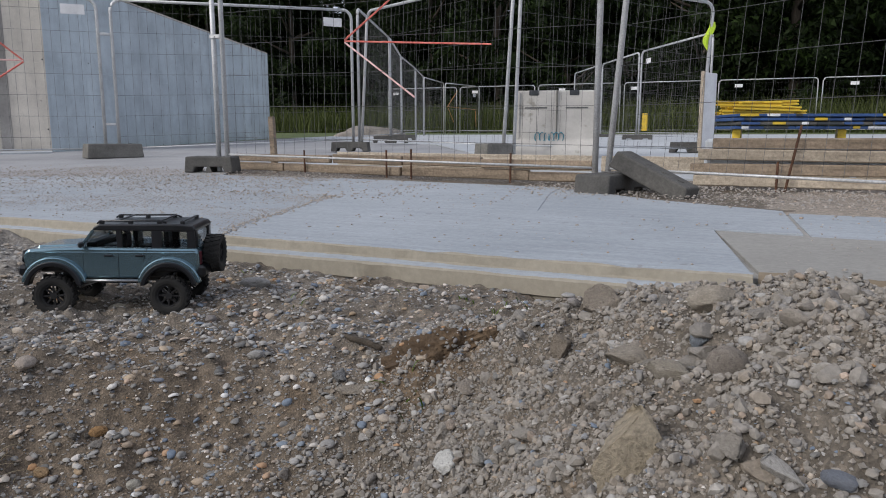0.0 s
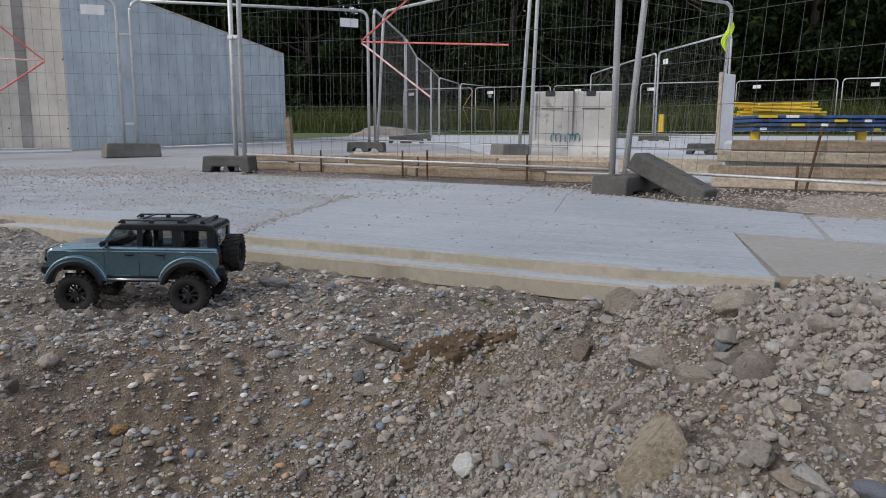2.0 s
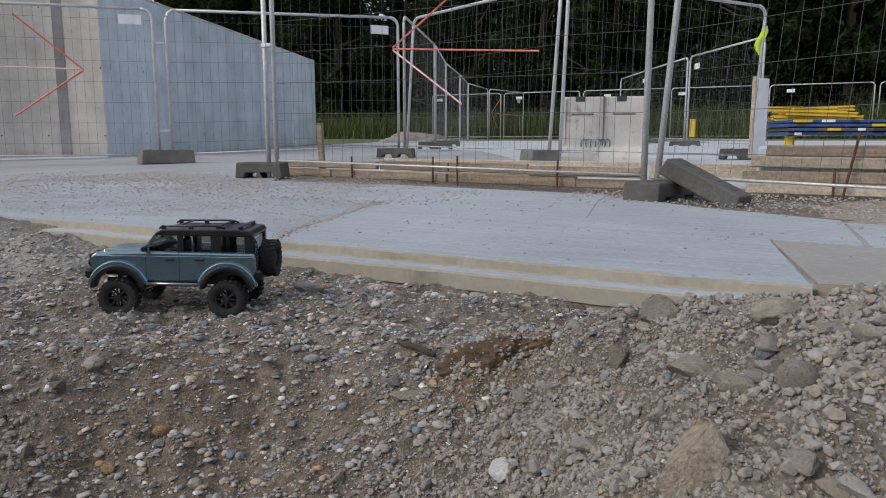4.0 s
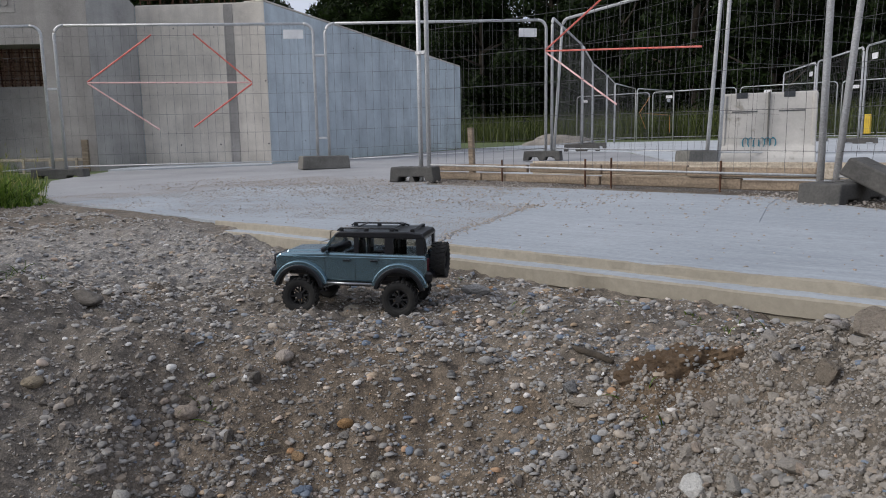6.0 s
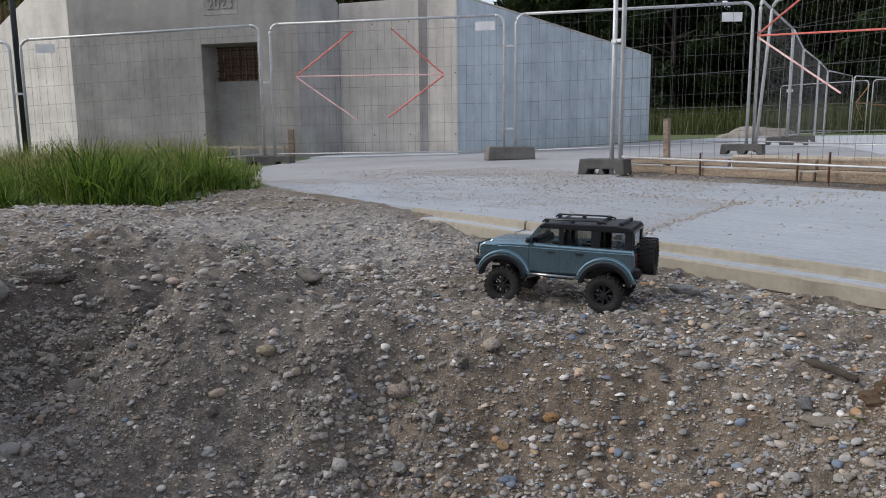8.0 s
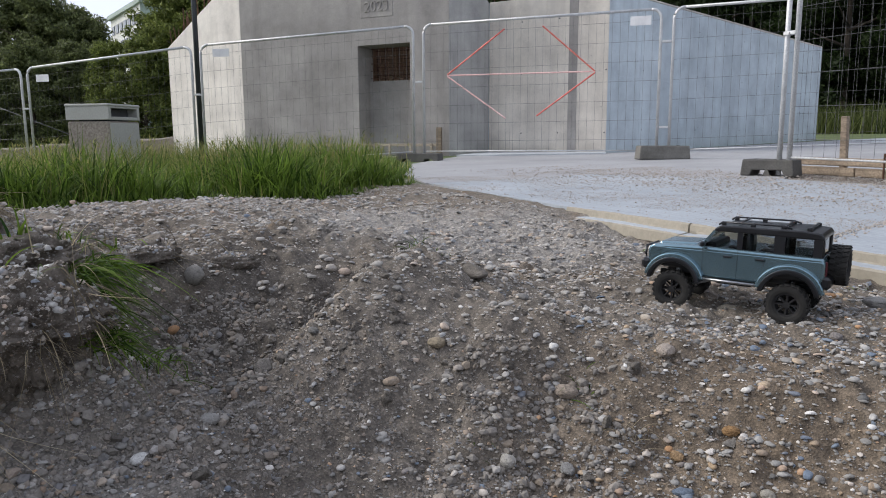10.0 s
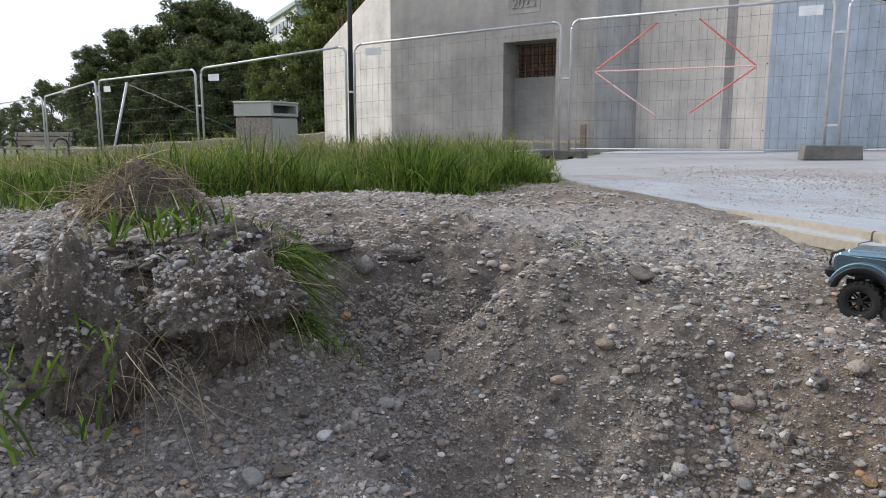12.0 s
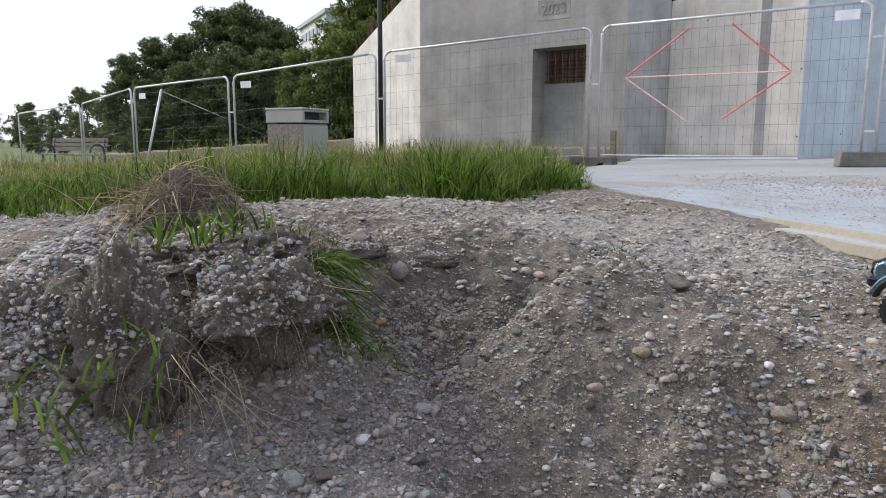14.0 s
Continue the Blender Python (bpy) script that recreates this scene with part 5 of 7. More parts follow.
for sx in (-0.95, 0.95):
    ring = [(sx, 0.26 * math.cos(t), 0.50 + 0.24 * math.sin(t)) for t in [k * math.pi / 9 for k in range(10)]]
    part("arm", Shape().tube(ring, 0.028, 8), DARK_STEEL, bench, "curved iron arm")
    part("leg", Shape().tube([(sx, -0.2, 0), (sx, -0.16, 0.45)], 0.03, 8), DARK_STEEL, bench)
    part("leg", Shape().tube([(sx, 0.28, 0), (sx, 0.24, 0.5), (sx, 0.34, 0.95)], 0.03, 8), DARK_STEEL, bench)

# ---- timber: stakes, low railing, forms ----
stake = tagged(part("timber_stake", Shape().box((0, 0, 0.17), (0.05, 0.05, 0.62), 0.005), TIMBER, m=pose(-3.94, 5.36, 0.05, 0, -2, 12)), "upright pale timber stake in the formwork", "stake")
railing = thing("low_railing", Matrix.Translation((-12.05, 5.42, -0.06)) @ pose(0, 0, 0, 0, 0, 222), "low timber guard rail at the foot of the building", "railing")
part("rail", Shape().box((1.6, 0, 0.30), (3.2, 0.03, 0.05), 0.004), TIMBER_PALE, railing)
part("rail", Shape().box((1.6, 0, 0.06), (3.2, 0.03, 0.05), 0.004), TIMBER_PALE, railing)
for i in range(8):
    part("baluster", Shape().box((0.1 + 0.43 * i, 0.02, 0.16), (0.04, 0.03, 0.34), 0.004), TIMBER_PALE, railing)
part("end_post", Shape().box((-0.05, 0, 0.30), (0.10, 0.06, 0.64), 0.006), TIMBER, railing, "taller brown end post")

# ---- white barrier ----
PLASTIC = worn("dirty_white_plastic", (0.39, 0.37, 0.34), (0.54, 0.515, 0.475), 3, 0.5, 0, 40, 0.02, spots=((0.30, 0.28, 0.24), 5.0, 0.62), grain=(0.93, 1.05))
bar = thing("road_barrier", pose(-2.22, 8.50, 0.095, 0, 0, 16), "dirty white plastic road barrier with teal graffiti", "barrier")
prof = [(-0.26, 0), (0.26, 0), (0.25, 0.10), (0.14, 0.22), (0.12, 0.785), (-0.12, 0.785), (-0.14, 0.22), (-0.25, 0.10)]
part("body", Shape().extruded([(y, z) for y, z in prof], 0, -0.475, 0.475), PLASTIC, bar, bevel=0.02)
# dark solids paint the shade of the notches and moulded slots
for u in (-0.27, 0.2):
    part("top_notch", Shape().box((u, -0.06, 0.758), (0.11, 0.14, 0.062), 0.005), DARK_STEEL, bar, "dark block painting the notch's shade")
    part("recess", Shape().box((u + 0.03, -0.131, 0.585), (0.26, 0.012, 0.014), 0.004), WIRE, bar, "dark strip painting the moulded slot's shade")
for u in (-0.45, 0.45):
    part("rib", Shape().box((u, -0.13, 0.47), (0.05, 0.04, 0.60), 0.012), PLASTIC, bar)
# dark strip painting the shade in the middle seam
part("seam", Shape().extruded([(-0.010, 0.789), (0.014, 0.789), (0.005, 0.22), (-0.003, 0.22)], 1, -0.144, -0.10), STONE_BLOCK, bar, "dark strip painting the shade of the seam between the two halves")
TEAL = plain("teal_spray", (0.03, 0.20, 0.27), 0.6)
for i in range(6):
    u = -0.22 + 0.055 * i
    pts = [(u + 0.030 * math.cos(t), -0.152 + 0.034 * (0.245 + 0.055 * math.sin(t) - 0.22), 0.245 + 0.055 * math.sin(t)) for t in [k * 0.62 + i for k in range(9)]]
    part("graffiti", Shape().tube(pts, 0.006, 5), TEAL, bar, "teal sprayed loop")

# ---- formwork east of the fence foot ----
for x0, x1, y, z, mt in ((-0.32, 0.62, 5.42, 0.09, TIMBER_PALE), (0.66, 2.6, 5.44, 0.09, TIMBER_PALE), (-0.30, 2.6, 5.62, 0.235, TIMBER), (0.1, 2.6, 5.60, 0.31, TIMBER_PALE)):
    tagged(part("form_plank", Shape().box(((x0 + x1) / 2, y, z), (x1 - x0, 0.05, 0.07), 0.006), mt), "stained timber formwork plank", "plank", "formwork planks")
tagged(part("fresh_slab", Shape().box((1.7, 6.35, 0.17), (4.0, 1.35, 0.34), 0.02), YARD), "pale raised concrete slab inside the formwork", "slab", kind="structure")
for x, h, lean in ((0.19, 0.21, 0), (0.235, 0.43, 7), (0.95, 0.40, 4)):
    tagged(part("rebar_pin", Shape().tube([(x, 4.93, 0.0), (x + 0.01 * lean, 4.93, h)], 0.008, 7), RUST), "rusty reinforcing pin driven before the planks", "rebar pin", "rebar pins")
for x, y, h in ((-3.52, 5.24, 0.24), (-2.62, 5.08, 0.25), (-2.38, 5.04, 0.26), (-1.55, 4.99, 0.24)):
    tagged(part("rebar_pin", Shape().tube([(x, y - 0.01, 0.0), (x, y - 0.01, h)], 0.008, 7), RUST), "rusty pin holding the formwork board", "rebar pin", "rebar pins")
for a, b, z in (((-3.9, 6.35), (-1.2, 6.15), 0.13), ((-1.15, 6.15), (0.6, 6.1), 0.13)):
    d = Vector(b) - Vector(a)
    tagged(part("form_board", Shape().box((0, 0, 0), (d.length, 0.045, 0.13), 0.005), TIMBER_PALE,
                m=Matrix.Translation((*(Vector(a) + d / 2), z)) @ pose(0, 0, 0, 0, 0, math.degrees(math.atan2(d.y, d.x)))), "pale timber formwork board on edge", "board", "formwork boards")
foot_block(-0.48, 4.40, 0.080, -22, RUBBER_BLOCK, "worn dark fence foot block leaning on another", tilt=23, lx=0.54, wide=0.155, plain_foot=True)

# ---- stacks in the yard ----
YELLOW = worn("yellow_paint", (0.50, 0.33, 0.02), (0.72, 0.50, 0.04), 3, 0.55, 0, 40, 0.02, grain=(0.88, 1.08))
BLUE = worn("blue_paint", (0.02, 0.05, 0.15), (0.04, 0.10, 0.26), 3, 0.5, 0, 40, 0.02, grain=(0.88, 1.08))
for i in range(11):
    half = 0.58 - 0.035 * (i // 4)
    tagged(part("formwork_beam", Shape().box((0, 0, 0.026), (2 * half, 0.08, 0.026), 0.004).box((0, 0, -0.026), (2 * half, 0.08, 0.026), 0.004).box((0, 0, 0), (2 * half - 0.03, 0.03, 0.05), 0.003), YELLOW, m=pose(-0.12 + 0.16 * math.sin(3.7 * i), 13.1 + 0.11 * (i % 4), 0.715 + 0.078 * (i // 4), 5 * math.sin(4.1 * i), 2.0 * math.sin(1.9 * i), 20 + 14 * math.sin(2.3 * i))),
           "yellow timber formwork beam in a stack", "beam", "yellow beams")
for i in range(4):
    st = thing("formwork_panel", pose(0.55 + 0.09 * math.sin(2.9 * i), 13.1 + 0.04 * math.sin(5.1 * i), 0.475 + 0.062 * i, 0, 0, 24 + 2.0 * math.sin(3.3 * i)), "blue-framed formwork panel lying in a stack", "formwork panel", "blue panels")
    part("frame", Shape().box((0.2, 0, 0), (3.0, 1.1, 0.046), 0.008), RUBBER_BLOCK if i == 1 else BLUE, st)
    for k in range(7):
        part("edge_block", Shape().box((-1.15 + 0.42 * k + 0.08 * math.sin(7 * k + i), -0.56, 0.002), (0.10 + 0.09 * ((k * 3 + i * 2) % 4), 0.03, 0.040), 0.004), (WHITE, BLUE, DARK_STEEL, YELLOW, BLUE)[(2 * k + i) % 5], st)
for x in (-0.4, 1.1):
    tagged(part("bearer", Shape().box((x, 12.75 + 0.4 * x, 0.33), (0.12, 0.5, 0.24), 0.01), YELLOW), "yellow bearer under the stack", "bearer", "stack bearers")
board = thing("white_board", pose(-0.655, 10.05, 0.16, 0, 0, 66), "white board standing against the fence", "board")
part("sheet", Shape().box((0, 0, 0.5), (0.34, 0.03, 0.98), 0.006), WHITE, board)
part("edge", Shape().box((-0.18, -0.01, 0.5), (0.03, 0.05, 1.0), 0.006), TIMBER_PALE, board, "yellowish edge strip")
HIVIS = worn("hi_vis_fabric", (0.42, 0.62, 0.02), (0.60, 0.80, 0.06), 9, 0.7, 0, 60, 0.1)
vv, vf = ico(3)
vq = vv * (1 + 0.35 * noise3(vv * 1.7 + 2.0) + 0.25 * np.abs(noise3(vv * 4.1 + 9.0)))[:, None] * np.array([0.042, 0.035, 0.15])
vq[:, 0] += 0.035 * np.sin(14 * vq[:, 2])
tagged(new("safety_vest", fast_mesh("safety_vest", vq, vf, HIVIS, False)), "crumpled yellow safety vest hung on a fence", "vest").matrix_basis = pose(-0.70, 10.20, 1.66)
tagged(part("yellow_post", Shape().box((0, 0, 0.4), (0.16, 0.16, 0.55), 0.01), YELLOW, m=pose(-3.67, 23.79, 0.35)), "short yellow post in the yard", "post")
EARTH_PALE = worn("pale_earth", (0.24, 0.21, 0.175), (0.36, 0.325, 0.28), 3, 0.95, 0, 40, 0.6, 0.02)
pile_v, pile_f = ico(4)
pile_v = pile_v * np.array([1.2, 0.8, 0.44]) * (1 + 0.08 * np.sin(pile_v @ np.array([5, 3, 4.0])) + 0.05 * np.sin(pile_v @ np.array([-9, 11, 7.0])))[:, None]
tagged(new("soil_mound", fast_mesh("soil_mound", pile_v, pile_f, EARTH_PALE)), "low heap of dug soil behind the yard", "soil mound").matrix_basis = pose(-12.3, 21.3, 0.2, 0, 0, 25)
brace = thing("fence_brace", Matrix.Identity(4), "steel strut with a guy wire propping the fence", "brace")
part("strut", Shape().tube([(-17.58, -3.04, 1.51), (-17.05, -3.42, -0.45)], 0.028, 8), GALV, brace, "leaning galvanised strut", smooth=True)
part("guy_wire", Shape().tube([(-17.58, -3.04, 1.48), (-16.1, -1.8, 0.95), (-14.63, -0.61, 0.44)], 0.007, 6), WIRE, brace, "slack grey guy wire", smooth=True)

# ---- tape arrows ----
tape(arrow_left, (((0.37, 1.26), (2.53, 1.245)), ((0.37, 1.25), (1.263, 0.625))), TAPE_PALE)
tape(arrow_left, (((0.37, 1.27), (1.237, 1.88)), ((2.53, 1.245), (1.788, 1.89)), ((2.53, 1.23), (1.72, 0.655))), TAPE)
tape(arrow_right, (((1.26, 1.04), (2.50, 0.95)), ((1.26, 1.05), (2.2, 1.66))), TAPE, 0.007)
tape(arrow_right, (((1.26, 1.03), (1.88, 0.60)),), TAPE_PALE, 0.007)
tape(far_arrow, (((0.2, 1.10), (1.0, 1.75)), ((0.2, 1.10), (2.6, 1.05)), ((0.25, 1.05), (0.7, 0.5)), ((2.55, 1.02), (2.62, 0.35))), TAPE_ORANGE)
part("placard", Shape().box((2.35, -0.03, 1.46), (0.19, 0.004, 0.10), 0.001), WHITE, arrow_right, "white plastic placard")

# ---- building details ----
for u0, z0, u1, z1 in ((1.15, 2.62, 1.85, 3.0),):
    pl = thing("date_plate", wall_frame(BK, BW) @ pose((u0 + u1) / 2, -0.004, (z0 + z1) / 2), "cast year plate over the door recess", "plate")
    part("plate", Shape().box((0, 0, 0), (u1 - u0, 0.02, z1 - z0), 0.006), CONCRETE, pl)
    cu = bpy.data.curves.new("numerals", "FONT")
    cu.body, cu.size, cu.extrude, cu.align_x, cu.align_y = "2023", 0.27, 0.012, "CENTER", "CENTER"
    cu.materials.append(CONCRETE)
    nm = new("numerals", cu)
    nm.parent = pl
    nm.matrix_basis = pose(0, 0.012, 0, 90, 0, 180)
# narrow strip of darker concrete on the wall face
stripe = tagged(part("wall_joint", Shape().box((1.725, -0.002, 1.33), (0.165, 0.02, 3.1), 0.003), CONCRETE), "narrow darker strip set on the formed wall", "joint", "concrete building", "structure")
stripe.matrix_basis = wall_frame(BQ, C1)


def tie_holes(a, b, us, zs, name):
    s = Shape()
    # dark discs stand in for the shade inside the holes
    for u in us:
        for z in zs:
            s.tube([(u, -0.003, z), (u, 0.004, z)], 0.014, 8)
    ob = tagged(part(name, s, DARK_STEEL), "small dark discs painting the shade of tie holes", "tie holes", "concrete building", "structure")
    ob.matrix_basis = wall_frame(a, b)


def seams(a, b, us, zs, length, top, name, material=None):
    s = Shape()
    for u in us:
        s.box((u, -0.001, top / 2), (0.012, 0.008, top - 0.02), 0.002)
    for z in zs:
        s.box((length / 2, -0.001, z), (length - 0.02, 0.007, 0.008), 0.002)
    ob = tagged(part(name, s, material or CONCRETE), "thin cast seam lines on the concrete", "seam", "concrete building", "structure")
    ob.matrix_basis = wall_frame(a, b)


tie_holes(BQ, C1, (0.7, 1.45, 2.35), (0.45, 1.55, 2.5), "wall_ties_formed")
tie_holes(C1, C2, (1.2, 3.4, 5.6, 7.8), (0.5, 1.6, 2.5), "wall_ties_wing")
seams(C1, C2, (1.1, 2.3, 4.6, 6.9, 9.0), (1.45,), math.dist(C1, C2), 2.8, "wall_seams_wing", CONCRETE_SKY_TONED)
seams(BQ, C1, (0.46, 1.2), (1.5, 2.35), math.dist(C1, BQ), 2.85, "wall_seams_formed", CONCRETE_SUN_TONED)
seams(BW, BL, (0.45, 1.2, 1.9), (), math.dist(BW, BL), 2.3, "wall_seams_splayed", CONCRETE_SUN_TONED)
rb = np.random.default_rng(8)
for a, b, n, z0 in ((BL, BW, 34, None), (BQ, C1, 22, 2.9)):
    d = Vector(b) - Vector(a)
    nn = Vector((-d.y, d.x)).normalized()
    if nn.y < 0:
        nn = -nn
    for i in range(n):
        p = Vector(a) + d * ((i + 0.5) / n) * (1 if z0 is None else 0.9) + nn * (0.15 + 0.1 * (i % 2))
        z = 2.4 + 1.25 * (i / n) if z0 is None else z0
        q = rb.normal(0, 0.05, 2)
        tagged(part("rebar", Shape().tube([(p.x, p.y, z - 0.25), (p.x + q[0], p.y + q[1], z + rb.uniform(0.4, 0.75))], 0.011, 6), RUST), "rusty starter bar above the concrete wall", "rebar", "starter bars")

for z in (3.05, 3.2):
    tagged(part("rebar", Shape().tube([(BQ[0] - 0.1, BQ[1] + 0.2, z), (C1[0] - 0.25, C1[1] + 0.12, z + 0.02)], 0.011, 6), RUST), "rusty horizontal bar tied to the starter bars", "rebar", "starter bars")

# ---- toy truck ----
def paint_material():
    m, n, l, b = mat_base("truck_paint", 0.20, 0.82)
    t = noise_node(n, l, 9, 4, 0.6)
    l.new(ramp(n, l, t.outputs[0], [(0.3, (0.145, 0.235, 0.28)), (0.7, (0.18, 0.275, 0.325))]), b.inputs["Base Color"])
    b.inputs["Coat Weight"].default_value = 0.6
    b.inputs["Coat Roughness"].default_value = 0.08
    return m


PAINT = paint_material()
BLACK = worn("black_plastic", (0.004, 0.0045, 0.006), (0.009, 0.010, 0.013), 20, 0.28, 0, 300, 0.05, 0.0005)
TYRE = worn("dusty_rubber", (0.007, 0.007, 0.007), (0.021, 0.020, 0.018), 25, 0.9, 0, 400, 0.3, 0.0006)
RIM = worn("dark_rim", (0.004, 0.004, 0.005), (0.011, 0.011, 0.012), 20, 0.85, 0.0, 200, 0.0)
LAMP_GLASS = plain("lamp_lens", (0.75, 0.75, 0.72), 0.1)
TAIL_RED = plain("red_lens", (0.06, 0.010, 0.016), 0.2)
GLASS = bpy.data.materials.new("clear_plastic")
GLASS.use_nodes = True
gb = GLASS.node_tree.nodes["Principled BSDF"]
gb.inputs["Base Color"].default_value = (0.55, 0.58, 0.60, 1)
gb.inputs["Transmission Weight"].default_value = 1.0
gb.inputs["Roughness"].default_value = 0.02
gb.inputs["IOR"].default_value = 1.25
CHROME = worn("satin_silver", (0.26, 0.27, 0.28), (0.38, 0.39, 0.40), 20, 0.3, 0.9, 200, 0.0)

truck = thing("toy_truck", Matrix.Translation((-1.470, 1.515, -0.093)) @ pose(0, 0, 0, 0, -1.0, 209) @ Matrix.Scale(0.94, 4), "blue-grey toy crawler truck with black roof parked on gravel", "toy truck")


def arc(cx, cz, r, a0, a1, n=12):
    return [(cx + r * math.cos(math.radians(a0 + (a1 - a0) * i / n)), cz + r * math.sin(math.radians(a0 + (a1 - a0) * i / n))) for i in range(n + 1)]


side = [(0.240, 0.120), (0.243, 0.150), (0.240, 0.166), (0.228, 0.174), (0.17, 0.178), (0.094, 0.181), (-0.236, 0.179), (-0.242, 0.165), (-0.243, 0.122), (-0.232, 0.104)]
side += arc(-0.159, 0.062, 0.070, 150, 28) + [(-0.090, 0.090), (0.090, 0.090)] + arc(0.159, 0.062, 0.070, 152, 30)
body = part("body", Shape().extruded(side, 1, -0.097, 0.097), PAINT, truck, "blue-grey metallic body shell", bevel=0.007, smooth=False)
part("hood_bulge", Shape().extruded([(0.225, 0.170), (0.215, 0.180), (0.11, 0.1845), (0.10, 0.176)], 1, -0.06, 0.06), PAINT, truck, bevel=0.004)
for sy in (-1, 1):
    for cx in (-0.159, 0.159):
        part("fender", Shape().extruded(arc(cx, 0.062, 0.092, 168, 12, 16) + arc(cx, 0.062, 0.074, 14, 166, 16), 1, 0.094 * sy, 0.108 * sy), PAINT, truck, bevel=0.004)
        part("fender_flare", Shape().extruded(arc(cx, 0.062, 0.080, 172, 8, 16) + arc(cx, 0.062, 0.066, 10, 170, 16), 1, 0.090 * sy, 0.117 * sy), BLACK, truck, "black plastic flare", bevel=0.003)
    y = 0.0975 * sy
    for x0, z0, x1, z1 in ((0.078, 0.094, 0.080, 0.178), (-0.018, 0.094, -0.018, 0.178), (-0.086, 0.140, -0.098, 0.178)):
        part("door_seam", Shape().tube([(x0, y, z0), (x1, y, z1)], 0.0005, 5), BLACK, truck)
    for x in (0.008, -0.078):
        part("door_handle", Shape().box((x, y + 0.003 * sy, 0.158), (0.024, 0.007, 0.006), 0.002), BLACK, truck, "black door handle")
    part("shoulder_line", Shape().tube([(0.22, y * 0.995, 0.1665), (-0.236, y * 0.995, 0.1665)], 0.0016, 6), PAINT, truck)
    part("rock_slider", Shape().tube([(0.088, 0.103 * sy, 0.086), (-0.084, 0.103 * sy, 0.086)], 0.0045, 8), CHROME, truck, "satin silver side bar", smooth=True)
    for x0, z0, x1, z1, w, mt in ((0.088, 0.179, 0.050, 0.230, 0.008, PAINT), (-0.020, 0.178, -0.020, 0.230, 0.014, BLACK), (-0.124, 0.178, -0.124, 0.230, 0.027, BLACK), (-0.221, 0.178, -0.220, 0.230, 0.022, BLACK)):
        d = w / 2
        part("pillar", Shape().extruded([(x0 - d, z0), (x0 + d, z0), (x1 + d, z1), (x1 - d, z1)], 1, 0.080 * sy, 0.090 * sy), mt, truck)
    for q in ([(0.080, 0.180), (-0.014, 0.180), (-0.014, 0.227), (0.047, 0.227)], [(-0.027, 0.180), (-0.111, 0.180), (-0.111, 0.227), (-0.027, 0.227)], [(-0.137, 0.182), (-0.211, 0.182), (-0.211, 0.226), (-0.137, 0.226)]):
        part("side_window", Shape().extruded(q, 1, 0.0838 * sy, 0.0850 * sy), GLASS, truck, "clear side window")
    part("mirror", Shape().box((0.078, 0.108 * sy, 0.190), (0.012, 0.024, 0.016), 0.004), BLACK, truck, "black door mirror")
    part("headlight", Shape().tube([(0.239, 0.068 * sy, 0.150), (0.246, 0.068 * sy, 0.150)], 0.014, 16), LAMP_GLASS, truck, "round clear headlight")
    part("tail_light", Shape().box((-0.2435, 0.082 * sy, 0.150), (0.006, 0.016, 0.040), 0.002), TAIL_RED, truck, "red tail light")
    part("frame_rail", Shape().box((0, 0.036 * sy, 0.082), (0.44, 0.008, 0.018), 0.002), BLACK, truck)
    rail = [(0.044, 0.072 * sy, 0.246), (0.034, 0.076 * sy, 0.2545), (-0.13, 0.076 * sy, 0.2560), (-0.150, 0.075 * sy, 0.250)]
    part("rack_rail", Shape().tube(rail, 0.0028, 7), BLACK, truck, smooth=True)
    for x in (0.03, -0.05, -0.13, -0.195):
        part("rack_foot", Shape().box((x, 0.075 * sy, 0.250), (0.013, 0.010, 0.012), 0.002), BLACK, truck)
    for x in (-0.159, 0.159):
        part("shock", Shape().tube([(x + 0.012, 0.052 * sy, 0.048), (x - 0.006, 0.046 * sy, 0.128)], 0.0075, 9), CHROME if x > 0 else BLACK, truck, smooth=True)
        part("link", Shape().tube([(x, 0.045 * sy, 0.041), (x * 0.28, 0.03 * sy, 0.078)], 0.0035, 7), CHROME, truck, smooth=True)
roof_shape = Shape().extruded([(0.054, 0.228), (0.050, 0.237), (0.036, 0.2455), (-0.18, 0.2485), (-0.226, 0.244), (-0.234, 0.234), (-0.234, 0.226)], 1, -0.091, 0.091)
part("roof_panel", roof_shape, BLACK, truck, "black hardtop roof", bevel=0.005)
for x in (-0.01, -0.13, -0.195):
    part("rack_bar", Shape().box((x, 0, 0.2545), (0.008, 0.150, 0.004), 0.001), BLACK, truck)
part("windshield", Shape().add([(0.087, -0.083, 0.181), (0.087, 0.083, 0.181), (0.052, 0.081, 0.228), (0.052, -0.081, 0.228), (0.0855, -0.083, 0.1805), (0.0855, 0.083, 0.1805), (0.0505, 0.081, 0.2275), (0.0505, -0.081, 0.2275)],
     [(0, 1, 2, 3), (4, 5, 6, 7), (0, 1, 5, 4), (1, 2, 6, 5), (2, 3, 7, 6), (3, 0, 4, 7)]), GLASS, truck, "clear windscreen")
part("rear_window", Shape().box((-0.229, 0, 0.204), (0.0015, 0.125, 0.040), 0.0004), GLASS, truck)
for sy in (-1, 1):
    part("rear_frame", Shape().box((-0.229, 0.073 * sy, 0.204), (0.010, 0.024, 0.050), 0.003), BLACK, truck)
part("grille", Shape().box((0.2425, 0, 0.150), (0.008, 0.11, 0.022), 0.002), BLACK, truck, "black slotted grille")
part("front_bumper", Shape().box((0.247, 0, 0.112), (0.030, 0.196, 0.030), 0.008), BLACK, truck, "black front bumper")
loop = [(0.252, -0.06, 0.115), (0.262, -0.058, 0.135), (0.262, -0.05, 0.160), (0.262, 0.05, 0.160), (0.262, 0.058, 0.135), (0.252, 0.06, 0.115)]
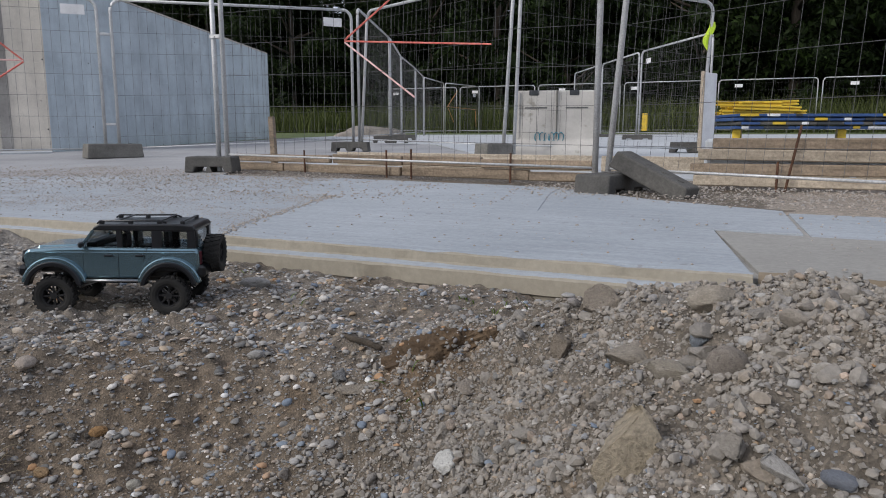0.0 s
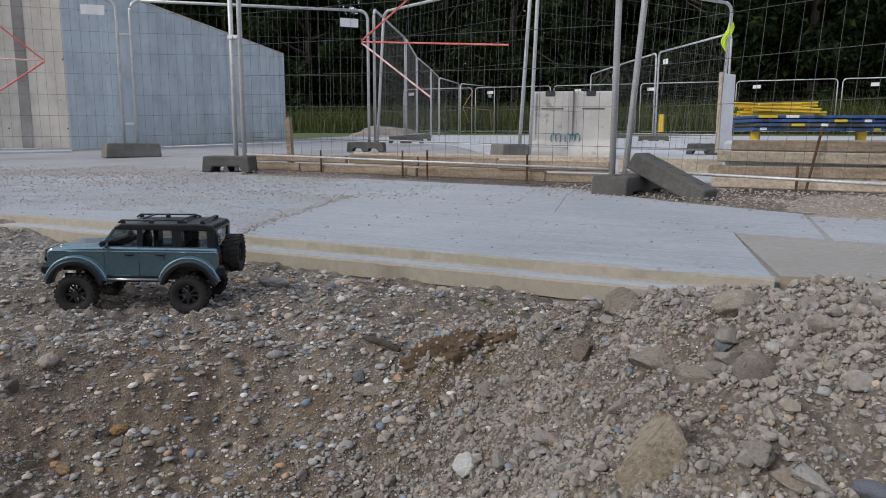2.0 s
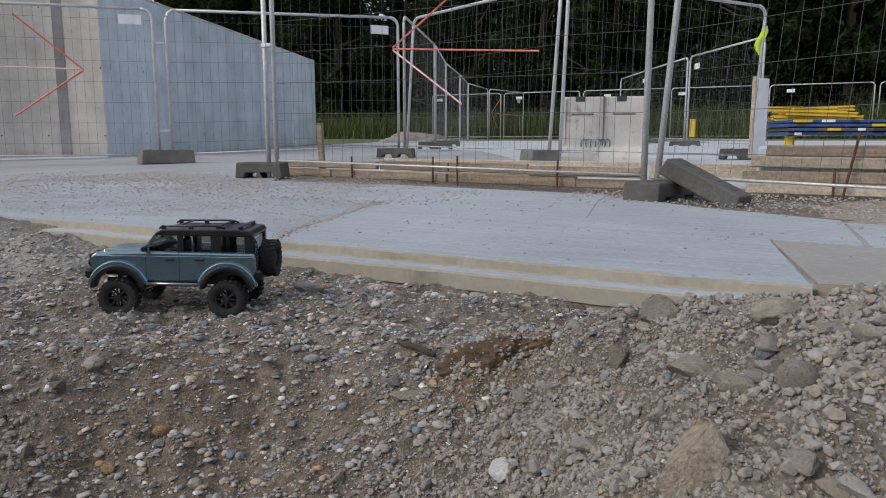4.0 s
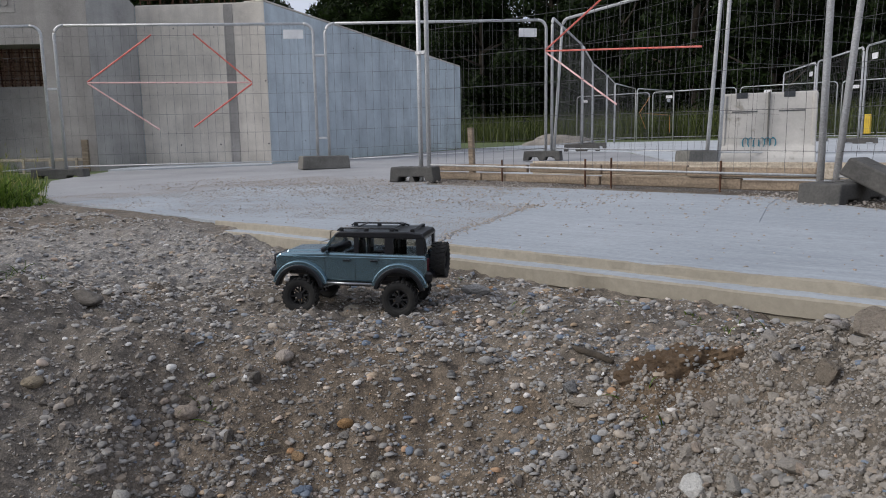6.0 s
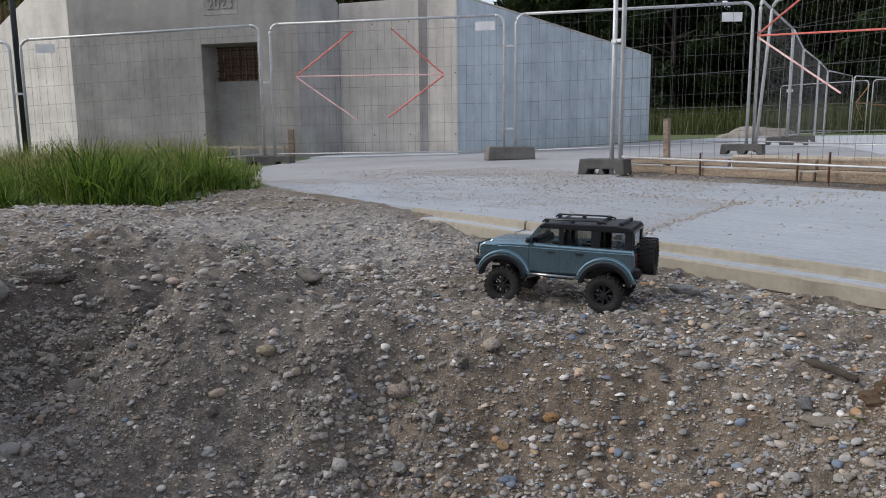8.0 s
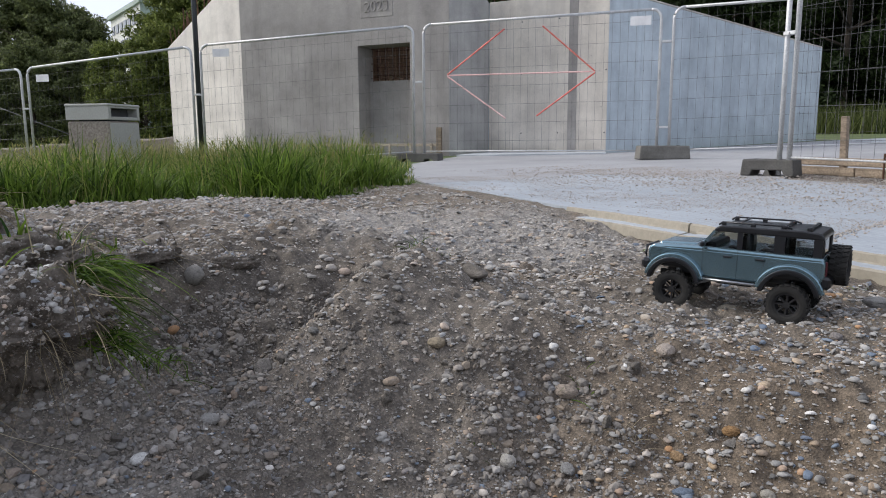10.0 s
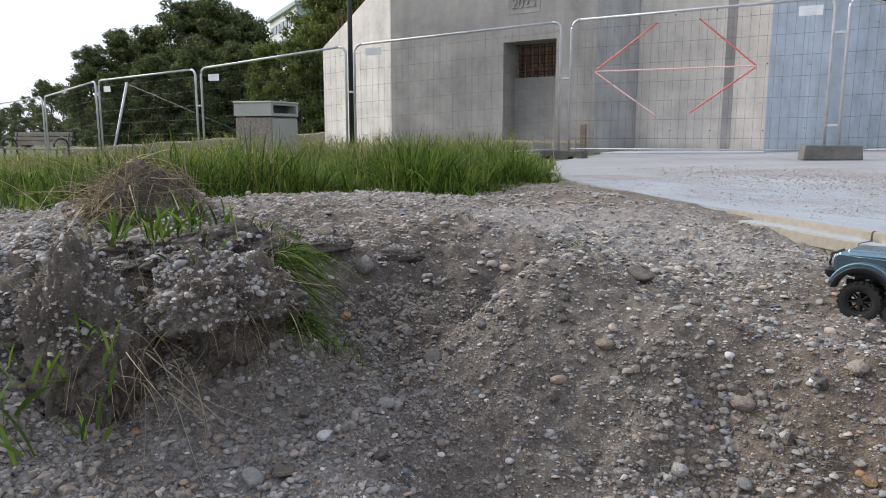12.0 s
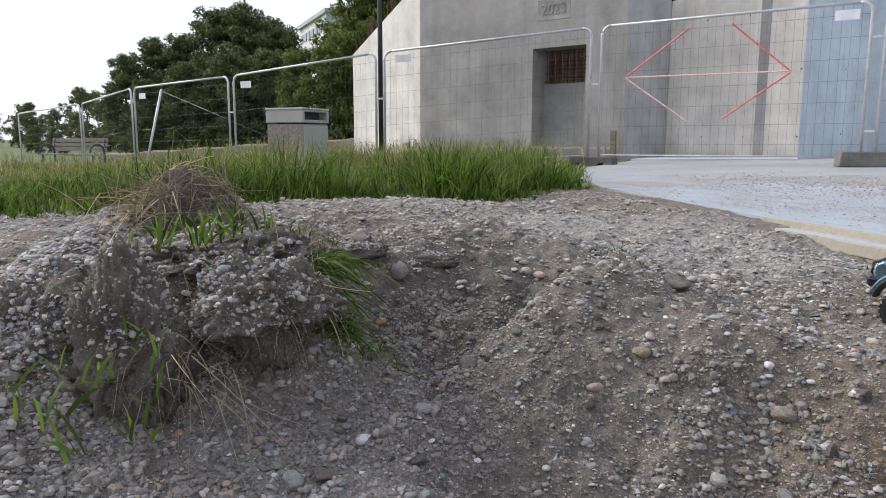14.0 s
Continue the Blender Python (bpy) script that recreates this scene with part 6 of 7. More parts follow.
part("bull_bar", Shape().tube(loop, 0.004, 8), BLACK, truck, smooth=True)
part("rear_bumper", Shape().box((-0.246, 0, 0.112), (0.026, 0.196, 0.034), 0.007), BLACK, truck, "black rear bumper")
part("underbody", Shape().box((0, 0, 0.100), (0.30, 0.13, 0.022), 0.004).box((0.159, 0, 0.13), (0.10, 0.15, 0.05), 0.004).box((-0.159, 0, 0.13), (0.10, 0.15, 0.05), 0.004), BLACK, truck)
part("skid_plate", Shape().box((0, 0, 0.072), (0.10, 0.08, 0.014), 0.003), BLACK, truck)
for x in (-0.159, 0.159):
    ax = Shape().tube([(x, -0.085, 0.044), (x, 0.085, 0.044)], 0.008, 10)
    ax.box((x, 0.012, 0.044), (0.034, 0.036, 0.034), 0.008)
    part("axle", ax, BLACK, truck)
for sx, sy in ((0.0, -0.045), (0.0, 0.045), (-0.09, -0.045), (-0.09, 0.045)):
    st = part("seat", Shape().box((sx, sy, 0.172), (0.045, 0.05, 0.02), 0.005).box((sx - 0.026, sy, 0.195), (0.014, 0.048, 0.045), 0.005), BLACK, truck, "dark moulded seat")
    part("headrest", Shape().box((sx - 0.028, sy, 0.224), (0.010, 0.028, 0.014), 0.003), BLACK, st)
part("dashboard", Shape().box((0.062, 0, 0.183), (0.03, 0.16, 0.022), 0.005), BLACK, truck)


def tyre_mesh(radius, width, rim_r, lugs=22):
    s = Shape()
    prof = [(rim_r, -0.40), (rim_r + 0.006, -0.49), (radius * 0.80, -0.52), (radius * 0.93, -0.49), (radius * 0.955, -0.40), (radius * 0.96, 0.40), (radius * 0.93, 0.49), (radius * 0.80, 0.52), (rim_r + 0.006, 0.49), (rim_r, 0.40)]
    n = 40
    vs = [(r * math.cos(2 * math.pi * k / n), w * width, r * math.sin(2 * math.pi * k / n)) for k in range(n) for r, w in prof]
    m = len(prof)
    s.add(vs, [[k * m + j, k * m + j + 1, ((k + 1) % n) * m + j + 1, ((k + 1) % n) * m + j] for k in range(n) for j in range(m - 1)])
    for k in range(lugs):
        for row, off in ((-0.34, 0), (0.34, 0.5), (0.0, 0.25)):
            a = 2 * math.pi * (k + off) / lugs
            q = Matrix.Rotation(-a, 3, "Y")
            c = q @ Vector((radius * 0.97, row * width, 0))
            size = (radius * 0.075, width * (0.34 if row else 0.26), radius * 0.17)
            s.box(c, size, 0.0008, q @ Matrix.Rotation(0.35 * (1 if row > 0 else -1), 3, "X"))
    return s.mesh("tyre")


def rim_mesh(r, width):
    s = Shape()
    n = 28
    prof = [(r, -0.42), (r * 0.97, -0.44), (r * 0.90, -0.42), (r * 0.86, -0.25), (r * 0.86, 0.25), (r * 0.90, 0.42), (r * 0.97, 0.44), (r, 0.42)]
    m = len(prof)
    vs = [(q * math.cos(2 * math.pi * k / n), w * width, q * math.sin(2 * math.pi * k / n)) for k in range(n) for q, w in prof]
    s.add(vs, [[k * m + j, k * m + j + 1, ((k + 1) % n) * m + j + 1, ((k + 1) % n) * m + j] for k in range(n) for j in range(m - 1)])
    for side_y in (-0.30, 0.30):
        s.tube([(0, side_y * width - 0.004, 0), (0, side_y * width + 0.004, 0)], r * 0.30, 14)
        for k in range(8):
            a = 2 * math.pi * k / 8
            s.box((0.55 * r * math.cos(a), side_y * width, 0.55 * r * math.sin(a)), (0.68 * r, 0.005, 0.16 * r), 0.001, Matrix.Rotation(-a, 3, "Y"))
    return s.mesh("rim")


TYRE_ME, RIM_ME = tyre_mesh(0.056, 0.044, 0.031), rim_mesh(0.032, 0.042)
for x, y, z, tx, tz, nm in ((0.159, -0.099, 0.044, 0, 4, "wheel"), (0.159, 0.099, 0.044, 0, 4, "wheel"), (-0.159, -0.099, 0.044, 0, 0, "wheel"), (-0.159, 0.099, 0.044, 0, 0, "wheel"), (-0.266, 0.0, 0.152, 0, 90, "spare_wheel")):
    hub = part(nm, Shape().tube([(0, -0.016, 0), (0, 0.016, 0)], 0.008, 10), CHROME if nm == "wheel" else RIM, truck, "wheel with chunky mud tyre" if nm == "wheel" else "black spare wheel on the tailgate", m=pose(x, y, z, 0, 30 * x * 10, tz))
    part("tyre", TYRE_ME, TYRE, hub, "black lugged rubber tyre")
    part("rim", RIM_ME, RIM, hub)

# ---- clods of earth with turf ----
CLOD_SOIL = worn("clod_soil", (0.095, 0.079, 0.063), (0.19, 0.164, 0.137), 14, 0.95, 0, 150, 1.0, 0.006, spots=((0.26, 0.24, 0.22), 220, 0.60))
CLOD_CRUMB = stone_material("clod_crumb", True, 0.7, (0.175, 0.152, 0.130))


def strands(r, roots, aim, length, radius, droop=0.6, wild=0.5, steps=6, curl=0.35):
    """Thin three-sided stalks from roots along aim, sagging under their weight."""
    n = len(roots)
    t = np.linspace(0, 1, steps)
    d = aim + r.normal(0, wild, (n, 3))
    d /= np.linalg.norm(d, axis=1)[:, None]
    bend = r.normal(0, curl, (n, 3))
    c = roots[:, None] + length[:, None, None] * (d[:, None] * t[None, :, None] + bend[:, None] * (t ** 2)[None, :, None])
    c[..., 2] -= droop * length[:, None] * (t ** 2)[None]
    side = np.cross(d, np.array([0.3, 0.2, 1.0]))
    side /= np.linalg.norm(side, axis=1)[:, None] + 1e-6
    up = np.cross(side, d)
    rad = radius[:, None] * (1 - 0.75 * t[None])
    rings = [c + rad[..., None] * (math.cos(a) * side + math.sin(a) * up)[:, None] for a in (0.0, 2.09, 4.19)]
    v = np.stack(rings, 2).reshape(n, steps * 3, 3)
    q = np.array([[3 * i + k, 3 * i + (k + 1) % 3, 3 * i + 3 + (k + 1) % 3, 3 * i + 3 + k] for i in range(steps - 1) for k in range(3)])
    f = q[None] + (np.arange(n) * steps * 3)[:, None, None]
    return v.reshape(-1, 3), f.reshape(-1, 4)


def leaves(r, roots, length, width, aim=(0, 0, 1), droop=0.7, wild=0.5, steps=7):
    """Broad arching grass leaves."""
    n = len(roots)
    t = np.linspace(0, 1, steps)
    d = np.array(aim) + r.normal(0, wild, (n, 3))
    d /= np.linalg.norm(d, axis=1)[:, None]
    c = roots[:, None] + length[:, None, None] * d[:, None] * t[None, :, None]
    flat = np.stack([d[:, 0], d[:, 1], 0 * d[:, 0]], 1) + r.normal(0, 0.15, (n, 3)) * np.array([1, 1, 0])
    c = c + (droop * length)[:, None, None] * 0.5 * flat[:, None] * (t ** 2)[None, :, None]
    c[..., 2] -= (droop * length)[:, None] * (t ** 2.2)[None]
    side = np.cross(d, r.normal(0, 1, (n, 3)))
    side /= np.linalg.norm(side, axis=1)[:, None] + 1e-6
    half = 0.5 * width[:, None] * np.clip(1.15 - t ** 1.8 - 0.15, 0, 1)[None] ** 0.7 * (0.6 + 0.4 * np.minimum(1, 3 * t))[None]
    v = np.stack([c - half[..., None] * side[:, None], c + half[..., None] * side[:, None]], 2).reshape(n, steps * 2, 3)
    q = np.array([[2 * i, 2 * i + 1, 2 * i + 3, 2 * i + 2] for i in range(steps - 1)])
    f = q[None] + (np.arange(n) * steps * 2)[:, None, None]
    return v.reshape(-1, 3), f.reshape(-1, 4)




LEDGE = (-0.435, 1.395, -0.07, 8)


def clod(name, x, y, z, size, seed, label, turf=0, straw=0, stones=0, turn=0, level=5, roots=0, low=0.22, under=0.0):
    r = np.random.default_rng(seed)
    v, f = ico(level)
    s = 7.3 * seed
    q = v * (1 + 0.30 * noise3(v * 1.2 + s) + 0.20 * noise3(v * 2.6 + s) + 0.17 * (0.4 - np.abs(noise3(v * 4.6 + s))))[:, None]
    fine = 0.14 * (0.4 - np.abs(noise3(v * 8.5 + s))) + 0.075 * noise3(v * 15 + s) + 0.055 * noise3(v * 28 + s)
    crack = 0.24 * np.exp(-((noise3(v * 3.1 + s + 9) / 0.045) ** 2)) * np.clip(0.6 - v[:, 2], 0, 1)
    q = q * (1 + fine - crack)[:, None]
    # washed out below, so that the crust overhangs
    q[:, :2] *= 1 - under * smooth01(0.02, -0.30, v[:, 2] + 0.15 * noise3(v * 2.4 + s + 2))[:, None]
    ob = thing(name, pose(x, y, z, 0, 0, turn), label, "earth clod", "turf clods")
    q = q * np.array(size)
    lump = new("lump", fast_mesh("lump", q, f, CLOD_SOIL))
    lump.parent = ob
    high = np.nonzero(v[:, 2] > 0.22)[0]
    if stones:
        crust = np.nonzero(v[:, 2] > low)[0]
        near = 0.5 + 0.5 * noise3(v[crust] * 2.2 + s + 4)
        w = near ** 2 * (0.35 - low + v[crust, 2])
        i = r.choice(crust, stones, p=w / w.sum())
        sz = 0.0024 + 0.0082 * r.uniform(0, 1, stones) ** 2.6
        sv, sf = pebbles(r, q[i] - v[i] * (0.45 * sz)[:, None], sz, ICO1, 0.06, (0.5, 0.9), 0.7)
        so = new("gravel_crust", fast_mesh("gravel_crust", sv, sf, PEBBLE_PALE))
        so.parent = ob
        tagged(so, "pebbles stuck in the clod", kind="stuff")
        i = r.choice(np.nonzero(v[:, 2] > -0.5)[0], 2 * stones)
        sz = r.uniform(0.0012, 0.0036, 2 * stones)
        sv, sf = pebbles(r, q[i], sz, OCTA, 0.16, (0.6, 1.0), 1.2)
        so = new("grit_crust", fast_mesh("grit_crust", sv, sf, CLOD_CRUMB, False))
        so.parent = ob
        tagged(so, "earth crumbs and grit on the clod", kind="stuff")
    if turf:
        i = r.choice(high, turf)
        bv, bf = leaves(r, q[i] - 0.004 * v[i], r.uniform(0.04, 0.13, turf), r.uniform(0.003, 0.007, turf), (0, 0, 1), 0.5, 0.45)
        g = new("turf", fast_mesh("turf", bv, bf, GRASS, False))
        g.parent = ob
        tagged(g, "fresh green grass blades", kind="stuff")
    if straw:
        i = r.choice(high, straw)
        flat = np.cross(v[i], r.normal(0, 1, (straw, 3)))
        flat /= np.linalg.norm(flat, axis=1)[:, None]
        bv, bf = strands(r, q[i] * 1.01, flat + 0.22 * v[i], r.uniform(0.04, 0.14, straw), r.uniform(0.0007, 0.0017, straw), 0.18, 0.25, curl=0.14)
        g = new("straw", fast_mesh("straw", bv, bf, STRAW, True))
        g.parent = ob
        tagged(g, "matted dry straw", kind="stuff")
    if roots:
        i = r.choice(np.nonzero((v[:, 2] < 0.35) & (v[:, 2] > -0.5))[0], roots)
        bv, bf = strands(r, q[i], v[i] * np.array([1, 1, 0.1]) + np.array([0, 0, -0.5]), r.uniform(0.03, 0.11, roots), r.uniform(0.0005, 0.0012, roots), 0.7, 0.3)
        g = new("root_hairs", fast_mesh("root_hairs", bv, bf, STRAW, True))
        g.parent = ob
        tagged(g, "pale root hairs hanging from the clod", kind="stuff")
    return ob


clod("turf_clod", -2.06, -0.47, 0.160, (0.13, 0.135, 0.120), 1, "upturned sod covered with dry straw", straw=850, roots=60, turn=20, level=5)
clod("turf_clod", -1.56, -0.25, 0.02, (0.125, 0.15, 0.125), 2, "lumpy earth clod studded with pebbles", turf=10, straw=30, stones=2300, roots=90, level=6, low=-0.15, under=0.45)
clod("turf_clod", -1.53, -0.51, -0.05, (0.115, 0.105, 0.195), 3, "dark earth clod with hanging roots", turf=6, straw=16, stones=800, roots=60, level=6, low=0.20, under=0.12)
clod("turf_clod", -1.80, -0.36, 0.10, (0.19, 0.21, 0.085), 4, "earth clod with green grass and pebbles on top", turf=70, straw=50, stones=1700, roots=20, level=6, under=0.25)
clod("turf_clod", -1.88, -0.14, 0.03, (0.16, 0.085, 0.11), 5, "turf edge with grass hanging over the pit", turf=50, straw=160, stones=60, roots=60)
clod("turf_clod", -1.62, -0.72, -0.03, (0.17, 0.15, 0.11), 6, "pebbly earth clod at the heap's side", turf=6, straw=20, stones=2600, roots=10, level=6, low=-0.6)
clod("turf_clod", -1.52, -0.92, -0.07, (0.20, 0.20, 0.13), 9, "pebbly earth shoulder of the heap", turf=10, straw=20, stones=2200, roots=10, low=-0.6)
clod("turf_clod", -2.24, -0.03, 0.035, (0.075, 0.15, 0.055), 12, "crumbling rim of dark earth above the pit", turf=4, straw=12, stones=420, roots=30, turn=8, under=0.5)
clod("turf_clod", -2.30, 0.20, -0.015, (0.06, 0.14, 0.045), 14, "thin crumbling rim of dark earth above the pit", straw=6, stones=380, roots=16, turn=-14, under=0.5)


# the little ledge of ochre clay
CLAY = worn("ochre_clay", (0.07, 0.045, 0.026), (0.135, 0.09, 0.052), 16, 0.95, 0, 120, 1.0, 0.006)
v, f = ico(6)
q = v * (1 + 0.25 * noise3(v * 1.6 + 31))[:, None] * np.array([0.135, 0.036, 0.040])
q = q + v * (0.014 * noise3(q * 38 + 31) + 0.010 * (0.4 - np.abs(noise3(q * 75 + 31))) + 0.006 * noise3(q * 150 + 31))[:, None]
ledge = new("clay_ledge", fast_mesh("clay_ledge", q, f, CLAY))
ledge.parent = ground
ledge["label"] = "crumbling ledge of ochre clay"
ledge.matrix_basis = pose(LEDGE[0], LEDGE[1], LEDGE[2], 0, -22, LEDGE[3])

i = np.random.default_rng(44).choice(len(q), 260)
sv, sf = pebbles(np.random.default_rng(45), q[i], 0.0022 + 0.0045 * np.random.default_rng(46).uniform(0, 1, 260) ** 2, ico(2), 0.08, (0.5, 0.9), 0.7)
crust = new("gravel_crust", fast_mesh("gravel_crust", sv, sf, PEBBLE))
crust.parent = ledge
tagged(crust, "pebbles stuck in the clay", kind="stuff")

# long loose stalks over the sod
r = np.random.default_rng(15)
at = np.array([-1.98, -0.52, 0.215]) + r.normal(0, 1, (90, 3)) * np.array([0.06, 0.08, 0.03])
v, f = strands(r, at, np.array([0.35, -0.35, 0.45]), r.uniform(0.07, 0.22, 90), r.uniform(0.0010, 0.0022, 90), 0.15, 0.75, curl=0.06)
tagged(new("dry_stalks", fast_mesh("dry_stalks", v, f, STRAW_PALE, True)), "pale dry stalks sticking out of the sod", "dry grass", "dry stalks", "stuff")


# green tufts on the slopes
def tuft(x, y, n, h, w, label, mat=None, z=None, spread=0.02, aim=(0, 0, 1), droop=0.55, wild=0.4):
    r = np.random.default_rng(int(abs(x * 971 + y * 577)))
    px, py = x + r.normal(0, spread, n), y + r.normal(0, spread, n)
    pz = ground_z(px, py) - 0.004 if z is None else np.full(n, z) + r.normal(0, spread * 0.6, n)
    v, f = leaves(r, np.stack([px, py, pz], 1), r.uniform(0.45, 1.0, n) * h, r.uniform(0.6, 1.0, n) * w, aim, droop, wild)
    return tagged(new("grass_tuft", fast_mesh("grass_tuft", v, f, mat or GRASS, False)), label, "grass tuft", "grass tufts", "stuff")


for x, y, n, h, w, sp in ((-1.70, -0.10, 70, 0.14, 0.005, 0.04), (-1.82, 0.0, 60, 0.11, 0.004, 0.05), (-0.37, 1.83, 14, 0.10, 0.003, 0.03), (-0.60, 1.93, 6, 0.05, 0.006, 0.012),
                          (-0.80, 1.93, 5, 0.05, 0.006, 0.012), (-0.45, 1.30, 10, 0.07, 0.004, 0.03), (-1.42, 1.96, 4, 0.06, 0.003, 0.01), (-0.50, 1.85, 16, 0.06, 0.004, 0.04),
                          (-2.05, 0.86, 8, 0.07, 0.003, 0.03), (-1.95, 0.80, 7, 0.06, 0.004, 0.02), (-1.30, 0.60, 10, 0.06, 0.002, 0.02), (-2.3, 1.90, 6, 0.04, 0.006, 0.01), (-1.0, 1.66, 5, 0.07, 0.003, 0.01)):
    tuft(x, y, n, h, w, "small tuft of grass growing in the gravel", spread=sp)
tuft(-2.016, 0.762, 16, 0.10, 0.003, "thin green weed in the gravel", spread=0.02, wild=0.6)
tuft(-1.169, 0.892, 26, 0.10, 0.002, "withered weed on the pit slope", STRAW, spread=0.02, wild=0.6)
tuft(-1.30, 0.86, 16, 0.06, 0.003, "small green weed on the pit slope", spread=0.02, wild=0.6)
# broad young leaves on the heap's face
for x, y, z, n, h, w in ((-1.28, -0.59, -0.08, 4, 0.15, 0.011), (-1.36, -0.585, -0.03, 3, 0.12, 0.010), (-1.35, -0.51, -0.02, 2, 0.09, 0.010), (-1.40, -0.47, 0.02, 4, 0.09, 0.008), (-1.27, -0.45, -0.11, 6, 0.12, 0.010),
                         (-1.30, -0.43, -0.07, 5, 0.11, 0.009), (-1.26, -0.66, -0.12, 3, 0.13, 0.010), (-1.60, -0.38, 0.165, 14, 0.13, 0.010), (-1.66, -0.31, 0.17, 16, 0.14, 0.010), (-1.62, -0.45, 0.165, 10, 0.10, 0.010), (-1.70, -0.25, 0.16, 12, 0.12, 0.009), (-1.52, -0.50, 0.13, 5, 0.09, 0.008), (-1.33, -0.41, 0.0, 3, 0.11, 0.009),
                         (-1.26, -0.62, -0.06, 2, 0.13, 0.009), (-1.31, -0.655, -0.03, 2, 0.12, 0.009), (-1.34, -0.545, -0.03, 3, 0.13, 0.010), (-1.24, -0.53, -0.12, 5, 0.14, 0.010)):
    tuft(x, y, n, h, w, "broad green grass leaves sprouting from the heap", z=z, spread=0.015, wild=0.30, droop=0.28)
# lush grass hanging over the right lip of the heap
for x, y, z, n in ((-1.66, -0.14, 0.10, 70), (-1.63, -0.12, 0.04, 80), (-1.60, -0.105, -0.03, 70), (-1.74, -0.10, 0.10, 70)):
    tuft(x, y, n, 0.125, 0.0055, "long green and yellow grass hanging over the lip", z=z, spread=0.02, aim=(0.25, 0.45, 0.55), droop=1.0, wild=0.3)
for x, y, z, n, h in ((-1.60, -0.13, 0.08, 22, 0.14), (-1.43, -0.40, -0.02, 16, 0.16), (-1.40, -0.36, -0.05, 12, 0.20), (-1.41, -0.30, -0.08, 8, 0.17), (-1.55, -0.16, 0.10, 14, 0.12)):
    r = np.random.default_rng(int(-x * 1000))
    roots_at = np.array([x, y, z]) + r.normal(0, 0.025, (n, 3))
    v, f = strands(r, roots_at, np.array([0.5, 0.35, -0.2]), r.uniform(0.4, 1.0, n) * h, r.uniform(0.0008, 0.0017, n), 0.6, 0.35)
    tagged(new("dry_stalks", fast_mesh("dry_stalks", v, f, STRAW_PALE if h > 0.15 else STRAW, True)), "dry roots and stalks trailing down the slope", "dry grass", "dry stalks", "stuff")

# ---- marked stones ----
def special(x, y, size, shape, color, rugged=False, turn=0, sink=0.25, tilt=0, label=""):
    me = stone_mesh(40 + int(abs(x * 100)) % 7, 1.0 if rugged else 0.4, 4)
    me.materials.clear()
    c = color
    me.materials.append(worn("stone_face", tuple(0.8 * v for v in c), tuple(1.15 * v for v in c), 2.2, 0.88, 0, 11, 0.8, 0.006, spots=(tuple(0.55 * v for v in c), 3.1, 0.60)))
    ob = lay_stone(me, x, y, size, shape, turn, sink, tilt)
    if label:
        ob["label"] = label
    return ob


special(0.0495, 0.845, 0.056, (1.1, 0.85, 1.20), (0.33, 0.28, 0.205), True, 20, 0.33, 12, "large dusty yellowish rock")
special(-0.315, 1.148, 0.029, (1.0, 0.95, 0.85), (0.58, 0.57, 0.54), True, 0, 0.2, 0, "rounded whitish stone")
special(0.097, 1.042, 0.015, (0.9, 0.8, 1.25), (0.22, 0.245, 0.27), True, 60, 0.15, 0, "blue-grey stone")
special(0.135, 0.940, 0.020, (1.1, 0.9, 1.0), (0.27, 0.235, 0.20), False, 10, 0.2, 0, "round grey stone")
special(0.005, 1.112, 0.042, (1.3, 0.8, 0.55), (0.29, 0.255, 0.21), True, 20, 0.3, 14, "flat dusty rock")
special(0.065, 0.987, 0.030, (1.4, 0.75, 0.5), (0.27, 0.24, 0.195), True, 150, 0.3, 8, "flat dusty brown rock")
special(-0.105, 1.353, 0.042, (1.1, 0.9, 0.95), (0.24, 0.205, 0.165), True, 30, 0.42, 0, "rugged brown earth lump on the crest")
special(0.109, 1.217, 0.040, (1.2, 0.9, 0.7), (0.34, 0.30, 0.245), True, 200, 0.35, 0, "pale dusty rock on the crest")
special(0.02, 1.27, 0.026, (1.2, 0.9, 0.8), (0.33, 0.30, 0.255), True, 100, 0.35, 0, "dusty lump of spoil on the crest")
special(0.19, 1.16, 0.028, (1.3, 0.9, 0.8), (0.31, 0.275, 0.225), True, 70, 0.35, 0, "dusty lump of spoil on the crest")
special(0.189, 0.793, 0.025, (1.9, 0.7, 0.5), (0.40, 0.38, 0.35), True, 120, 0.2, 15, "long pale stone slab")
special(-0.345, 1.212, 0.027, (1.1, 0.9, 0.8), (0.32, 0.29, 0.25), True, 250, 0.2, 0)
special(-0.238, 1.130, 0.021, (1.1, 0.9, 0.7), (0.34, 0.32, 0.285), True, 130, 0.2, 0)
special(-0.140, 1.268, 0.028, (0.8, 0.9, 1.1), (0.22, 0.185, 0.145), True, 130, 0.3, 0, "brown earth lump")
special(-0.584, 1.318, 0.030, (1.6, 0.7, 0.45), (0.27, 0.235, 0.19), True, 35, 0.2, 12, "flat angular brown stone")
special(-0.637, 1.325, 0.024, (1.0, 0.8, 1.0), (0.17, 0.17, 0.17), True, 10, 0.15, 0, "angular dark grey stone")
special(-1.685, 0.236, 0.029, (1.1, 0.9, 0.8), (0.15, 0.138, 0.125), False, 0, 0.12, 0, "round dark stone in the pit")
special(-2.203, 0.140, 0.031, (1.0, 0.9, 0.95), (0.27, 0.255, 0.23), False, 0, 0.15, 0, "round grey stone on the pit's edge")
special(-1.323, -0.196, 0.027, (1.1, 0.8, 0.6), (0.40, 0.385, 0.36), False, 30, 0.2, 0, "smooth pale stone")
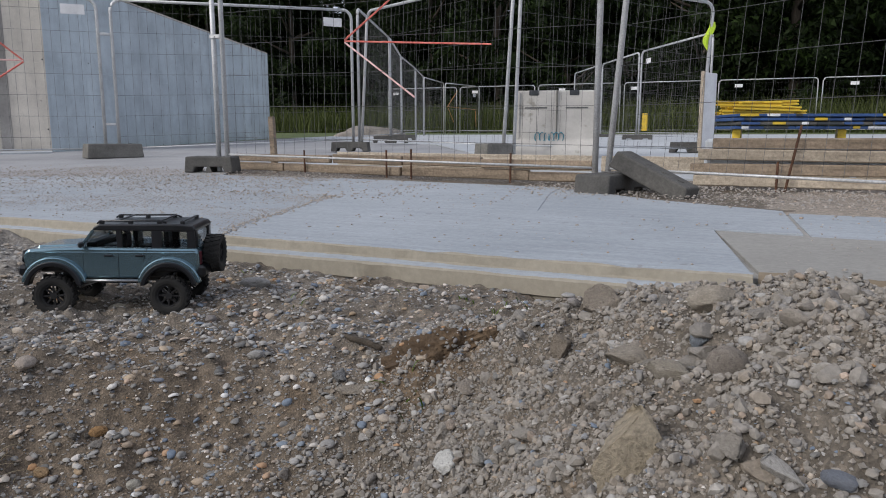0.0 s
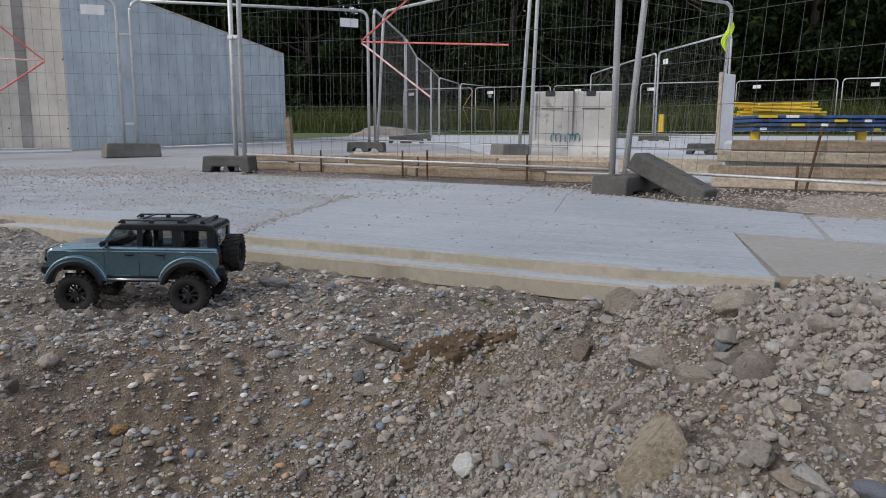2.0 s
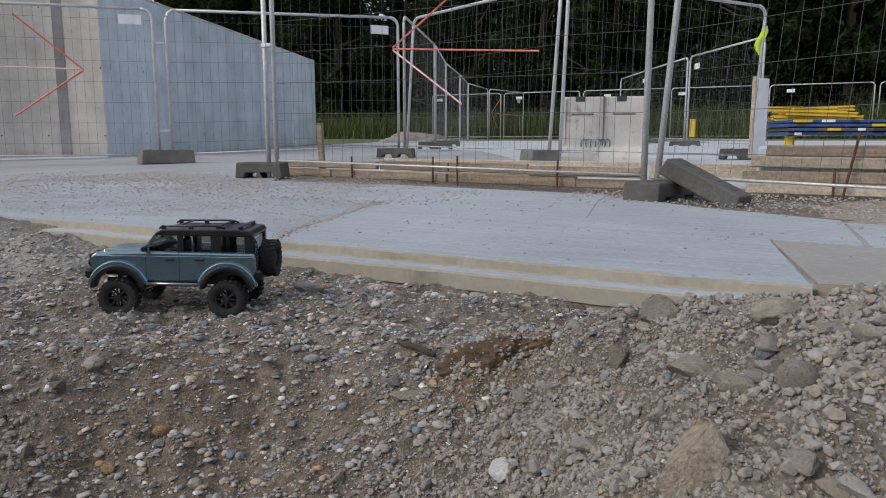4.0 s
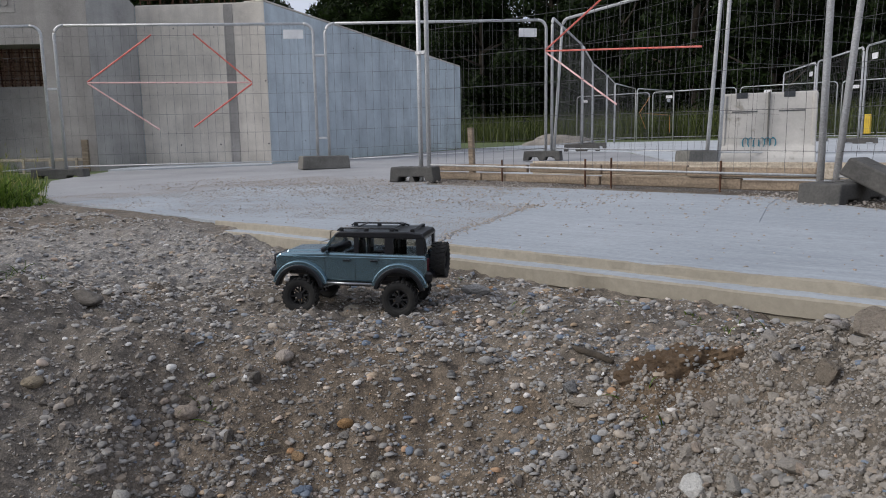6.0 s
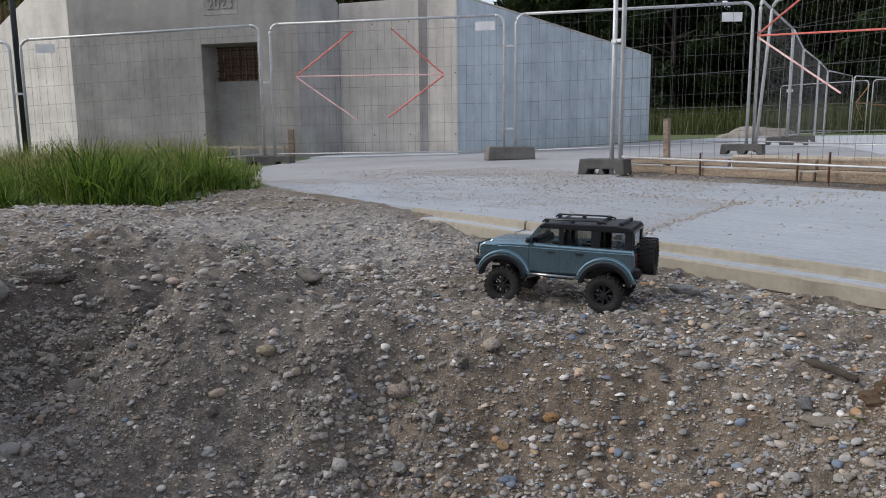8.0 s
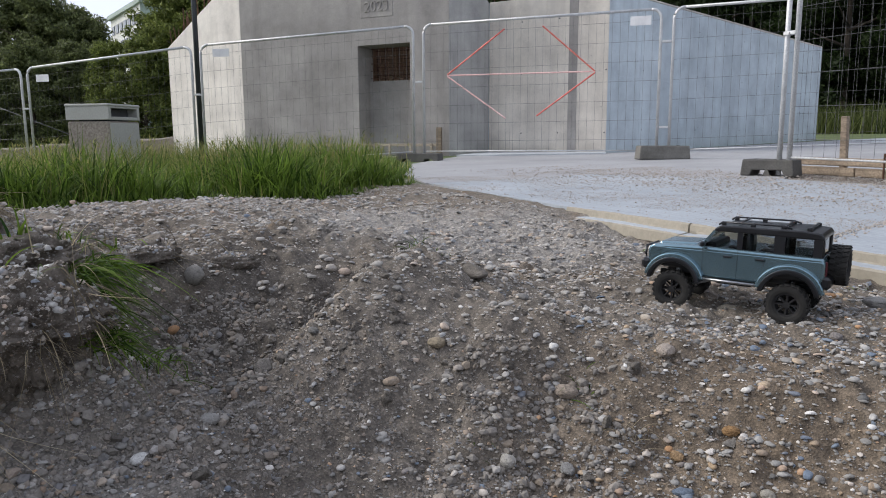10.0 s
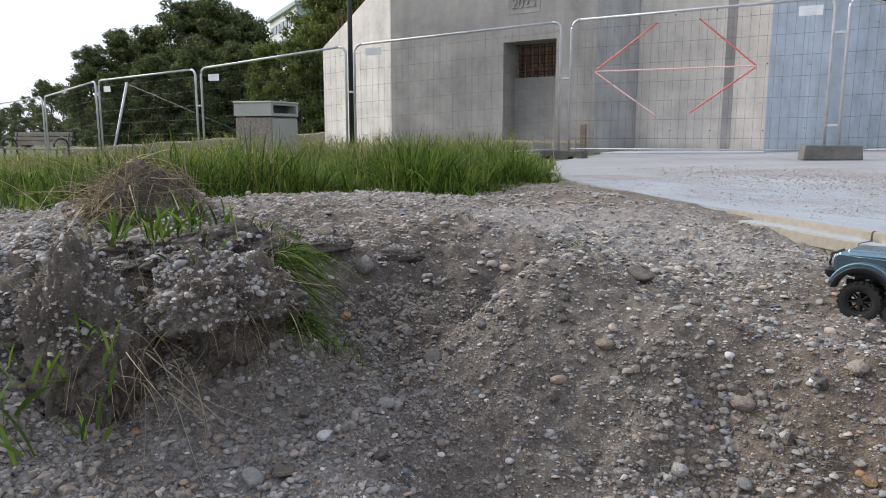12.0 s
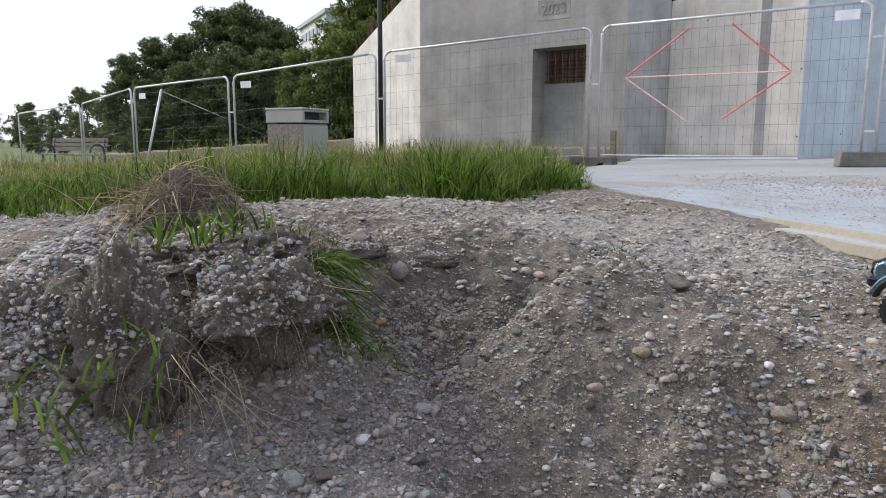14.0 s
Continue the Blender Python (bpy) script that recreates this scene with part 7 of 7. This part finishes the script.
special(-1.318, -0.136, 0.028, (1.0, 0.9, 0.7), (0.20, 0.165, 0.13), True, 10, 0.2, 0, "rough brown stone")
special(-1.315, 0.834, 0.024, (1.2, 0.9, 0.7), (0.33, 0.275, 0.225), False, 30, 0.2, 0, "pinkish brown stone")
special(-1.468, 1.490, 0.025, (1.3, 0.8, 0.55), (0.40, 0.36, 0.29), False, 40, 0.2, 0, "flat tan stone under the truck")
special(-1.224, 1.038, 0.027, (1.4, 0.75, 0.55), (0.38, 0.325, 0.275), False, 130, 0.2, 0, "long pinkish stone")
special(-1.248, 0.646, 0.018, (1.1, 0.9, 0.8), (0.46, 0.44, 0.40), False, 0, 0.1, 0, "round pale stone")
special(-1.193, 0.756, 0.017, (1.1, 0.9, 0.8), (0.28, 0.275, 0.265), False, 0, 0.1, 0)
special(-1.508, 0.602, 0.019, (1.2, 0.9, 0.7), (0.32, 0.265, 0.185), False, 60, 0.25, 0, "tan stone")
special(-1.045, 1.056, 0.015, (1.2, 0.9, 0.7), (0.38, 0.225, 0.10), False, 60, 0.2, 0, "orange-brown pebble")
special(-1.095, 0.962, 0.015, (1.2, 0.9, 0.7), (0.36, 0.24, 0.13), False, 160, 0.2, 0)
special(-0.928, 1.032, 0.015, (1.0, 0.9, 0.8), (0.44, 0.41, 0.35), False, 0, 0.1, 0)
special(-1.205, 1.748, 0.030, (1.5, 0.8, 0.55), (0.36, 0.345, 0.32), False, 15, 0.2, 0, "flat pale pebble on gravel")
for x, y, size, turn in ((-1.745, 2.135, 0.034, 10), (-1.725, 2.085, 0.024, 80), (-1.77, 2.08, 0.020, 140), (-1.70, 2.06, 0.017, 200), (-1.78, 2.04, 0.014, 30)):
    special(x, y, size, (1.2, 0.9, 0.8), (0.33, 0.305, 0.26), True, turn, 0.1, 15, "broken lump from the kerb's corner")
# loose lumps of earth about the pit
lr = np.random.default_rng(61)
LUMPS = [stone_mesh(60 + k, 1.3, 3) for k in range(4)]
for me in LUMPS:
    me.materials.clear()
    me.materials.append(worn("earth_lump", (0.105, 0.092, 0.079), (0.20, 0.18, 0.155), 2.4, 0.95, 0, 9, 0.9, 0.006))
for k in range(170):
    a, q = lr.uniform(0, 6.28), lr.uniform(0, 1) ** 0.6
    ob = lay_stone(LUMPS[k % 4], -1.55 + 0.95 * q * math.cos(a), 0.45 + 0.75 * q * math.sin(a), 0.007 + 0.015 * lr.uniform(0, 1) ** 2.2, (1.1, 0.9, 0.8), lr.uniform(0, 360), lr.uniform(0.2, 0.4), lr.normal(0, 20))
    ob.name = "earth_lump"
ob = lay_stone(LUMPS[1], -1.833, 0.860, 0.042, (1.5, 0.8, 0.6), 20, 0.25)
ob.name = "earth_lump"
stick = tagged(part("stick", Shape().tube([(-0.765, 1.484, -0.090), (-0.68, 1.448, -0.086), (-0.62, 1.412, -0.078), (-0.575, 1.392, -0.080)], [0.005, 0.0075, 0.008, 0.006], 8), BARK, smooth=True), "short dark weathered stick on the gravel", "stick")
